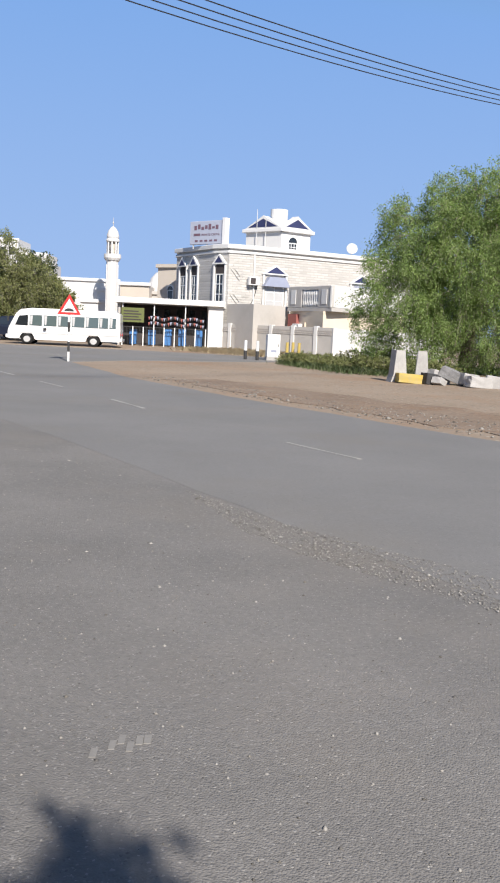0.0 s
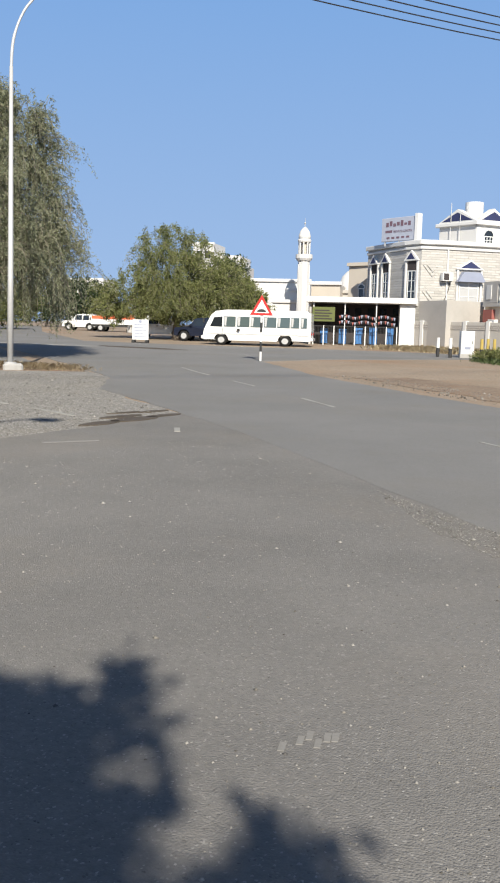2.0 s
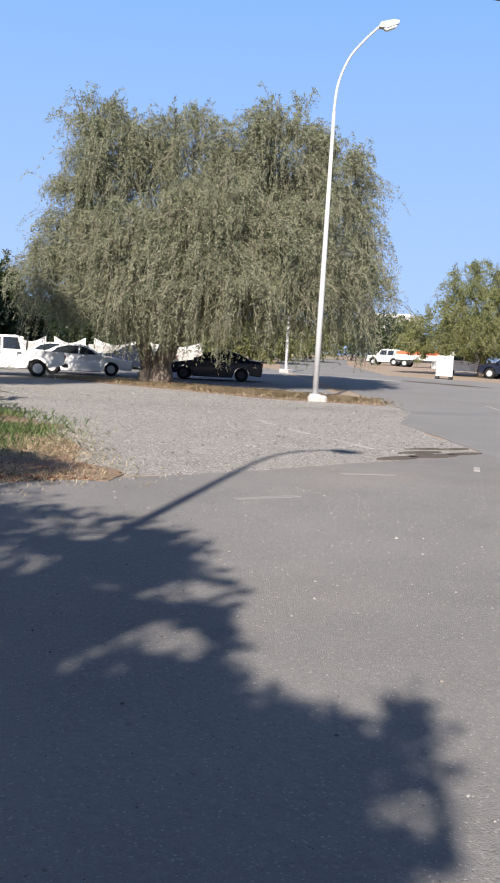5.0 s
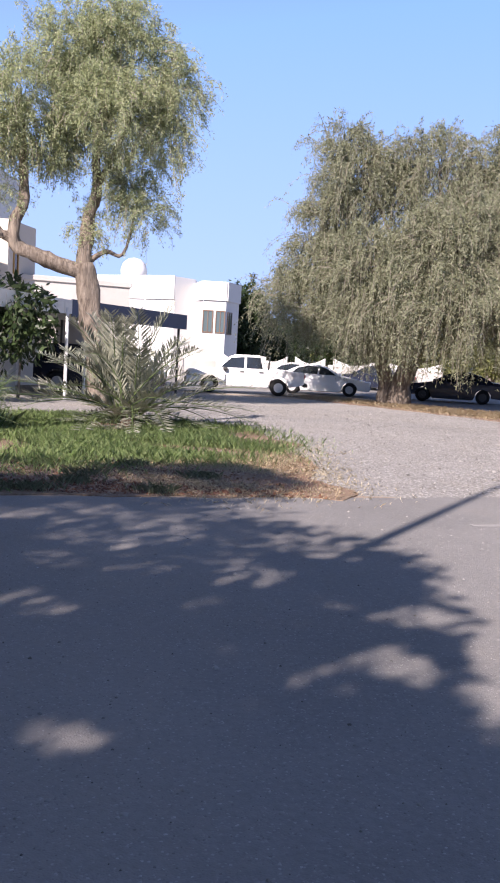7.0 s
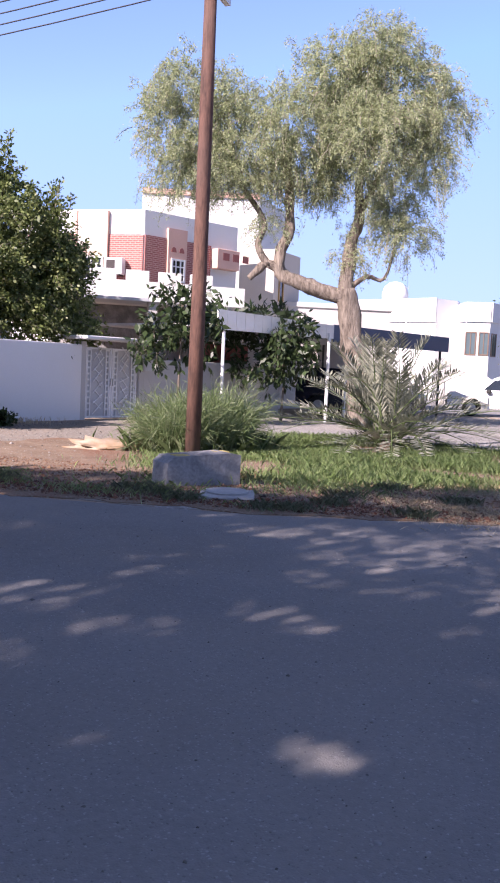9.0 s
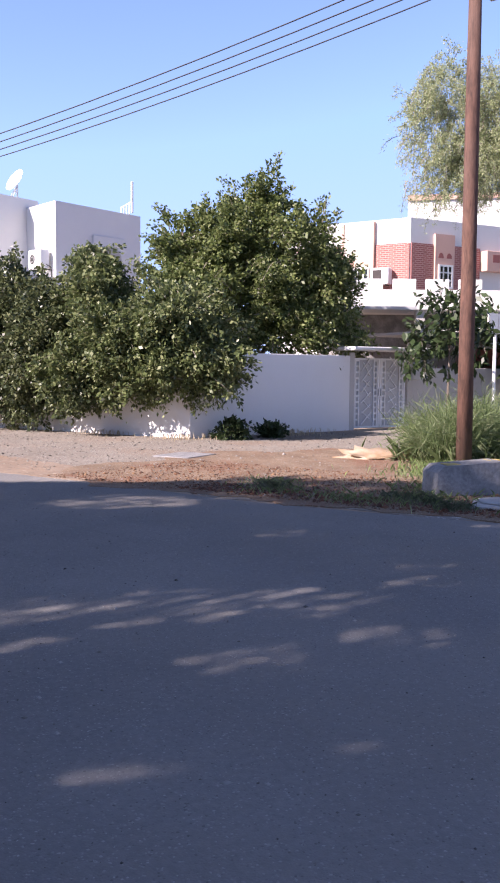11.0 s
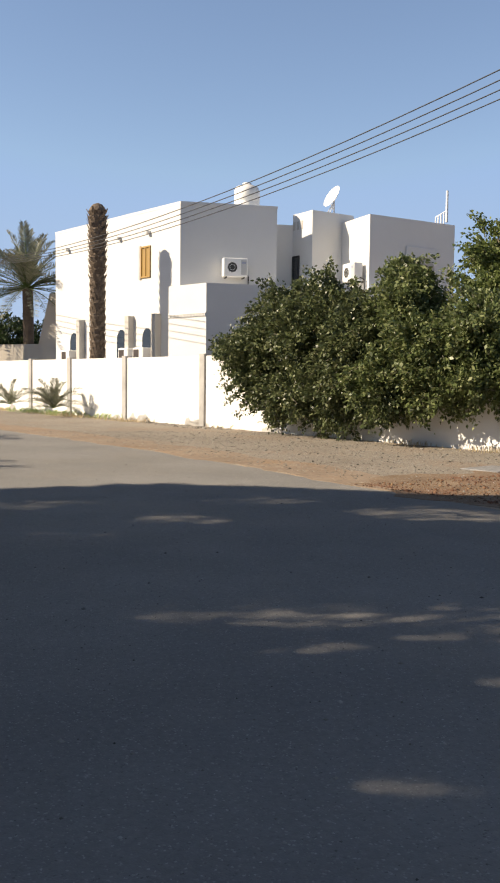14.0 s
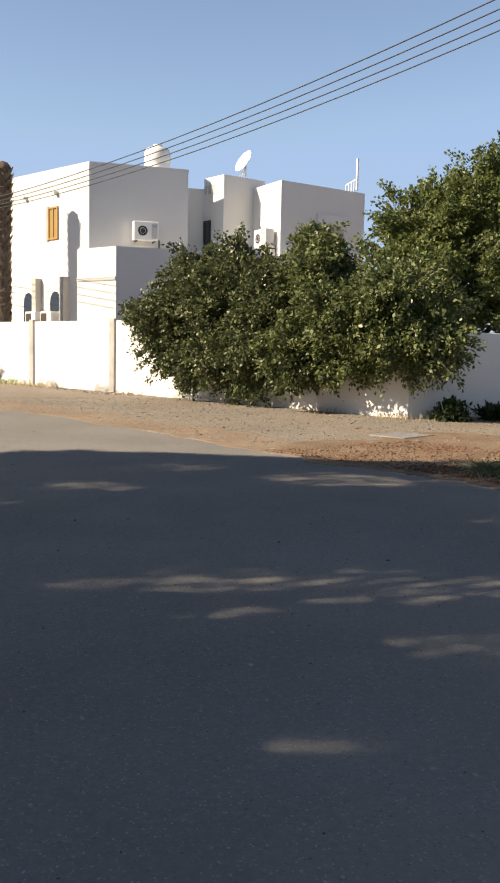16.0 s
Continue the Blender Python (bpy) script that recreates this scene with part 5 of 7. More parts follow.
def air_con(F, x, z, w=0.85, h=0.6, d=0.35, kind="split"):
    """An air-conditioner hung on a facade."""
    p = F[0] @ Vector((x + w / 2, 0, z))
    root = thing("air_conditioner", p.x, p.y, 0, "white outdoor air-conditioning unit on wall brackets" if kind == "split" else "white window air-conditioning unit", "air conditioner", "air conditioners", z=p.z)
    part("casing", box(x, x + w, -d - 0.12, -0.12, z, z + h, m=F[0]), WHITE_METAL, root, world=True, bevel=0.025)
    if kind == "split":
        part("fan_grille", cyl(0.21, 0.21, 0, 0.012, 20, m=F[0] @ Matrix.Translation((x + w * 0.36, -d - 0.12, z + h * 0.5)) @ Matrix.Rotation(math.pi / 2, 4, "X")), PLASTIC, root, "round dark fan grille", world=True)
    else:
        part("louvre_grille", box(x + 0.08, x + w * 0.6, -d - 0.135, -d - 0.122, z + 0.08, z + h - 0.08, m=F[0]), SHADE_TRIM_DARK, root, "dark louvred grille", world=True)
    if kind == "split":
        ring_m = F[0] @ Matrix.Translation((x + w * 0.36, -d - 0.133, z + h * 0.5)) @ Matrix.Rotation(math.pi / 2, 4, "X")
        for r_ in (0.11, 0.2):
            part("guard_ring", tube([ring_m @ Vector((r_ * math.cos(t), r_ * math.sin(t), 0.006)) for t in np.linspace(0, 2 * math.pi, 21)], 0.006, 5), WHITE_METAL, root, world=True)
        part("side_panel", box(x + w * 0.72, x + w - 0.04, -d - 0.128, -d - 0.119, z + 0.08, z + h - 0.08, m=F[0]), GREY_METAL, root, "grey service panel", world=True)
        part("badge", box(x + w * 0.76, x + w * 0.92, -d - 0.134, -d - 0.128, z + h * 0.7, z + h * 0.8, m=F[0]), SIGN_GREY, root, world=True)
        part("pipe", tube([F[0] @ Vector((x + w, -0.25, z + 0.15)), F[0] @ Vector((x + w + 0.12, -0.12, z + 0.05)), F[0] @ Vector((x + w + 0.12, -0.05, z - 0.7))], 0.025, 6), PLASTIC, root, "black refrigerant pipe", world=True)
    for a in (x + 0.12, x + w - 0.15):
        part("bracket", box(a, a + 0.03, -d - 0.1, 0.0, z - 0.05, z - 0.002, m=F[0]), PLASTIC, root, world=True)
    return root


# -- white walls of the near garden --
CORNER = Vector((-21.2, 2.57))
WU = Vector((-0.70, -0.714)).normalized()


def wall_run(name, p0, p1, h, m, label, t=0.2, posts=(), post_m=None, cap=0.0, z0=-0.1):
    F = face(p0, p1, G(p0[1]))
    root = thing(name, p0[0], p0[1], 0, label, "wall", "", "structure")
    part("wall_face", box(0, F[1], 0, t, z0, h, m=F[0]), m, root, world=True, bevel=0.012)
    if cap:
        part("coping", box(-0.02, F[1] + 0.02, -0.05, t + 0.05, h, h + cap, m=F[0]), m, root, world=True, bevel=0.01)
    for x in posts:
        part("post", box(x - 0.15, x + 0.15, -0.07, t + 0.04, z0, h + 0.07, m=F[0]), post_m or m, root, world=True, bevel=0.012)
    return root, F


def along(az):
    """Distance along the lit wall at a bearing."""
    k = math.tan(radians(az))
    return (CORNER.x - k * CORNER.y) / (k * WU.y - WU.x)


S_END = 70.0
lit_end = CORNER + WU * S_END
wall_posts = [S_END - along(a) for a in (-112.35, -110.0, -106.6, -101.7)] + [8.0, 15.0]
west = wall_run("wall_west", lit_end, CORNER, 2.38, WHITE_WALL, "white-painted boundary wall with grey posts and a worn foot", posts=wall_posts, post_m=CONCRETE)[0]
WF = face(lit_end, CORNER)
wr_ = random.Random(31)
for k in range(26):
    x0, w_, h_ = WF[1] - wr_.uniform(8.0, 34.0), wr_.uniform(0.3, 1.3), wr_.uniform(0.12, 0.34)
    part("peeling_patch", slab([(x0, -0.05), (x0 + w_, -0.05)] + [(x0 + w_ * t, max(0.02, h_ * math.sin(math.pi * t) ** 0.5 * wr_.uniform(0.6, 1.1))) for t in (0.92, 0.8, 0.66, 0.5, 0.36, 0.22, 0.08)], -0.004, 0.0, m=WF[0]), CONCRETE if k % 3 else GREY_WALL, west, "grey render where the paint has peeled", world=True)
GL, GR = Vector((-24.0, 7.4)), Vector((-24.75, 9.35))
wall_run("wall_gate_side", CORNER + Vector((-0.1, 0.05)), GL, 2.06, WHITE_WALL, "white rendered boundary wall in shade")
wall_run("wall_grey", GR + Vector((-0.04, 0.1)), Vector((-27.6, 15.6)), 1.75, GREY_WALL, "grey rendered garden wall behind the grass")

# gate: two leaves of white lattice
GF = face(GL, GR)
gt = thing("garden_gate", GL.x, GL.y, 0, "white metal double gate with square and branch lattice", "gate")
gw = GF[1]
for s_ in (0, 1):
    x0 = 0.1 + s_ * (gw - 0.2) / 2
    x1 = x0 + (gw - 0.2) / 2 - 0.02
    lf = part("gate_leaf", box(x0, x0 + 0.05, 0.05, 0.1, 0.05, 2.0, box(x1 - 0.05, x1, 0.05, 0.1, 0.05, 2.0, box(x0 + 0.05, x1 - 0.05, 0.052, 0.098, 0.05, 0.1, box(x0 + 0.05, x1 - 0.05, 0.052, 0.098, 1.95, 2.0, m=GF[0]), GF[0]), GF[0]), GF[0]), WHITE_METAL, gt, "white gate leaf", world=True)
    part("backing", box(x0 + 0.03, x1 - 0.03, 0.11, 0.125, 0.08, 1.97, m=GF[0]), GREY_METAL, lf, "grey backing sheet", world=True)
    for col in (x0 + 0.1, x1 - 0.17) if s_ else (x0 + 0.1, x1 - 0.17):
        for k in range(11):
            z = 0.16 + k * 0.165
            part("square", box(col - 0.03, col + 0.09, 0.06, 0.09, z + 0.1, z + 0.15, m=GF[0]), WHITE_METAL, lf, world=True)
        part("stile", box(col - 0.035, col - 0.01, 0.058, 0.092, 0.1, 1.95, m=GF[0]), WHITE_METAL, lf, world=True)
        part("stile", box(col + 0.08, col + 0.105, 0.058, 0.092, 0.1, 1.95, m=GF[0]), WHITE_METAL, lf, world=True)
    mid = (x0 + x1) / 2
    rr = random.Random(s_)
    for k in range(12):
        za = 0.15 + k * 0.15
        a = Vector((mid - 0.16 + 0.3 * (k % 2), 0.075, za))
        b = Vector((mid + 0.16 - 0.3 * (k % 2) + rr.uniform(-0.05, 0.05), 0.075, za + rr.uniform(0.15, 0.4)))
        part("lattice_bar", tube([GF[0] @ a, GF[0] @ b], 0.016, 4), WHITE_METAL, lf, world=True)
    part("handle", box((x1 - 0.05) if s_ == 0 else x0 + 0.01, (x1 - 0.01) if s_ == 0 else x0 + 0.05, 0.0, 0.05, 0.95, 1.15, m=GF[0]), STEEL, lf, world=True)
for a in (-0.1, gw - 0.08):
    part("gate_pier", box(a, a + 0.18, -0.02, 0.35, -0.1, 2.15, m=GF[0]), GREY_WALL, gt, "grey rendered pier", world=True, bevel=0.015)
part("canopy", box(-0.35, gw + 0.5, -0.55, 0.75, 2.2, 2.3, m=GF[0]), WHITE_METAL, gt, "white sheet canopy over the gate", world=True, bevel=0.02)
part("meter_box", box(gw + 0.02, gw + 0.3, -0.12, 0.1, 1.4, 1.75, m=GF[0]), GREY_METAL, gt, world=True, bevel=0.02)

# -- carport --
cp = thing("carport", -24.0, 11.5, 0, "flat carport with a pale ribbed and blue-grey metal fascia", "carport")
A_, B_, C_ = Vector((-24.0, 11.4)), Vector((-25.5, 16.4)), Vector((-28.4, 23.7))
FA, FB = face(A_, B_), face(B_, C_)
for k in range(14):
    w_ = FA[1] / 14
    part("fascia_panel", box(k * w_, (k + 1) * w_ - 0.02, 0, 0.05, 2.72, 3.3 - 0.01 * k, m=FA[0]), WHITE_METAL, cp, "pale metal fascia panel", world=True)
part("fascia", box(0, FB[1], 0, 0.06, 2.62, 3.2, m=FB[0]), NAVY_FASCIA, cp, "blue-grey metal fascia", world=True)
back = [Vector((-29.5, 9.5)), Vector((-35, 22))]
part("roof", prism([A_ + Vector((-0.06, 0)), B_ + Vector((-0.06, 0)), C_ + Vector((-0.06, 0)), back[1], back[0]], 2.82, 2.9), GREY_METAL, cp, "ribbed metal roof sheet", world=True)
for p in (Vector((-24.2, 11.7)), Vector((-23.9, 15.2)), Vector((-25.9, 17.2)), Vector((-28.3, 23.2)), Vector((-34.4, 21.6))):
    part("post", cyl(0.05, 0.05, 0, 2.82, 10, m=Matrix.Translation((p.x, p.y, 0))), WHITE_METAL if p.y < 20 else BLACK, cp, "slim post", world=True)
wall_run("wall_carport", Vector((-28.5, 10.8)), Vector((-33.5, 20.0)), 2.6, WHITE_WALL, "pale wall at the back of the carport")
wall_run("wall_porch", Vector((-27.2, 12.2)), Vector((-27.8, 14.4)), 2.4, MAROON, "dark red-brown garden door panel", t=0.1)

# -- house with pink brick bands --
P0, P1, P2 = pol(-77.5, 37.6), pol(-69.4, 35), pol(-63.6, 38.2)
P3 = P2 + (P0 - P1)
pinkh = building("brick_house", P1, "two-storey house with white parapet and pink brick panels", z=0)
part("wall", prism([P0, P1, P2, P3], -0.1, 7.4), WHITE_SMOOTH, pinkh, world=True)
F1, F2 = face(P0, P1), face(P1, P2)
BR1 = bricks("pink_brick", math.atan2((P1 - P0).y, (P1 - P0).x), (0.36, 0.13, 0.115), (0.3, 0.1, 0.09), (0.46, 0.29, 0.25))
BR2 = bricks("pink_brick_side", math.atan2((P2 - P1).y, (P2 - P1).x), (0.36, 0.13, 0.115), (0.3, 0.1, 0.09), (0.46, 0.29, 0.25))
L1, L2 = F1[1], F2[1]
part("roof_slab", prism([P0, P1, P2, P3], 7.4, 7.44), WHITE_SMOOTH, pinkh, world=True)
for a, b in ((L1 - 1.42, L1 - 0.02), (L1 - 4.9, L1 - 2.84)):
    fpart(pinkh, "brick_panel", F1, a, b, 3.5, 6.5, -0.05, 0.0, BR1, "pink brick panel")
for a, b in ((0.02, 1.05), (2.1, 3.4)):
    fpart(pinkh, "brick_panel", F2, a, b, 3.5, 6.5, -0.05, 0.0, BR2, "pink brick panel")
fpart(pinkh, "bay_panel", F1, L1 - 2.72, L1 - 1.54, 3.4, 7.36, -0.12, 0.0, BEIGE, "pale tan window bay")
for a in (L1 - 2.82, L1 - 1.53):
    fpart(pinkh, "trim_strip", F1, a, a + 0.08, 3.3, 7.38, -0.16, 0.0, PINK, "dull red vertical trim")
fpart(pinkh, "bay_panel", F2, 1.1, 2.05, 3.4, 6.9, -0.12, 0.0, PINK, "pink window bay")
F1b, F2b = (F1[0] @ Matrix.Translation((0, -0.12, 0)), L1), (F2[0] @ Matrix.Translation((0, -0.12, 0)), L2)
window(pinkh, F1b, L1 - 2.62, 4.75, 1.0, 0.9, WHITE_METAL, GLASS, 3, 2)
window(pinkh, F2b, 1.25, 4.85, 0.7, 0.9, WHITE_METAL, GLASS, 2, 2)
for k in range(2):
    c = L1 - 2.4 + k * 0.54
    part("arch_niche", slab([(c + 0.22 * math.cos(a), 5.72 + 0.32 * math.sin(a)) for a in np.linspace(0, math.pi, 8)], -0.012, 0.0, m=F1b[0]), PINK, pinkh, world=True)
for k in range(2):
    c = 1.38 + k * 0.4
    part("arch_niche", slab([(c + 0.13 * math.cos(a), 6.0 + 0.2 * math.sin(a)) for a in np.linspace(0, math.pi, 8)], -0.012, 0.0, m=F2b[0]), MAROON, pinkh, world=True)
fpart(pinkh, "balcony", F2, 3.45, L2 - 0.2, 5.6, 6.4, -0.4, 0.0, PINK, "pink balcony parapet", 0.02)
for k in range(3):
    fpart(pinkh, "balcony_opening", F2, 3.75 + k * 0.55, 4.1 + k * 0.55, 5.95, 6.25, -0.408, -0.4, MAROON)
air_con(F1, L1 - 1.4, 4.95, 0.72, 0.62, 0.35, "window")
Q0, Q1 = pol(-74.5, 30.2), pol(-63.0, 31.5)
porch = building("porch_wing", Q0, "low white porch wing with stepped parapet", "house", z=0)
QF = face(Q0, Q1)
part("wall", box(0, QF[1], 0, 3.0, 3.7, 4.35, m=QF[0]), WHITE_SMOOTH, porch, world=True)
# The darker concrete colour stands in for the awning's shade on this wall.
part("back_wall", box(0, QF[1], 2.9, 3.0, -0.1, 3.7, m=QF[0]), GREY_CONC, porch, world=True)
for k in range(int(QF[1] / 1.1)):
    part("merlon", box(k * 1.1, k * 1.1 + 0.75, 0.0, 0.2, 4.35, 4.7, m=QF[0]), WHITE_SMOOTH, porch, world=True)
for k in range(3):
    part("pier", box(k * (QF[1] - 0.3) / 2, k * (QF[1] - 0.3) / 2 + 0.3, 0.2, 0.5, -0.1, 3.7, m=QF[0]), GREY_WALL, porch, world=True)
part("awning", box(0.0, QF[1] * 0.42, -1.6, 0.0, 3.58, 3.68, m=QF[0]), GREY_METAL, porch, "grey metal awning", world=True)
Y0, Y1 = pol(-61.6, 40.5), pol(-53.8, 41.5)
gb = building("garage_block", Y0, "low flat-roofed block behind the carport, its shade put into the grey", "house", z=0)
YF = face(Y0, Y1)
# Grey render on wall and coping carries the block's shade in its colour.
part("wall", box(0, YF[1], 0, 4.0, -0.1, 4.45, m=YF[0]), GREY_WALL, gb, world=True)
part("coping", box(-0.06, YF[1] + 0.06, -0.08, 4.0, 4.45, 4.68, m=YF[0]), GREY_WALL, gb, world=True, bevel=0.02)
H0, H1, H2 = pol(-69.6, 44), pol(-62.3, 44), pol(-60.6, 49)
wb2 = building("white_house", H0, "tall white house behind the brick house", z=0)
part("wall", prism([H0, H1, H2, H2 + (H0 - H1)], -0.1, 9.9), WHITE_SMOOTH, wb2, world=True)
part("orange_coping", prism([H0 + Vector((0.1, -0.05)), H1 + Vector((0.1, -0.05)), H1, H0], 9.7, 9.95), PINK, wb2, world=True)
K0, K1, K2 = pol(-63.4, 40), pol(-61.2, 39.4), pol(-59.6, 42)
sh = building("stair_tower", K0, "narrow beige stair tower beside the brick house", "house", z=0)
part("wall", prism([K0, K1, K2, K2 + (K0 - K1)], -0.1, 6.8), BEIGE, sh, world=True)
window(sh, face(K1, K2), 0.5, 4.6, 0.5, 1.0, WOOD_WIN, BROWN_GLASS, 0, 0)

# -- white villa with the bay window --
V0, V1, V2, V3, V4 = pol(-56.0, 66), pol(-51.0, 62), pol(-49.75, 63.5), pol(-49.2, 60.5), pol(-47.75, 60.5)
V5 = pol(-46.95, 63)
villa = building("white_villa", V1, "white two-storey villa with a bay and bronze windows", z=0)
part("wall", prism([V0, V1, V2, pol(-49.0, 75), pol(-56, 78)], -0.1, 6.85), WHITE_SMOOTH, villa, world=True)
bay = part("bay", prism([V2 + Vector((-0.3, 0)), V3, V4, V5, pol(-47.2, 70), pol(-49.0, 72)], -0.1, 6.5), WHITE_SMOOTH, villa, world=True)
for a, b in ((V0, V1), (V3, V4), (V4, V5), (V2, V3)):
    Fv = face(a, b)
    part("parapet_band", box(0, Fv[1], -0.12, 0.0, 5.3, 6.9 if a == V0 else 6.55, m=Fv[0]), WHITE_SMOOTH, villa, world=True)
FV = face(V3, V4)
window(villa, FV, 0.0, 3.15, 0.7, 1.5, BROWN_WIN, BUS_GLASS, 1)
window(villa, FV, 0.85, 3.15, 0.65, 1.5, BROWN_WIN, BUS_GLASS, 1)
window(villa, face(V4, V5), 0.3, 3.1, 0.9, 1.5, BROWN_WIN, BUS_GLASS, 1)
window(villa, face(V0, V1), 3.0, 3.6, 1.6, 1.2, WHITE_METAL, CURTAIN, 3, 2, True)
part("roof_dome", lathe([(0.9, 6.8), (0.95, 7.4), (0.8, 7.9), (0.45, 8.2), (0.05, 8.3)], 20, m=Matrix.Translation((pol(-53.6, 66).x, pol(-53.6, 66).y, 0))), WHITE_SMOOTH, villa, "white roof dome", world=True, smooth=True)
for a, b in ((-50.6, -48.2), (-48.1, -46.0), (-45.9, -43.6), (-43.5, -41.2), (-41.1, -38), (-37.9, -34)):
    pa, pb = pol(a, 54), pol(b, 54.5)
    rt, Fx = wall_run("garden_wall", pa, pb, 1.3, GREY_WALL, "grey and white scalloped garden wall with round lamps", posts=(0.15,))
    part("scallop", slab([(0.3, 1.29), (0.3, 1.75)] + [(0.3 + (Fx[1] - 0.4) * t, 1.75 - 0.35 * math.sin(math.pi * t)) for t in np.linspace(0.1, 0.9, 9)] + [(Fx[1] - 0.1, 1.75), (Fx[1] - 0.1, 1.29)], 0.02, 0.16, m=Fx[0]), WHITE_WALL, rt, world=True)
    if a == -50.6:
        part("globe_lamp", lathe([(0.05, 1.57), (0.05, 2.2), (0.16, 2.3), (0.18, 2.43), (0.12, 2.56), (0.02, 2.6)], 12, m=Matrix.Translation((pa.x, pa.y, G(pa.y)))), LAMP_GLASS, rt, world=True, smooth=True)

# -- house on the side road --
A0, A1, A2 = pol(-110.84, 46.1), pol(-103.19, 37.0), pol(-97.14, 37.8)
hs = building("side_house", A1, "plain white two-storey flat-roofed house", z=0)
part("wall", prism([A0, A1, A2, A2 + (A0 - A1)], -0.1, 8.7), WHITE_SMOOTH, hs, world=True)
part("coping", prism([p + (p - (A0 + A2) / 2) * 0.004 for p in (A0, A1, A2, A2 + (A0 - A1))], 8.62, 8.74), WHITE_SMOOTH, hs, world=True)
B0, B1, B2, B3 = pol(-97.3, 39.2), pol(-96.15, 39.4), pol(-94.93, 38.2), pol(-92.4, 39.6)
part("wall", prism([B0, B1, B1 + Vector((-6, 0)), B0 + Vector((-6, 0))], -0.1, 8.25), WHITE_SMOOTH, hs, world=True)
part("wall", prism([B1, B2, B3, B3 + Vector((-6, 0)), B1 + Vector((-6, 0))], -0.1, 8.68), WHITE_SMOOTH, hs, world=True)
C0, C1, C2 = pol(-92.6, 38.6), pol(-91.36, 37.1), pol(-86.2, 40.2)
part("wall", prism([C0, C1, C2, C2 + (C0 - C1) * 5, C0 + (C0 - C1) * 4], -0.1, 8.3), WHITE_SMOOTH, hs, world=True)
D0, D1, D2 = pol(-103.9, 36.2), pol(-101.54, 34.5), pol(-88.0, 37.6)
part("wing", prism([D0, D1, D2, D2 + Vector((-4, 0)), D0 + Vector((-3, 1))], -0.1, 5.24), WHITE_SMOOTH, hs, "single-storey wing", world=True)
FD, FA2, FR = face(D0, D1), face(A0, A1), face(A1, A2)
for k in range(26):
    part("cornice_stud", box(0.02 + k * FD[1] / 26, 0.02 + (k + 0.55) * FD[1] / 26, -0.05, 0.0, 4.0, 4.09, m=FD[0]), WHITE_SMOOTH, hs, world=True)
part("cornice", box(0, FD[1], -0.035, 0.0, 4.1, 4.14, m=FD[0]), WHITE_SMOOTH, hs, world=True)
LA = FA2[1]
window(hs, FA2, LA * 0.73, 5.88, 0.72, 1.33, WOOD_WIN, OCHRE_PANE, 1, 0, label="ochre window frame")
part("reveal", box(LA * 0.73 - 0.14, LA * 0.73 - 0.01, -0.05, 0.03, 5.83, 7.26, m=FA2[0]), CONCRETE, hs, "grey window reveal", world=True)
for k in range(4):
    part("roof_spout", box(LA * (0.12 + 0.22 * k), LA * (0.12 + 0.22 * k) + 0.16, -0.2, 0.02, 7.7, 7.82, m=FA2[0]), WHITE_SMOOTH, hs, world=True)
part("drain_pipe", tube([FA2[0] @ Vector((LA * 0.42, -0.06, 8.2)), FA2[0] @ Vector((LA * 0.42, -0.06, 0.2))], 0.05, 6), WHITE_METAL, hs, world=True)
for k, xx in enumerate((0.14, 0.545, 0.74)):
    part("arch_window", slab([(LA * xx, 0.8), (LA * xx + 0.75, 0.8), (LA * xx + 0.75, 3.3)] + [(LA * xx + 0.375 + 0.375 * math.cos(a), 3.3 + 0.45 * math.sin(a)) for a in np.linspace(0.3, math.pi, 7)], -0.02, 0.0, m=FA2[0]), GLASS, hs, "dark arched window", world=True)
    part("pilaster", box(LA * xx + 1.1, LA * xx + 1.4, -0.3, 0.0, -0.1, 4.3, m=FA2[0]), GREY_WALL, hs, "grey pilaster", world=True)
    air_con(FA2, LA * xx + 0.1 + (0.9 if k == 1 else 0), 2.3, 0.8, 0.6, 0.45, "window")
air_con(FR, FR[1] * 0.42, 5.75, 1.0, 0.75, 0.4)
air_con(face(C0, C1), 0.4, 5.65, 1.0, 0.75, 0.4)
fb = face(B1, B2)
window(hs, fb, 0.05, 5.2, 0.5, 1.7, BLACK, GLASS, 0)
for k in range(3):
    part("parapet_notch", box(0.05 + k * 0.28, 0.2 + k * 0.28, -0.02, 0.0, 8.0, 8.35, m=fb[0]), GREY_WALL, hs, world=True)
fc = face(C1, C2)
part("blind_panel", box(1.9, 3.7, -0.08, 0.0, 5.2, 7.2, m=fc[0]), WHITE_SMOOTH, hs, "raised blind window panel", world=True, bevel=0.03)
part("blind_arch", slab([(2.15, 5.4), (3.45, 5.4)] + [(2.8 + 0.65 * math.cos(a), 6.3 + 0.55 * math.sin(a)) for a in np.linspace(0, math.pi, 10)], -0.1, -0.08, m=fc[0]), GREY_WALL, hs, world=True)
part("hood", slab([(0.05, 5.9), (1.0, 5.9)] + [(0.5 + 0.5 * math.cos(a), 6.3 + 0.35 * math.sin(a)) for a in np.linspace(0, math.pi, 8)], -0.25, 0.0, m=face(B3 + (B2 - B3) * 0.28, B3)[0]), WHITE_SMOOTH, hs, world=True)
tk = pol(-99.05, 38.9)
wt = thing("water_tank", tk.x, tk.y, 0, "white plastic water tank on the roof", "water tank", z=8.7)
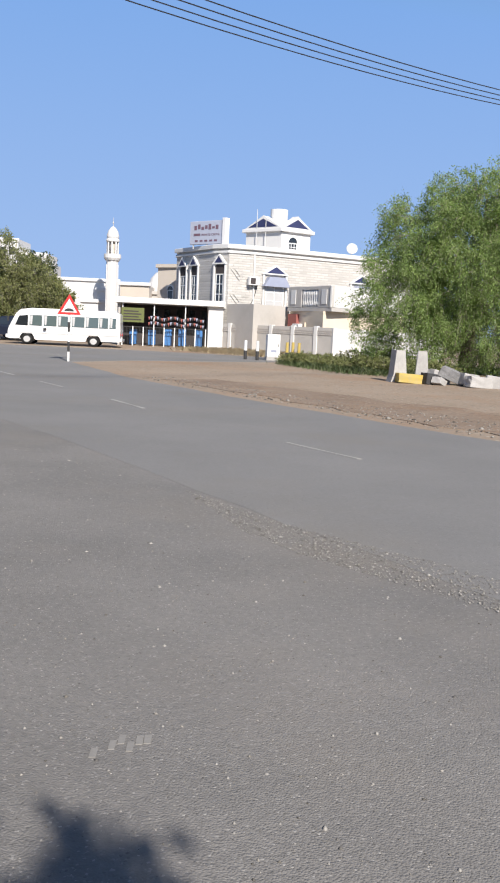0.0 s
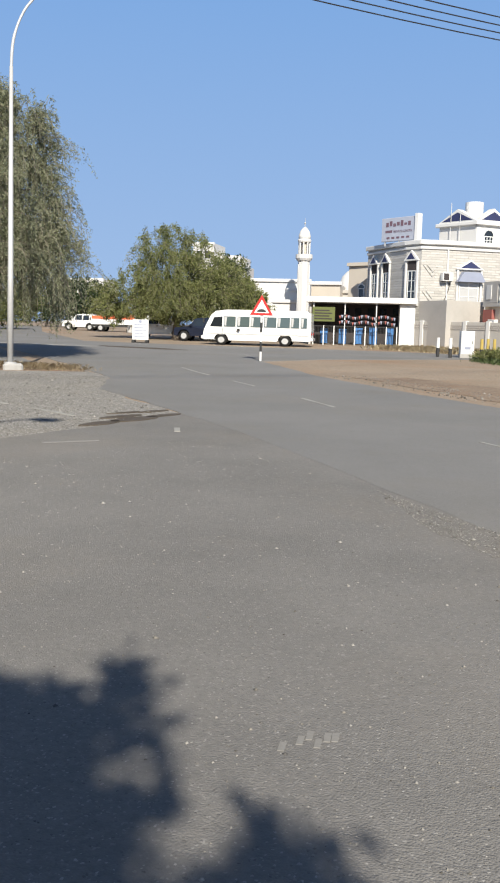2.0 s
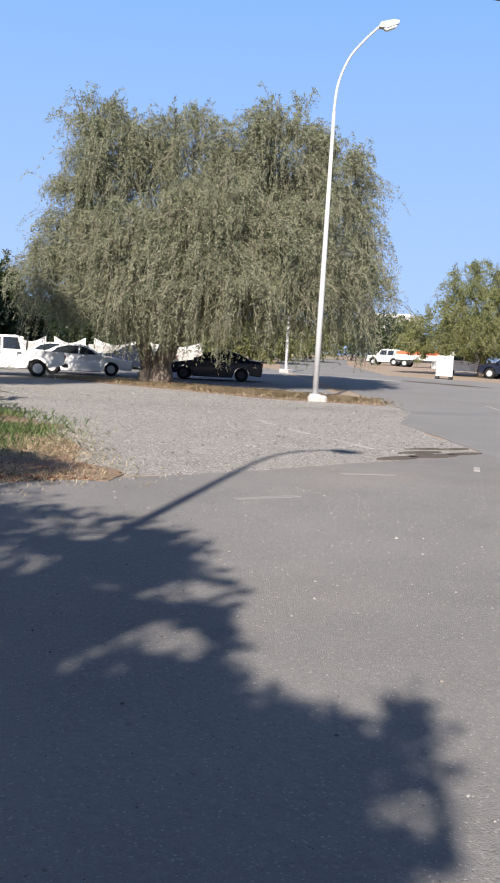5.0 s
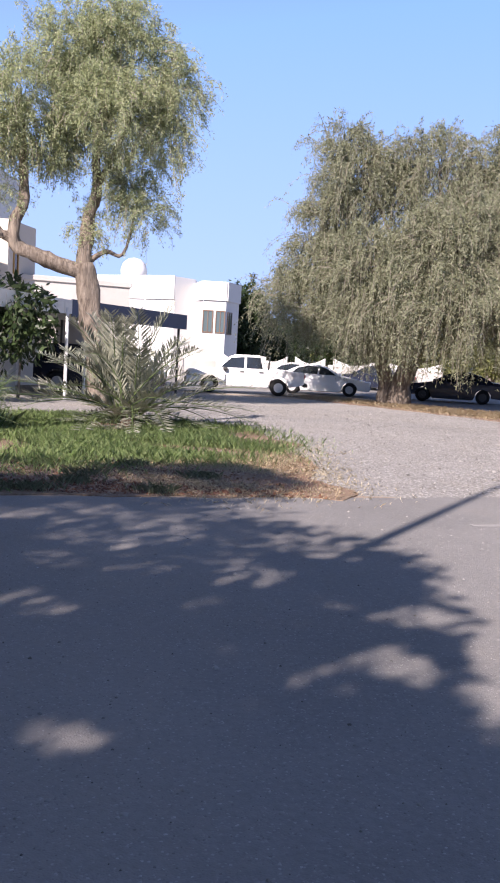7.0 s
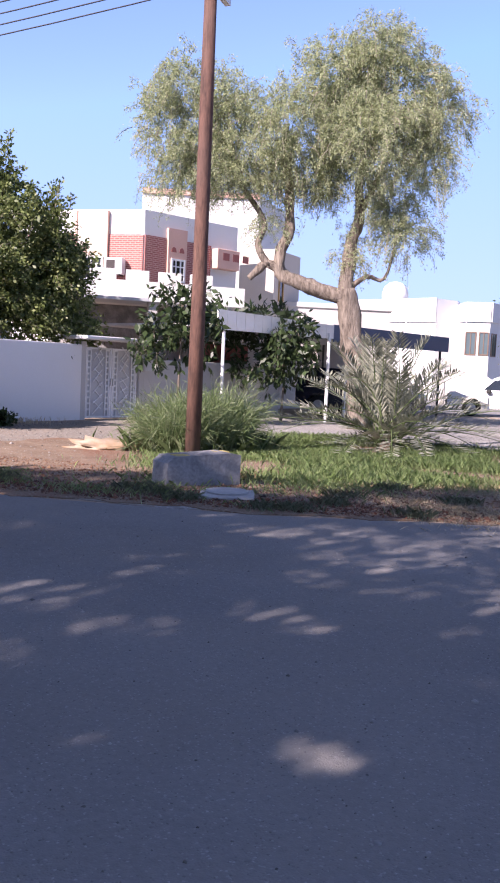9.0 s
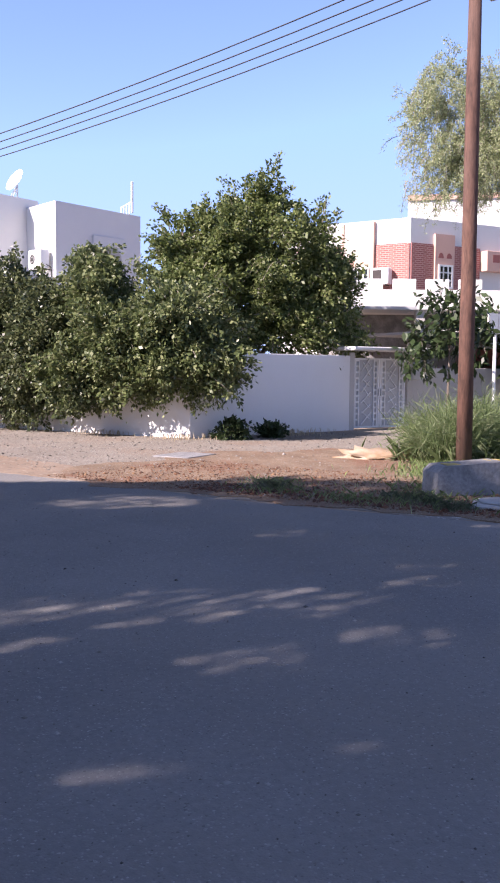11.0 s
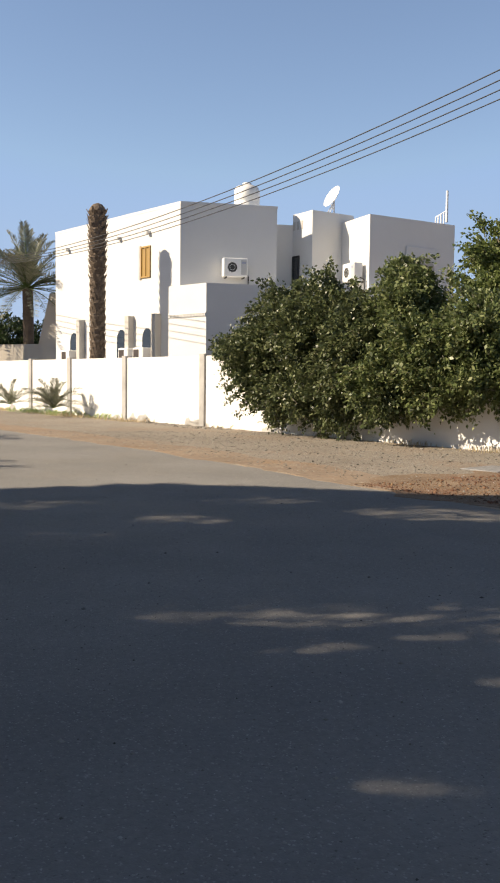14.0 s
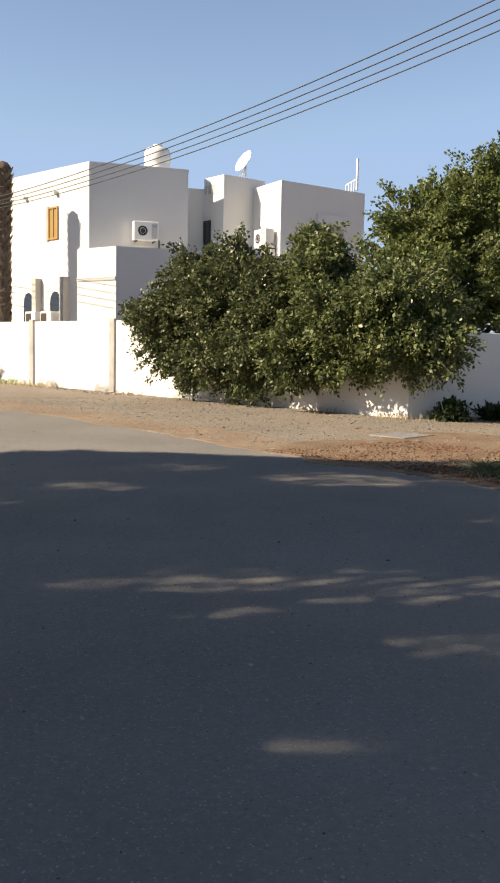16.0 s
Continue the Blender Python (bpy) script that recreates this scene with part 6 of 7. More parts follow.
part("tank", lathe([(r_ * 0.78, z_ * 0.86) for r_, z_ in [(0.66, 0), (0.7, 0.1), (0.7, 0.4), (0.67, 0.45), (0.7, 0.5), (0.7, 1.0), (0.6, 1.2), (0.25, 1.32), (0.24, 1.4), (0.02, 1.42)]], 24), TANK, wt, smooth=True)
dk = pol(-93.6, 40)
ds = thing("satellite_dish", dk.x, dk.y, 20, "white satellite dish on the roof", "satellite dish", z=8.66)
part("dish", lathe([(0.02, 0), (0.3, 0.03), (0.6, 0.12), (0.78, 0.22), (0.79, 0.24), (0.6, 0.15), (0.3, 0.06), (0.03, 0.03)], 24, m=pose(0, 0, 0.85, 0, 62, 285) @ Matrix.Scale(0.66, 4)), TANK, ds, smooth=True)
part("mast", tube([(0, 0, 0), (0, 0, 0.9)], 0.035, 6), STEEL, ds)
for a in (-0.45, 0.45):
    part("stay", tube([(a, -0.35, 0), (0, 0, 0.7)], 0.02, 6), STEEL, ds)
part("feed_arm", tube([(0, 0, 0.3), (0.6, -0.3, 0.45)], 0.02, 6), STEEL, ds)
rl = pol(-87.0, 40)
rg = thing("roof_railing", rl.x, rl.y, 14, "white pipe railing at the roof edge", "railing", z=8.3)
for k in range(5):
    part("upright", tube([(-0.9 + 0.4 * k, 0, 0), (-0.9 + 0.4 * k, 0, 0.5 if k < 4 else 1.3)], 0.03 if k < 4 else 0.06, 6), WHITE_METAL, rg)
part("rail", tube([(-0.9, 0, 0.48), (0.7, 0, 0.48)], 0.025, 6), WHITE_METAL, rg)
lw = pol(-112.4, 49)
wing2 = building("garden_wing", lw, "grey sloping garden wing wall", "wall", z=0)
FW = face(pol(-116.5, 52), pol(-110.7, 48.5))
part("wing_wall", slab([(0, 0), (FW[1], 0), (FW[1], 6.0), (FW[1] - 0.5, 6.0), (FW[1] - 1.2, 3.35), (0, 3.3)], 0, 0.4, m=FW[0]), BEIGE, wing2, world=True)


# -- school --
S0, S1, S2, S3, S4 = pol(-4.75, 79), pol(-2.4, 73.2), pol(-1.5, 72), pol(0.0, 72.6), pol(10.5, 82)
ZS = 0.46
sc = building("school", S2, "two-storey cream stone-clad school with pediment windows", "school", z=ZS)
STONE_R = bricks("stone_cladding", math.atan2((S4 - S3).y, (S4 - S3).x), (0.6, 0.58, 0.545), (0.54, 0.52, 0.49), (0.46, 0.44, 0.41), 0.7, 0.2, 0.025, 1.0, 0.05)
part("wall", prism([S0, S1, S2, S3, S4, S4 + (S0 - S3) * 0.9], ZS - 0.2, ZS + 8.0), STONE_R, sc, "rock-faced cream cladding", world=True)
for a, b in ((S0, S1), (S1, S2), (S2, S3), (S3, S4)):
    Fx = face(a, b, ZS)
    part("cornice", box(-0.1, Fx[1] + 0.1, -0.22, 0.3, 7.75, 8.1, m=Fx[0]), WHITE_SMOOTH, sc, "white roof cornice", world=True, bevel=0.04)
    part("cornice", box(-0.05, Fx[1] + 0.05, -0.12, 0.2, 7.4, 7.6, m=Fx[0]), WHITE_SMOOTH, sc, world=True, bevel=0.03)


def pediment_window(F, x, z, w, h, awning=False):
    wd = window(sc, F, x, z, w, h, WHITE_METAL, CURTAIN if awning else GLASS, 1, 2)
    tri_ = lambda k, y0, y1: slab([(x - 0.35 + k, z + h + 0.75), (x + w + 0.35 - k, z + h + 0.75), (x + w / 2, z + h + 1.55 - k * 0.6)], y0, y1, m=F[0])
    part("pediment", tri_(0.0, -0.22, 0.0), WHITE_SMOOTH, sc, "white pediment", world=True)
    part("pediment_panel", slab([(x - 0.02, z + h + 0.86), (x + w + 0.02, z + h + 0.86), (x + w / 2, z + h + 1.38)], -0.235, -0.222, m=F[0]), NAVY, sc, "dark blue pediment panel", world=True)
    for a in (x - 0.28, x + w + 0.1):
        part("colonnette", box(a, a + 0.18, -0.14, 0.0, z - 0.2, z + h + 0.75, m=F[0]), WHITE_SMOOTH, sc, world=True, bevel=0.03)
    part("sill", box(x - 0.35, x + w + 0.35, -0.25, 0.0, z - 0.35, z - 0.2, m=F[0]), WHITE_SMOOTH, sc, world=True, bevel=0.03)
    if awning:
        part("awning", slab([(0, 0), (1, 0), (0.8, 0.75), (0.2, 0.75)], 0, 0.5, m=F[0] @ Matrix.Translation((x - 0.35, -0.55, z + h - 0.2)) @ Matrix.Diagonal((w + 0.7, 1, 1, 1))), SIGN_GREY, sc, "grey hooded awning", world=True, bevel=0.03)
    else:
        part("tympanum", box(x, x + w, -0.05, 0.0, z + h + 0.02, z + h + 0.74, m=F[0]), SHADE_TRIM_DARK, sc, "near-black fanlight panel", world=True)
        part("corbel", slab([(x - 0.1, z - 0.35), (x + w + 0.1, z - 0.35), (x + w * 0.7, z - 1.25), (x + w * 0.3, z - 1.25)], -0.4, 0.0, m=F[0]), WHITE_SMOOTH, sc, "flared corbel below the window", world=True, bevel=0.05)


FS1, FS2, FS3 = face(S0, S1, ZS), face(S2, S3, ZS), face(S3, S4, ZS)
pediment_window(FS1, 0.9, 3.4, 0.9, 2.4)
pediment_window(FS1, 2.9, 3.4, 0.9, 2.4)
pediment_window((face(S1, S2, ZS)[0], 1), 0.25, 3.4, 0.9, 2.4)
pediment_window(FS3, 1.2, 3.2, 1.7, 2.0, True)
pediment_window(FS3, 9.6, 3.0, 1.7, 2.0, True)
for zc in (4.2, 6.2):
    for r_ in (0.75, 0.45):
        part("diamond_relief", slab([(0.9 - r_, zc), (0.9, zc - r_ * 1.2), (0.9 + r_, zc), (0.9, zc + r_ * 1.2)], -0.08 - (0.75 - r_) * 0.3, 0.0, m=FS2[0]), STONE_R, sc, world=True)
part("pipe", tube([FS3[0] @ Vector((0.1, -0.08, 7.4)), FS3[0] @ Vector((0.1, -0.08, 0.3))], 0.06, 6), WHITE_METAL, sc, world=True)
part("cable_loop", tube(smooth_line([FS2[0] @ Vector((0.3, -0.1, 3.1)), FS2[0] @ Vector((1.6, -0.15, 3.2)), FS3[0] @ Vector((0.2, -0.1, 4.2)), FS3[0] @ Vector((0.4, -0.1, 5.2))], 5), 0.03, 5), PLASTIC, sc, world=True)
air_con(FS3, -0.5, 5.0, 0.9, 0.65, 0.4, "window")
# roof tower
T0, T1, T2 = pol(-0.5, 80), pol(1.7, 77.5), pol(3.5, 79.5)
T3 = T2 + (T0 - T1)
part("tower", prism([T0, T1, T2, T3], ZS + 7.9, ZS + 9.9), WHITE_SMOOTH, sc, "white roof tower", world=True)
FT, FT0 = face(T1, T2, ZS), face(T0, T1, ZS)
for Fx in (FT0, FT):
    part("tower_cornice", box(-0.25, Fx[1] + 0.25, -0.3, 0.2, 9.85, 10.15, m=Fx[0]), WHITE_SMOOTH, sc, world=True, bevel=0.04)
    part("gable", slab([(-0.1, 10.15), (Fx[1] + 0.1, 10.15), (Fx[1] / 2, 11.25)], -0.15, 0.6, m=Fx[0]), WHITE_SMOOTH, sc, "white gable", world=True)
    part("gable_panel", slab([(0.35, 10.28), (Fx[1] - 0.35, 10.28), (Fx[1] / 2, 10.98)], -0.17, -0.152, m=Fx[0]), NAVY, sc, "dark blue gable panel", world=True)
window(sc, FT, 0.75, 8.3, 0.95, 0.7, WHITE_METAL, GLASS, 2, 1, True)
tp = (T0 + T2) / 2
part("roof_tank", cyl(0.75, 0.75, ZS + 10.1, ZS + 11.9, 20, m=Matrix.Translation((tp.x, tp.y, 0))), TANK, sc, "white roof tank", world=True, smooth=False)
for k in range(2):
    q = T0 + (T1 - T0) * (0.3 + 0.25 * k)
    part("aerial", tube([(q.x, q.y - 0.3, ZS + 8), (q.x, q.y - 0.3, ZS + 11.8 - k)], 0.03, 5), STEEL, sc, world=True)
dq = pol(6.1, 79)
dd = thing("satellite_dish", dq.x, dq.y, 0, "white satellite dish on the school roof", "satellite dish", "satellite dishes", z=ZS + 8.0)
part("dish", lathe([(0.02, 0), (0.4, 0.05), (0.75, 0.2), (0.76, 0.22), (0.4, 0.08), (0.03, 0.03)], 22, m=pose(0, 0, 0.75, 75, 0, 0) @ Matrix.Scale(0.62, 4)), TANK, dd, smooth=True)
part("mast", tube([(0, 0.1, 0), (0, 0.1, 0.8)], 0.04, 6), STEEL, dd)
# rear wing
W0, W1 = pol(-5.9, 84), pol(-4.2, 82)
rw_ = building("school_wing", W0, "lower beige wing of the school", "school", z=ZS)
part("wall", prism([W0, W1, W1 + Vector((0, 8)), W0 + Vector((0, 8))], ZS - 0.2, ZS + 7.0), BEIGE, rw_, world=True)
part("cornice", prism([W0 + Vector((-0.2, -0.2)), W1 + Vector((0, -0.2)), W1 + Vector((0, 0.2)), W0 + Vector((-0.2, 0.2))], ZS + 6.8, ZS + 7.1), BEIGE, rw_, world=True)
window(rw_, face(W0, W1, ZS), 1.2, 3.6, 0.7, 1.2, WHITE_METAL, GLASS, 0, 0, True)
# roof sign
N0, N1 = pol(-4.0, 75.5), pol(-1.95, 73.0)
FN = face(N0, N1, ZS - 0.15)
SIGN_INK = plain("sign_ink", (0.17, 0.1, 0.13), 0.6)
SIGN_PANEL = plain("sign_panel", (0.42, 0.45, 0.54), 0.6)
bb = building("roof_sign", N0, "grey roof sign with two lines of lettering", "sign", z=ZS + 8.0)
part("panel", box(0, FN[1], 0, 0.25, 8.35, 10.2, m=FN[0]), SIGN_PANEL, bb, bevel=0.03, world=True)
part("edge_frame", box(FN[1], FN[1] + 0.3, -0.1, 0.4, 8.3, 10.35, m=FN[0]), WHITE_METAL, bb, world=True)
for a in (0.3, FN[1] * 0.5, FN[1] - 0.3):
    part("strut", box(a, a + 0.08, 0.05, 0.15, 8.0, 8.36, m=FN[0]), STEEL, bb, world=True)
txt = bpy.data.curves.new("lettering", "FONT")
txt.body, txt.size, txt.extrude, txt.align_x = "PRIVATE SCHOOL", 0.25, 0.006, "LEFT"
txt.materials.append(SIGN_INK)
to = new("lettering", txt)
to.matrix_world = FN[0] @ Matrix.Translation((FN[1] * 0.36, -0.012, 9.02)) @ Matrix.Rotation(math.pi / 2, 4, "X")
dg = bpy.context.evaluated_depsgraph_get()
dg.update()
tm = bpy.data.meshes.new_from_object(to.evaluated_get(dg))
tmw = to.matrix_world.copy()
bpy.data.objects.remove(to)
tm.transform(Matrix.Translation(-bb.matrix_basis.translation) @ tmw)
lt = new("lettering", tm)
lt.parent = bb
lt["label"] = "dark red lettering"
for x0, x1, z0, z1 in [(0.45, 0.45 + FN[1] * 0.2, 9.03, 9.22)] + [(0.5 + k * (FN[1] - 0.9) / 7, 0.5 + (k + 0.72) * (FN[1] - 0.9) / 7, 9.5 + 0.06 * (k % 2), 9.74 + 0.1 * ((k + 1) % 3)) for k in range(7)] + [(0.6 + k * (FN[1] - 1.0) / 5, 0.6 + (k + 0.6) * (FN[1] - 1.0) / 5, 8.55, 8.7) for k in range(5)]:
    part("writing_bar", box(x0, x1, -0.015, -0.003, z0, z1, m=FN[0]), SIGN_INK, bb, "dark unreadable lettering", world=True)

# canopy and shop front
K0, K1 = pol(-8.3, 67.0), pol(-1.7, 67.0)
ZK = G(67)
FK = face(K0, K1, ZK)
sf = building("shop_front", K0, "dark open shop front under a white canopy", "shop", z=ZK)
LK = FK[1]
part("canopy", box(-0.2, LK + 0.1, 0, 5.0, 3.1, 3.5, m=FK[0]), WHITE_METAL, sf, "white ribbed canopy roof", world=True)
for k in range(40):
    part("canopy_rib", box(-0.2 + k * (LK + 0.3) / 40, -0.2 + (k + 0.5) * (LK + 0.3) / 40, -0.04, 0.0, 3.12, 3.48, m=FK[0]), WHITE_METAL, sf, world=True)
# The shop's inner shade is put into this wall's colour.
part("back_wall", box(0.2, LK - 0.8, 3.2, 3.3, 0, 3.1, m=FK[0]), SHADE_TRIM_DARK, sf, "shop back wall, interior shade put into its near-black colour", world=True)
part("side_wall", box(0, 0.15, 0.5, 3.2, 0, 3.1, m=FK[0]), GREY_WALL, sf, world=True)
part("end_pier", box(LK - 1.1, LK, 0.4, 3.0, -0.1, 3.1, m=FK[0]), WHITE_SMOOTH, sf, world=True)
for k in range(9):
    x = 0.3 + k * (LK - 1.6) / 8
    part("front_post", box(x, x + 0.07, 0.3, 0.37, 0, 3.1 if k % 3 == 0 else 1.4, m=FK[0]), WHITE_METAL, sf, world=True)
rr = random.Random(7)
for k in range(60):
    x = 0.2 + k * (LK - 1.4) / 60
    part("railing_bar", box(x, x + 0.025, 0.32, 0.345, 0.1, 1.35, m=FK[0]), PLASTIC, sf, world=True)
part("railing_top", box(0.2, LK - 1.2, 0.31, 0.355, 1.35, 1.4, m=FK[0]), PLASTIC, sf, world=True)
for k in range(5):
    x = 0.9 + k * 1.25 + rr.uniform(-0.2, 0.2)
    part("blue_curtain", box(x, x + 0.55, 1.2, 1.25, 0.1, 1.35 + rr.uniform(-0.2, 0.15), m=FK[0]), BLUE, sf, "blue cloth", world=True)
for row in (1.75, 2.15):
    for k in range(26):
        x = 2.2 + k * (LK - 3.6) / 26
        z = row + 0.08 * math.sin(k * 0.7)
        part("bunting", slab([(x, z), (x + 0.16, z), (x + 0.08, z - 0.26)], 0.2, 0.215, m=FK[0]), (MAROON, SIGN_GREY, BLACK)[k % 3], sf, "small hanging flag", world=True)
part("banner", box(0.25, 1.9, 0.2, 0.24, 1.7, 2.75, m=FK[0]), GREEN_SIGN, sf, "yellow-green banner", world=True)
for k in range(4):
    part("banner_bar", box(0.4, 1.7 - 0.2 * (k % 2), 0.19, 0.2, 1.85 + k * 0.2, 1.94 + k * 0.2, m=FK[0]), SHADE_TRIM_DARK, sf, world=True)
for k in range(5):
    part("shop_window", box(2.4 + k * 0.95, 2.85 + k * 0.95, 3.15, 3.2, 2.2, 2.8, m=FK[0]), GLASS, sf, world=True)

# grey store and beige annex beside the school
G0, G1, G2 = pol(-1.5, 67.5), pol(0.16, 64.6), pol(2.4, 67.2)
ZG = G(66)
st = building("store_block", G1, "plain rendered store block beside the school", "house", z=ZG)
part("wall", prism([G0, G1, G2, G2 + (G0 - G1)], ZG - 0.2, ZG + 3.35), GREY_WALL, st, world=True)
E0, E1, E2 = pol(2.3, 66.5), pol(5.05, 62.0), pol(9.5, 69)
an = building("annex", E1, "cream annex with a grey balustraded terrace", "house", z=ZG)
part("wall", prism([E0 + Vector((0.2, 0.5)), E1 + Vector((-0.5, 0.5)), E2, E2 + (E0 - E1)], ZG - 0.2, ZG + 3.0), CREAM, an, world=True)
FE, FE2 = face(E0, E1, ZG), face(E1, E2, ZG)
part("terrace", prism([E0, E1, E2, E2 + (E0 - E1)], ZG + 3.0, ZG + 3.25), GREY_WALL, an, world=True)
LE = FE[1]
for Fx, a, b in ((FE, 0, LE * 0.32), (FE, LE * 0.7, LE), (FE2, 0, FE2[1])):
    # Grey on the shaded face, white on the sunlit one: light put into colour.
    part("parapet", box(a, b, 0, 0.2, 3.25, 4.75, m=Fx[0]), GREY_WALL if Fx is FE else WHITE_SMOOTH, an, "rendered parapet", world=True, bevel=0.03)
part("handrail", box(LE * 0.32, LE * 0.7, 0, 0.2, 4.5, 4.72, m=FE[0]), GREY_WALL, an, world=True)
for k in range(9):
    x = LE * 0.34 + k * LE * 0.36 / 9
    part("baluster", lathe([(0.05, 3.25), (0.11, 3.5), (0.06, 3.8), (0.1, 4.2), (0.06, 4.5)], 8, m=FE[0] @ Matrix.Translation((x + 0.1, 0.1, 0))), WHITE_SMOOTH, an, world=True, smooth=True)
for a in (LE * 0.08, LE * 0.78):
    part("parapet_panel", box(a, a + 0.6, -0.04, 0, 3.5, 4.5, m=FE[0]), WHITE_SMOOTH, an, world=True)
part("dark_door", box(0.1, LE * 0.22, 0.0, 0.5, 0.0, 2.8, m=FE[0]), MAROON, an, "brown metal shutter", world=True)
for k in range(3):
    x = LE * (0.42 + 0.15 * k)
    # No hole here: a near-black slab paints the shade of each arch.
    part("arch_shade", slab([(x, 0.9), (x + 0.5, 0.9), (x + 0.5, 2.2 + 0.3 * (k == 1))] + [(x + 0.25 + 0.25 * math.cos(a), 2.2 + 0.3 * (k == 1) + 0.3 * math.sin(a)) for a in np.linspace(0.2, math.pi, 7)], 0.36, 0.44, m=FE[0]), SHADE_TRIM_DARK, an, "arched panel, the opening's shade painted near black", world=True)
    part("column", cyl(0.12, 0.12, 0, 2.2, 10, m=FE[0] @ Matrix.Translation((x - 0.12, 0.15, 0))), CREAM, an, world=True)
air_con(FE, LE * 0.26, 1.5, 0.8, 0.6, 0.35, "split")
# school boundary wall
w1, F1w = wall_run("wall_school", pol(-2.6, 68.5), pol(5.25, 60.4), 1.85, GREY_WALL, "grey rendered school wall with white posts and a patterned band", posts=[0.2 + k * 2.05 for k in range(6)], post_m=WHITE_SMOOTH)
part("patterned_band", box(0, F1w[1], -0.03, 0, 1.32, 1.66, m=F1w[0]), bricks("pattern_band", math.atan2(60.4 * math.cos(radians(5.25)) - 68.5 * math.cos(radians(-2.6)), 60.4 * math.sin(radians(5.25)) - 68.5 * math.sin(radians(-2.6))), (0.55, 0.52, 0.48), (0.45, 0.42, 0.39), (0.3, 0.28, 0.26), 0.2, 0.13, 0.03), w1, world=True)
w2, F2w = wall_run("wall_school_side", pol(5.25, 60.4), pol(12, 66), 1.85, WHITE_SMOOTH, "white school side wall", posts=[0.1, 2.4, 4.8], post_m=WHITE_SMOOTH)

# -- mosque --
ZM = 0.88
mp = pol(-8.72, 103)
mn = thing("minaret", mp.x, mp.y, 0, "white octagonal minaret with a balcony and lantern", "minaret", z=0.8)
mn.scale = (0.76, 0.76, 0.85)
part("shaft", lathe([(1.0, 0), (1.0, 2), (0.88, 2.2), (0.86, 9.5), (0.98, 9.7), (1.1, 9.9)], 8), WHITE_SMOOTH, mn)
part("balcony", lathe([(1.05, 9.7), (1.26, 10.0), (1.26, 10.5), (1.18, 10.5), (1.18, 10.1), (0.6, 10.1)], 16), WHITE_SMOOTH, mn)
part("lantern_core", cyl(0.45, 0.45, 10.1, 12.2, 8), BEIGE, mn)
for k in range(8):
    a = 2 * math.pi * k / 8
    part("lantern_column", cyl(0.12, 0.12, 10.1, 12.2, 8, m=Matrix.Translation((0.78 * math.cos(a), 0.78 * math.sin(a), 0))), WHITE_SMOOTH, mn)
    if k % 2 == 0:
        part("shaft_rib", box(0.78, 0.9, -0.12, 0.12, 2.4, 9.2, m=Matrix.Rotation(a + 0.39, 4, "Z")), WHITE_SMOOTH, mn)
part("lantern_ring", lathe([(0.95, 12.1), (1.0, 12.3), (0.9, 12.5)], 16), WHITE_SMOOTH, mn)
part("cap", lathe([(0.88, 12.4), (0.9, 12.9), (0.7, 13.5), (0.35, 13.9), (0.05, 14.1)], 16), WHITE_SMOOTH, mn, smooth=True)
part("finial", lathe([(0.04, 14.0), (0.05, 14.4), (0.14, 14.55), (0.04, 14.7), (0.02, 15.2)], 8), GREY_METAL, mn)
mo = thing("mosque", *pol(-10.2, 112), 0, "white flat-roofed mosque with a stepped parapet", "mosque", z=ZM)
for a, b, d, h, m in ((-12.0, -8.3, 112, 6.2, WHITE_SMOOTH), (-10.6, -8.0, 108, 3.6, WHITE_SMOOTH), (-8.2, -6.4, 104, 5.6, BEIGE), (-6.5, -4.6, 106, 4.8, GREY_WALL), (-9.6, -8.9, 109, 5.0, WHITE_SMOOTH)):
    pa, pb = pol(a, d), pol(b, d - 1)
    part("block", prism([pa, pb, pb + Vector((0, 8)), pa + Vector((0, 8))], ZM - 0.2, ZM + h), m, mo, world=True)
    Fm = face(pa, pb, ZM)
    part("parapet", box(-0.2, Fm[1] + 0.2, -0.25, 0.2, h - 0.05, h + 0.35, m=Fm[0]), WHITE_SMOOTH if m is not GREY_WALL else GREY_WALL, mo, world=True, bevel=0.05)
    for k in range(3):
        x = Fm[1] * (0.2 + 0.27 * k)
        if h > 5 and m is WHITE_SMOOTH:
            part("window", box(x, x + 0.5, -0.06, 0.0, 2.4, 3.6, m=Fm[0]), GLASS, mo, "dark window", world=True)
dm = pol(-5.6, 110)
dome = part("dome", lathe([(1.6, 0), (1.75, 0.6), (1.7, 1.3), (1.35, 2.2), (0.8, 2.8), (0.05, 3.1)], 24, m=Matrix.Translation((dm.x, dm.y, ZM + 4.7))), WHITE_SMOOTH, mo, "white dome", world=True, smooth=True)
for az, d, w_, h in ((-14.0, 150, 7, 12.0), (-15.0, 150, 3.4, 14.0), (-22.3, 170, 7, 8.6), (-13.2, 150, 4, 10.5)):
    p = pol(az, d)
    fb_ = building("distant_block", p, "distant white flat-roofed block", "building", z=0.88)
    part("wall", box(p.x - w_ / 2, p.x + w_ / 2, p.y, p.y + 8, 0.7, 0.88 + h), WHITE_SMOOTH, fb_, world=True)
    part("parapet", box(p.x - w_ / 2 - 0.15, p.x + w_ / 2 + 0.15, p.y - 0.15, p.y + 0.2, 0.88 + h - 0.5, 0.88 + h + 0.1), WHITE_SMOOTH, fb_, world=True)
    for k in range(2):
        part("window", box(p.x - w_ / 3 + k * w_ / 2.5, p.x - w_ / 3 + k * w_ / 2.5 + 0.9, p.y - 0.02, p.y, h - 1.6, h - 0.4), GLASS, fb_, "dark window", world=True)


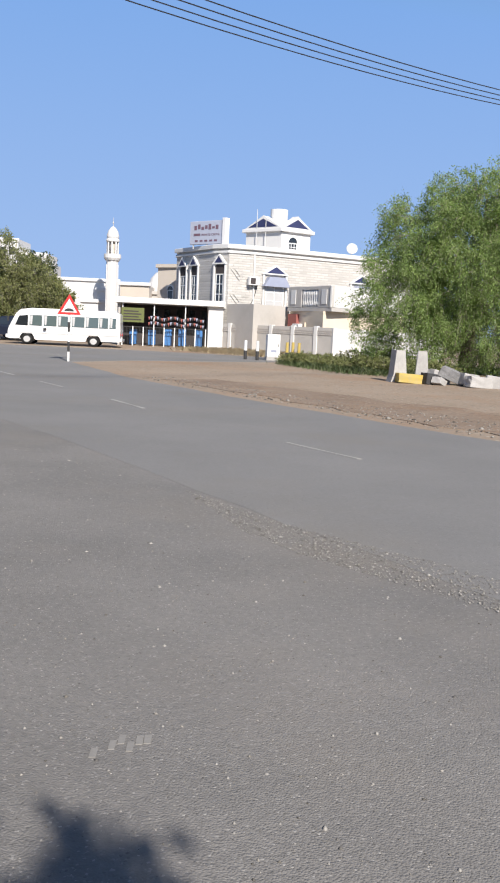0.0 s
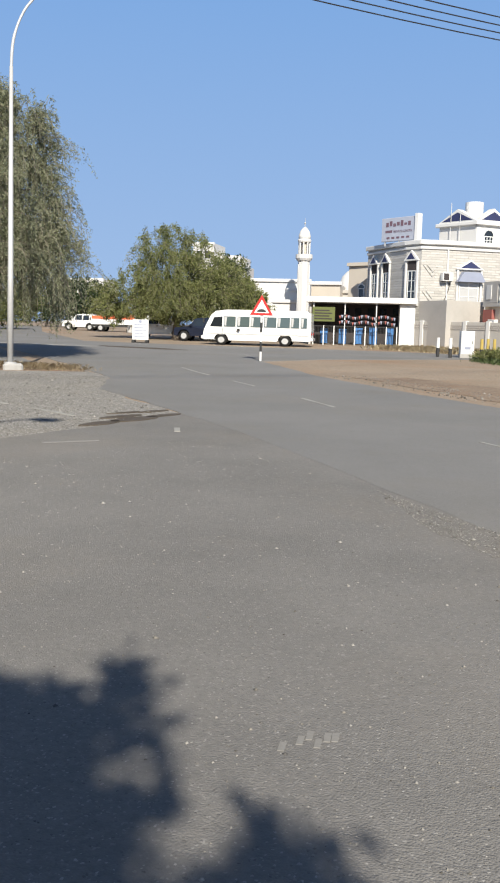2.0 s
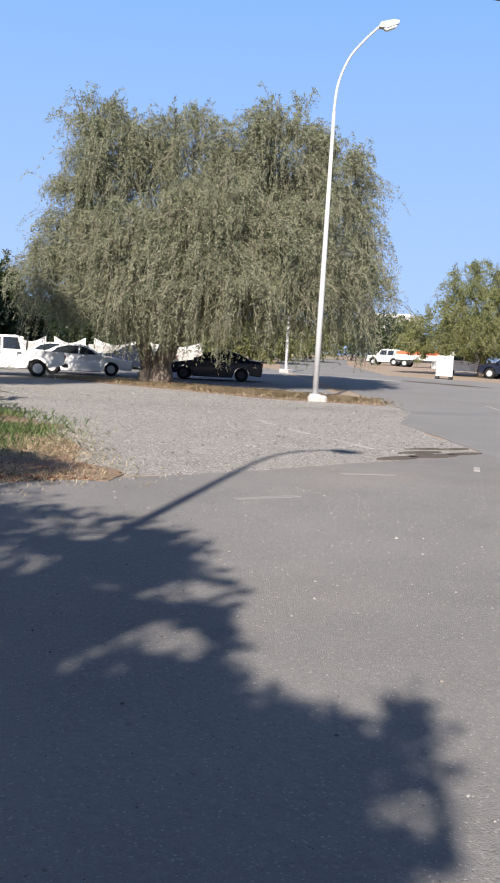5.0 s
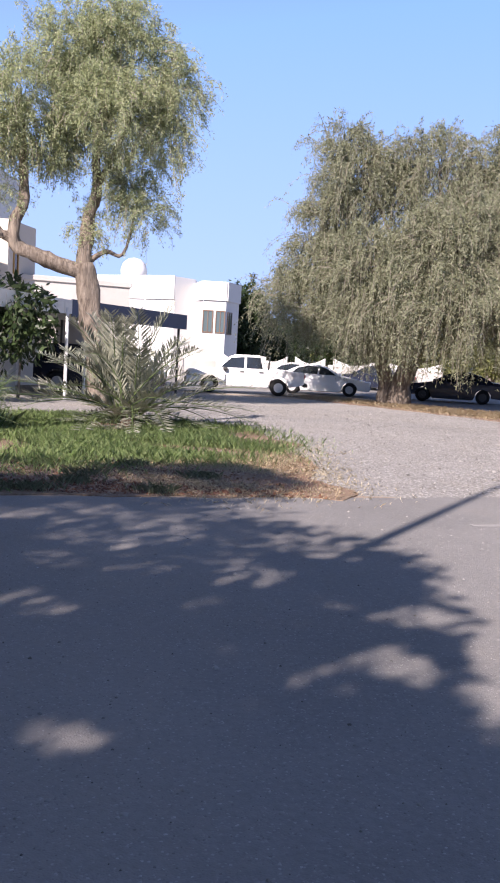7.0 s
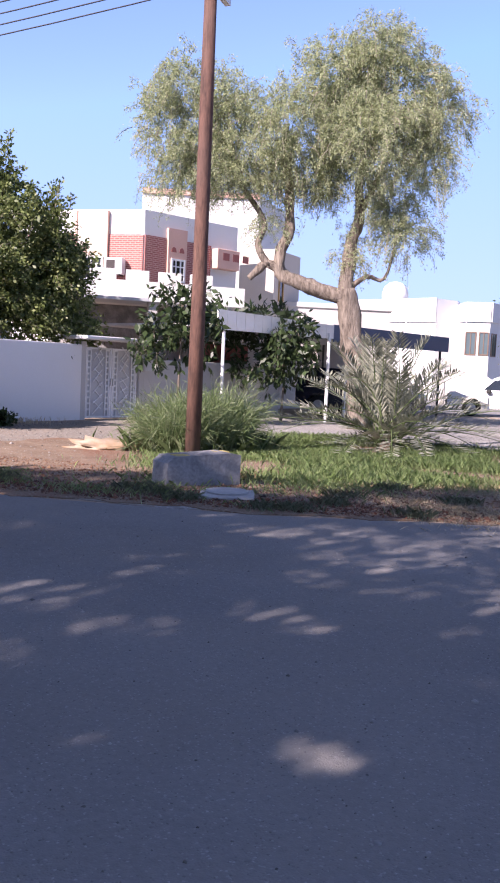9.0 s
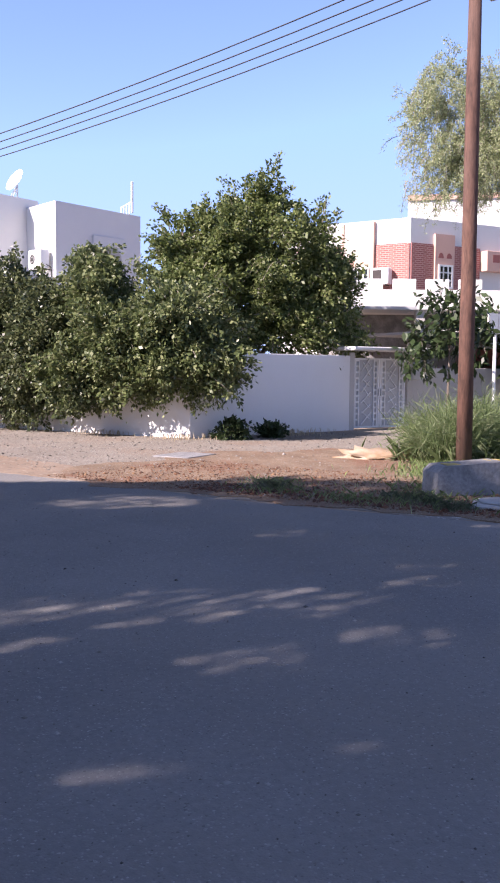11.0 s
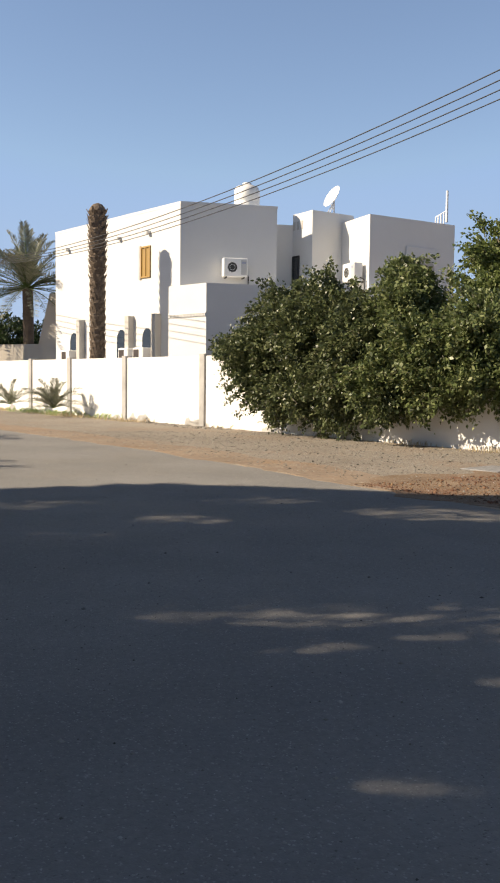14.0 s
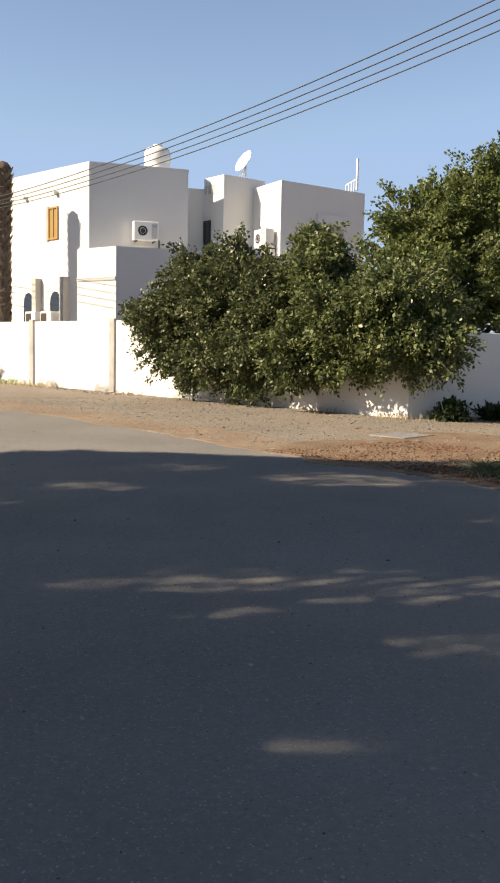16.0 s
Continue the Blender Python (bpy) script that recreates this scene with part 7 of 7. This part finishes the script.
# ---- hedges, shrubs, palms and grass ----
def hedge_blobs(spec):
    out = []
    for az, d, z, rx, rz in spec:
        p = pol(az, d)
        out.append((p.x + 24.5, p.y - 0.4, z, rx, rx, rz))
    return out


H1B = hedge_blobs([(-97.8, 27.0, 2.3, 0.7, 0.95), (-96.5, 26.3, 3.4, 0.68, 0.72), (-94.1, 25.2, 2.85, 1.0, 1.2), (-95.8, 25.9, 1.3, 0.8, 0.6), (-91.6, 23.8, 2.28, 0.89, 1.1), (-92.0, 24.2, 2.95, 0.62, 0.55), (-89.7, 23.0, 1.4, 0.72, 0.55), (-92.9, 24.4, 1.25, 0.76, 0.5), (-100.2, 28.8, 2.63, 0.25, 0.12), (-99.0, 27.9, 2.55, 0.3, 0.25), (-93.6, 24.9, 4.0, 0.16, 0.4), (-98.1, 27.2, 1.5, 0.55, 0.6), (-94.4, 24.9, 1.2, 0.8, 0.5), (-90.8, 23.4, 2.4, 0.9, 0.8)])
plant("garden_hedge", -24.5, 0.4, "dense dark green hedge spilling over the white wall", "hedge", branches(H1B, (0, 0, 0.3), 0.06, 4), H1B, 2900, 0.6, 0.5, 46, 0.115, 0.07, LEAF_BUSH, 61, up=0.35, spread=0.07, inner=0.3, floor=0.15, tuft=6)
H2B = hedge_blobs([(-88.6, 22.8, 3.3, 0.75, 0.75), (-87.1, 22.0, 2.5, 0.95, 0.9), (-85.0, 21.3, 1.9, 0.7, 0.55), (-82.0, 21.0, 1.9, 0.55, 0.42), (-89.6, 23.0, 4.2, 0.22, 0.35), (-84.0, 21.2, 2.6, 0.78, 0.7), (-89.4, 22.7, 1.7, 0.75, 0.6), (-87.1, 22.0, 1.7, 0.61, 0.45), (-81.0, 21.4, 1.75, 0.3, 0.3), (-83.4, 21.0, 1.9, 0.6, 0.45)])
plant("garden_hedge", -24.5, 0.4, "bright green shrub leaning over the white wall", "hedge", branches(H2B, (1.0, 1.0, 0.3), 0.06, 6), H2B, 2500, 0.6, 0.5, 46, 0.115, 0.07, LEAF_CITRUS, 62, up=0.45, spread=0.07, inner=0.3, floor=0.7, tuft=6)
H3B = hedge_blobs([(-83.3, 25.4, 4.05, 0.9, 1.0), (-81.6, 25.6, 4.95, 0.95, 0.9), (-78.6, 25.6, 5.2, 1.0, 0.8), (-78.0, 25.8, 6.4, 0.4, 0.42), (-79.4, 25.8, 6.1, 0.3, 0.3), (-76.4, 26.0, 4.8, 0.9, 1.0), (-75.5, 26.0, 3.68, 0.9, 1.0), (-73.7, 26.0, 2.74, 0.42, 0.42), (-79.7, 25.0, 3.58, 1.35, 1.2), (-83.6, 25.6, 5.35, 0.35, 0.4), (-77.2, 25.4, 2.7, 0.9, 0.5), (-74.6, 26.2, 4.5, 0.5, 0.6), (-81.6, 25.0, 3.3, 1.0, 1.0)])
plant("garden_tree", -24.5, 0.4, "leafy citrus-like tree above the garden wall", "tree", branches(H3B, (-0.6, 3.2, 0.3), 0.1, 8), H3B, 2500, 0.85, 0.4, 44, 0.12, 0.07, LEAF_SUNNY, 63, up=0.55, spread=0.07, inner=0.35, tuft=9)


def small_shrub(x, y, r, h, seed, leaves=LEAF_DARK, label="low dark green shrub at the foot of the wall", n=160, ll=0.12, lw=0.07):
    plant("low_shrub", x, y, label, "shrub", [([(0, 0, -0.05), (0.05, 0, h * 0.4), (0, 0.05, h * 0.7)], 0.03, 0.01)], [(0, 0, h * 0.5, r, r, h * 0.5)], n, 0.3, 0.4, 22, ll, lw, leaves, seed, up=0.6, spread=0.04, inner=0.3, floor=0.02, group="low shrubs", twig=TWIG, limb_sides=6)


for x, y, r, h, s_ in ((-20.9, 3.5, 0.5, 0.6, 71), (-21.5, 4.6, 0.3, 0.35, 72)):
    small_shrub(x, y, r * 0.6, h * 0.6, s_, n=70, ll=0.1, lw=0.06)
for x, y, r, h, s_ in ((6.9, 40, 1.3, 0.9, 77), (5.3, 42, 1.5, 0.9, 78), (4.0, 44, 1.3, 0.7, 79), (6.2, 44.5, 1.6, 1.5, 80), (8.0, 38.8, 1.0, 0.8, 81), (2.8, 46, 1.2, 0.6, 82)):
    small_shrub(x, y, r, h * 0.65, s_, LEAF_MID, "low green scrub beside the thorn tree", 200, 0.15, 0.04)

# clumps of tall reed grass
for k, (x, y, r, h) in enumerate([(-15.0, 7.2, 0.55, 1.2), (-16.0, 7.6, 0.55, 1.3), (-15.3, 6.8, 0.5, 1.1), (-14.8, 6.3, 0.5, 1.0), (-16.1, 6.9, 0.55, 1.15), (-16.6, 7.9, 0.45, 1.1)]):
    plant("reed_clump", x, y, "tall pale green reed grass with drooping tips", "reeds", [([(0, 0, -0.05), (0.03, 0, h * 0.3), (0.05, 0.02, h * 0.6)], 0.012, 0.004)], [(0, 0, 0.05, r, r, 0.05)], 300, h * 1.3, 0.55, 14, 0.34, 0.01, REED, 130 + k, up=2.2, spread=0.02, inner=0.0, group="reed clumps", twig=REED, limb_sides=5)

# large-leaved young trees behind the pole
for x, y, h, r, s_ in ((-22.6, 9.6, 4.1, 0.95, 83), (-24.6, 14.0, 3.2, 0.75, 84)):
    bl = [(0, 0, h * 0.78, r, r, h * 0.2), (-r * 0.4, -r * 0.5, h * 0.55, r * 0.8, r * 0.8, h * 0.15), (r * 0.2, r * 0.4, h * 0.62, r * 0.8, r * 0.8, h * 0.16)]
    plant("young_tree", x, y, "slim young tree with large drooping dark leaves", "tree", [([(0, 0, -0.05), (0.08, 0, h * 0.4), (0, 0.05, h * 0.8)], 0.05, 0.02)] + branches(bl, (0.05, 0, h * 0.5), 0.02, 3), bl, 130, 0.45, 1.1, 9, 0.27, 0.12, LEAF_DARK, s_, up=0.0, spread=0.08, inner=0.3, group="young trees", limb_sides=6)
bl = [(0, 0, 2.9, 1.2, 1.0, 0.6), (0.6, 1.6, 3.0, 1.1, 1.1, 0.5), (0, 0.8, 2.1, 1.0, 1.0, 0.6)]
plant("garden_shrub", -26.6, 12.8, "dark shrubs inside the grey garden wall", "shrub", [([(0, 0, -0.05), (0, 0, 1.5), (0.2, 0, 2.8)], 0.06, 0.02)], bl, 90, 0.7, 0.6, 14, 0.32, 0.11, LEAF_DARK, 85, up=0.4, spread=0.08, inner=0.3)


# palms
def frond_arrays(base, az, rise, length, rng, n=46, ll=0.42, droop=0.6, width=0.03):
    """One feather leaf: a bending midrib with leaflets on both sides."""
    d = np.array([math.sin(az), math.cos(az), 0.0])
    up = np.array([0, 0, 1.0])
    t = np.linspace(0, 1, n)
    P = np.array(base) + length * (t[:, None] * (d * math.cos(rise) + up * math.sin(rise)) - droop * (t ** 2)[:, None] * up * 0.7 + 0.1 * (t ** 2)[:, None] * d)
    T = np.gradient(P, axis=0)
    T /= np.linalg.norm(T, axis=1)[:, None]
    sd = np.cross(T, up)
    sd /= np.linalg.norm(sd, axis=1)[:, None]
    nn = np.cross(sd, T)
    V = []
    for s in (-1, 1):
        k = slice(int(n * 0.12), n)
        lp = P[k]
        m = len(lp)
        prof = np.sin(np.linspace(0.35, 2.9, m)) ** 0.6
        ax = T[k] * 0.75 + s * sd[k] * 0.75 + nn[k] * rng.uniform(0.1, 0.45, (m, 1)) + rng.normal(0, 0.1, (m, 3))
        ax /= np.linalg.norm(ax, axis=1)[:, None]
        wv = np.cross(ax, nn[k])
        wv /= np.linalg.norm(wv, axis=1)[:, None]
        l_ = ax * (ll * prof * rng.uniform(0.8, 1.15, m))[:, None]
        V.append(np.stack([lp - wv * width * 0.3, lp + l_ * 0.5 - wv * width * 0.5, lp + l_, lp + l_ * 0.45 + wv * width * 0.5], 1).reshape(-1, 3))
    return np.concatenate(V), P


def palm_fronds(root, fronds, rng, n=46, ll=0.42, width=0.03, rib=0.02):
    for base, az, rise, length, droop in fronds:
        V, P = frond_arrays(base, az, rise, length, rng, n, ll, droop, width)
        fr = part("frond_rib", tube([tuple(p) for p in P[::5]] + [tuple(P[-1])], [rib * (1 - 0.85 * k / (len(P[::5]))) for k in range(len(P[::5]) + 1)], 5), REED, root, "grey-green palm frond")
        raw_mesh("leaf_blade", V, np.arange(len(V)).reshape(-1, 4), LEAF_PALM, fr)


rng = np.random.default_rng(3)
pb = thing("palm_bush", -15.3, 11.3, 0, "young date palm bush with arching grey-green fronds", "palm")
part("stump", lathe([(0.2, 0), (0.16, 0.18), (0.08, 0.28)], 10), PALM_BARK, pb)
palm_fronds(pb, [((rng.uniform(-0.3, 0.3), rng.uniform(-0.3, 0.3), rng.uniform(0.1, 0.35)), 2.399 * k + rng.uniform(-0.3, 0.3), radians(rng.uniform(32, 84) if k % 5 > 1 else rng.uniform(8, 34)), rng.uniform(2.2, 3.1), rng.uniform(0.25, 0.85)) for k in range(64)], rng, 46, 0.44, 0.034, 0.018)
# headless palm trunk
pp = pol(-108.3, 37.75)
ps = thing("headless_palm", pp.x, pp.y, 0, "bare headless date palm trunk, dark and scaly at the top", "palm trunk")
prof = []
for k in range(64):
    z = k * 8.35 / 63
    prof.append((0.27 + 0.04 * (k % 2) + (0.07 * max(0, (z - 5.5) / 3.1)) + 0.02 * math.sin(k * 1.7), z))
prof += [(0.3, 8.5), (0.2, 8.62), (0.06, 8.68)]
part("trunk", lathe(prof, 14), PALM_BARK, ps)
V, Q = [], []
for k in range(420):
    z = 0.6 + 7.7 * k / 420
    a = k * 2.399
    r = 0.29 + 0.07 * max(0, (z - 5.5) / 3.1)
    c, s_ = math.cos(a), math.sin(a)
    l_ = 0.06 + 0.05 * (z > 5.5)
    o = len(V)
    V += [(r * c - 0.09 * s_, r * s_ + 0.09 * c, z), (r * c + 0.09 * s_, r * s_ - 0.09 * c, z), ((r + l_) * c + 0.04 * s_, (r + l_) * s_ - 0.04 * c, z + 0.2), ((r + l_) * c - 0.04 * s_, (r + l_) * s_ + 0.04 * c, z + 0.2)]
    Q.append((o, o + 1, o + 2, o + 3))
raw_mesh("leaf_stub_mass", V, Q, PALM_BARK, ps)["kind"] = "stuff"
# live date palm at the edge
for az, d, h, n_, ln in ((-112.4, 50, 6.3, 64, 4.2), (-117.5, 50, 6.5, 26, 3.2), (-113.6, 41.2, 0.4, 18, 1.6), (-111.0, 37.6, 0.35, 26, 1.7)):
    q = pol(az, d)
    dp = thing("date_palm", q.x, q.y, 0, "date palm with a full crown of arching fronds" if h > 3 else "small young date palm by the wall", "palm", "date palms")
    if h > 0.5:
        part("trunk", tube([(0, 0, -0.1), (0.1, 0, h * 0.5), (0.25, 0, h)], [0.36, 0.28, 0.3], 12, rough=0.2), PALM_BARK, dp)
    palm_fronds(dp, [((0.25 if h > 0.5 else 0, 0, h), 2 * math.pi * k / n_ * 2.6 + rng.uniform(-0.2, 0.2), radians(rng.uniform(-12 if h > 3 else 15, 88)), ln * rng.uniform(0.8, 1.1), rng.uniform(0.35, 0.7)) for k in range(n_)], rng, 54, 0.55 * min(1, ln / 3), 0.055 if ln > 2 else 0.026, 0.03 if ln > 2 else 0.012)


# grass
def grass(name, poly, n, h, m, label, seed, width=0.012, clump=0.0, lean=0.35, rim=0.3, bare=0.0):
    rng = np.random.default_rng(seed)
    P = np.array(poly)
    lo, hi = P.min(0), P.max(0)
    xy = rng.uniform(lo, hi, (n * 3, 2))
    if clump:
        c = rng.uniform(lo, hi, (max(3, int(n / 60)), 2))
        xy = c[rng.integers(0, len(c), n * 3)] + rng.normal(0, clump, (n * 3, 2))
    xy = xy[inside(poly, xy[:, 0], xy[:, 1])][:n]
    xy = xy + rng.normal(0, rim, xy.shape)
    if bare:
        f = np.sin(xy[:, 0] * 1.7 + 1.3 * np.sin(xy[:, 1] * 1.1)) + np.sin(xy[:, 1] * 2.3 + 1.7 * np.sin(xy[:, 0] * 0.9)) + rng.normal(0, 0.5, len(xy))
        xy = xy[f > bare]
    k = len(xy)
    z = 0.011 * (np.clip(xy[:, 1], 30, 110) - 30) + 0.015
    B = np.column_stack([xy, z])
    a = rng.uniform(0, 2 * np.pi, k)
    H = h * rng.uniform(0.4, 1.2, k)
    d = np.column_stack([np.cos(a), np.sin(a), 0 * a])
    s = np.column_stack([-np.sin(a), np.cos(a), 0 * a]) * width * 0.5
    up = np.array([0, 0, 1.0])
    le = lean * rng.uniform(0.2, 1.3, k)[:, None]
    M = B + (up * 0.6 + d * le * 0.35) * H[:, None]
    T = B + (up * 0.95 + d * le) * H[:, None]
    V = np.stack([B - s, B + s, M + s * 0.8, T, M - s * 0.8], 1).reshape(-1, 3)
    raw = raw_mesh(name, V, np.arange(len(V)).reshape(-1, 5), m)
    return tagged(raw, label, "grass", "", "stuff")


grass("green_grass", [(-11.6, 6.2), (-10.6, 9.4), (-12.4, 12.2), (-15.5, 13.6), (-18, 11.5), (-18.5, 8.5), (-15.5, 7.0), (-13, 5.6)], 85000, 0.15, GRASS, "fresh green grass round the pole and palm bush", 91, 0.0035, 0.0, 0.6, 0.6, -0.7)
grass("green_grass", [(-10.4, 5.6), (-9.6, 8.5), (-11.2, 11.5), (-13, 12), (-12.5, 7)], 9000, 0.09, GRASS, "short sparse green grass", 92, 0.006, 0.35, 1.0, 0.5, -0.3)
grass("verge_grass", [(-6.9, 8.1), (-7.9, 6.6), (-9.4, 6.9), (-11, 9.5), (-13.5, 12.8), (-11.8, 12.4)], 15000, 0.04, STRAW, "dry straw-coloured grass on the verge", 93, 0.005, 0.5, 1.8, 0.5, -0.6)
grass("verge_weeds", [(-8.4, 5.5), (-9.9, 3.8), (-12.5, 1.4), (-13.2, 2.4), (-11.4, 4.6), (-9.6, 6.2)], 2200, 0.07, GRASS, "low weeds in patches on the dark verge", 193, 0.006, 0.22, 1.2, 0.15, 0.2)
grass("verge_grass", [(-9.9, 3.7), (-11.5, 2.6), (-12.5, 4.2), (-11.6, 5.6), (-10.2, 4.9)], 400, 0.1, GRASS, "weedy grass by the kerb block", 94, 0.008, 0.25, 1.2)
for k, (x, y, r) in enumerate([(-8.95, 4.95, 0.3), (-8.8, 5.25, 0.25), (-9.65, 6.5, 0.35), (-9.05, 5.95, 0.25), (-8.8, 7.7, 0.35), (-10.3, 4.15, 0.4), (-9.8, 4.3, 0.25), (-10.8, 4.05, 0.35), (-8.1, 6.4, 0.25), (-12.0, 2.6, 0.4), (-10.2, 7.6, 0.4)]):
    ring = [(x + 0.7 * r * math.cos(t), y + 0.7 * r * math.sin(t)) for t in np.linspace(0, 2 * math.pi, 9)[:-1]]
    grass("weed_tuft", ring, 170, 0.1, DULL_GRASS, "grey-green weed tuft on the verge", 300 + k, 0.006, 0.0, 1.1, 0.1)
grass("tall_reeds", [(-14.3, 6.3), (-14.7, 7.3), (-15.7, 8.1), (-16.9, 8.2), (-16.3, 6.6), (-15.2, 5.9)], 2600, 0.4, REED, "tall pale green reed grass behind the pole", 95, 0.008, 0.3, 0.8)
grass("dry_grass", [(-11.3, 27.7), (-13, 30.4), (-25.5, 31.2), (-29, 29.7), (-26, 28.8), (-15, 26.4)], 9000, 0.13, DRY_GRASS, "dry straw under the weeping tree", 96, 0.01, 0.6, 1.1)
grass("dry_grass", [(-4.5, 58.5), (3.5, 52.5), (5, 56.5), (-1, 64), (-4.5, 63)], 6000, 0.26, STRAW, "dry yellow grass before the school wall", 97, 0.03, 0.8, 1.3)
grass("green_scrub", [(1.6, 44.5), (4.2, 38.6), (8.2, 36.2), (9.5, 40), (5.5, 50), (2.5, 50)], 11000, 0.26, REED, "green scrub grass by the thorn tree", 98, 0.022, 0.6, 0.8)
grass("wall_weeds", [(-21.3, 2.3), (-27.2, -3.5), (-27.6, -3.9), (-21.0, 2.0), (-20.7, 3.2), (-23.6, 7.6), (-23.9, 7.5)], 2200, 0.14, DRY_GRASS, "dry weeds along the foot of the wall", 99, 0.012, 0.25)
grass("wall_weeds", [(-33.5, -10.2), (-50.5, -27.5), (-49.6, -28.4), (-33.1, -10.7)], 4500, 0.22, GRASS, "weeds along the lit wall", 100, 0.02, 0.5, 0.6, 0.12)
grass("wall_weeds", [(-27.8, -4.4), (-50.5, -27.5), (-49.4, -28.6), (-27.4, -5.0)], 6000, 0.14, DRY_GRASS, "dry straw along the foot of the lit wall", 200, 0.016, 0.5, 0.9, 0.15)
grass("verge_tuft", [(6.1, 18.6), (6.6, 18.4), (6.9, 19.0), (6.3, 19.2)], 500, 0.3, DRY_GRASS, "dry grass tuft on the red earth", 101, 0.012)


# stones and litter, too many to count
def pebbles(name, poly, n, size, m, label, seed, off):
    rng = np.random.default_rng(seed)
    P = np.array(poly)
    xy = rng.uniform(P.min(0), P.max(0), (n * 4, 2))
    xy = xy[inside(poly, xy[:, 0], xy[:, 1])][:n]
    k = len(xy)
    z = 0.011 * (np.clip(xy[:, 1], 30, 110) - 30) + off
    oc = np.array([(1, 0, 0), (0, 1, 0), (-1, 0, 0), (0, -1, 0), (0, 0, 0.7), (0, 0, -0.5)])
    F = np.array([(0, 1, 4), (1, 2, 4), (2, 3, 4), (3, 0, 4), (1, 0, 5), (2, 1, 5), (3, 2, 5), (0, 3, 5)])
    s = size * rng.lognormal(0, 0.5, (k, 1, 1)) * rng.uniform(0.6, 1.2, (k, 6, 1))
    V = np.column_stack([xy, z])[:, None] + oc[None] * s
    raw = raw_mesh(name, V.reshape(-1, 3), (np.arange(k)[:, None, None] * 6 + F[None]).reshape(-1, 3), m)
    return tagged(raw, label, "stones", "", "stuff")


STONE = leaf("loose_stone", [(0.06, 0.056, 0.05), (0.2, 0.187, 0.165), (0.36, 0.34, 0.31)], 0.9, 0.0)
PALE_STONE = leaf("pale_gravel_stone", [(0.12, 0.114, 0.105), (0.24, 0.23, 0.212), (0.38, 0.365, 0.34)], 0.9, 0.0)
CHIP = leaf("pale_chip", [(0.1, 0.095, 0.09), (0.26, 0.25, 0.235), (0.34, 0.325, 0.3)], 0.9, 0.0)
LITTER = leaf("leaf_litter", [(0.05, 0.035, 0.025), (0.14, 0.06, 0.035), (0.26, 0.16, 0.09)], 0.9, 0.0)
RED_LITTER = leaf("red_litter", [(0.045, 0.028, 0.02), (0.12, 0.045, 0.026), (0.2, 0.085, 0.045)], 0.9, 0.0)
pebbles("gravel_stones", [(-4.6, 15.3), (-8, 20.6), (-9.6, 25.2), (-18, 27), (-24, 20), (-12, 12.4), (-6.6, 8.4), (-5.2, 13)], 40000, 0.009, PALE_STONE, "loose pale gravel stones", 111, 0.01)
pebbles("verge_stones", [(-6.9, 8.0), (-9.8, 3.6), (-18.4, -4.0), (-25, -10.5), (-27.5, -4.5), (-21, 2.3), (-23.4, 7.2), (-16, 6), (-12, 11)], 12000, 0.009, STONE, "loose stones on the verge", 112, 0.014)
pebbles("leaf_litter", [(-6.8, 8.0), (-9.7, 3.6), (-13.8, -0.5), (-16, 2), (-13, 5), (-10, 9)], 9000, 0.011, LITTER, "brown leaf litter on the verge", 113, 0.018)
pebbles("red_litter", [(-6.9, 8.0), (-8.4, 5.5), (-9.8, 3.7), (-12.2, 1.3), (-12.7, 1.9), (-10.3, 4.3), (-9.0, 6.4), (-7.6, 7.8)], 7000, 0.012, RED_LITTER, "dark red-brown leaf litter along the road's edge", 119, 0.016)
pebbles("road_grit", [(2.2, 4.5), (-3, 12.5), (-6, 8), (-9.3, 3.2), (-18, -5), (-14, -10), (-2, -2), (1, 1.0)], 13000, 0.0036, STONE, "grit on the asphalt", 114, 0.009)
pebbles("road_stones", [(4.4, 15.2), (0.3, 22.3), (-3.8, 30), (-2.5, 31), (2, 23), (8, 15)], 2500, 0.014, STONE, "loose stones along the main road's edge", 115, 0.014)
pebbles("wall_rubble", [(-28, -4.4), (-40, -15.8), (-40.6, -16.8), (-28, -6)], 2500, 0.022, STONE, "stones along the foot of the lit wall", 116, 0.012)
pebbles("loose_gravel", [(-0.6, 9.0), (0.26, 7.7), (0.77, 7.1), (1.37, 6.5), (1.85, 5.9), (2.6, 4.6), (2.1, 4.2), (1.59, 5.2), (1.05, 5.8), (0.5, 6.4), (0.0, 7.2)], 9000, 0.0042, PALE_STONE, "loose gravel between the two road surfaces", 117, 0.014)
pebbles("road_chips", [(3.0, 2.0), (2.2, 5.0), (-3, 12.0), (-6, 8), (-9.3, 3.2), (-14, -2), (-9, -5), (-2, -2), (1, 0.6)], 6500, 0.005, CHIP, "pale stone chips pressed into the asphalt", 118, 0.0075)
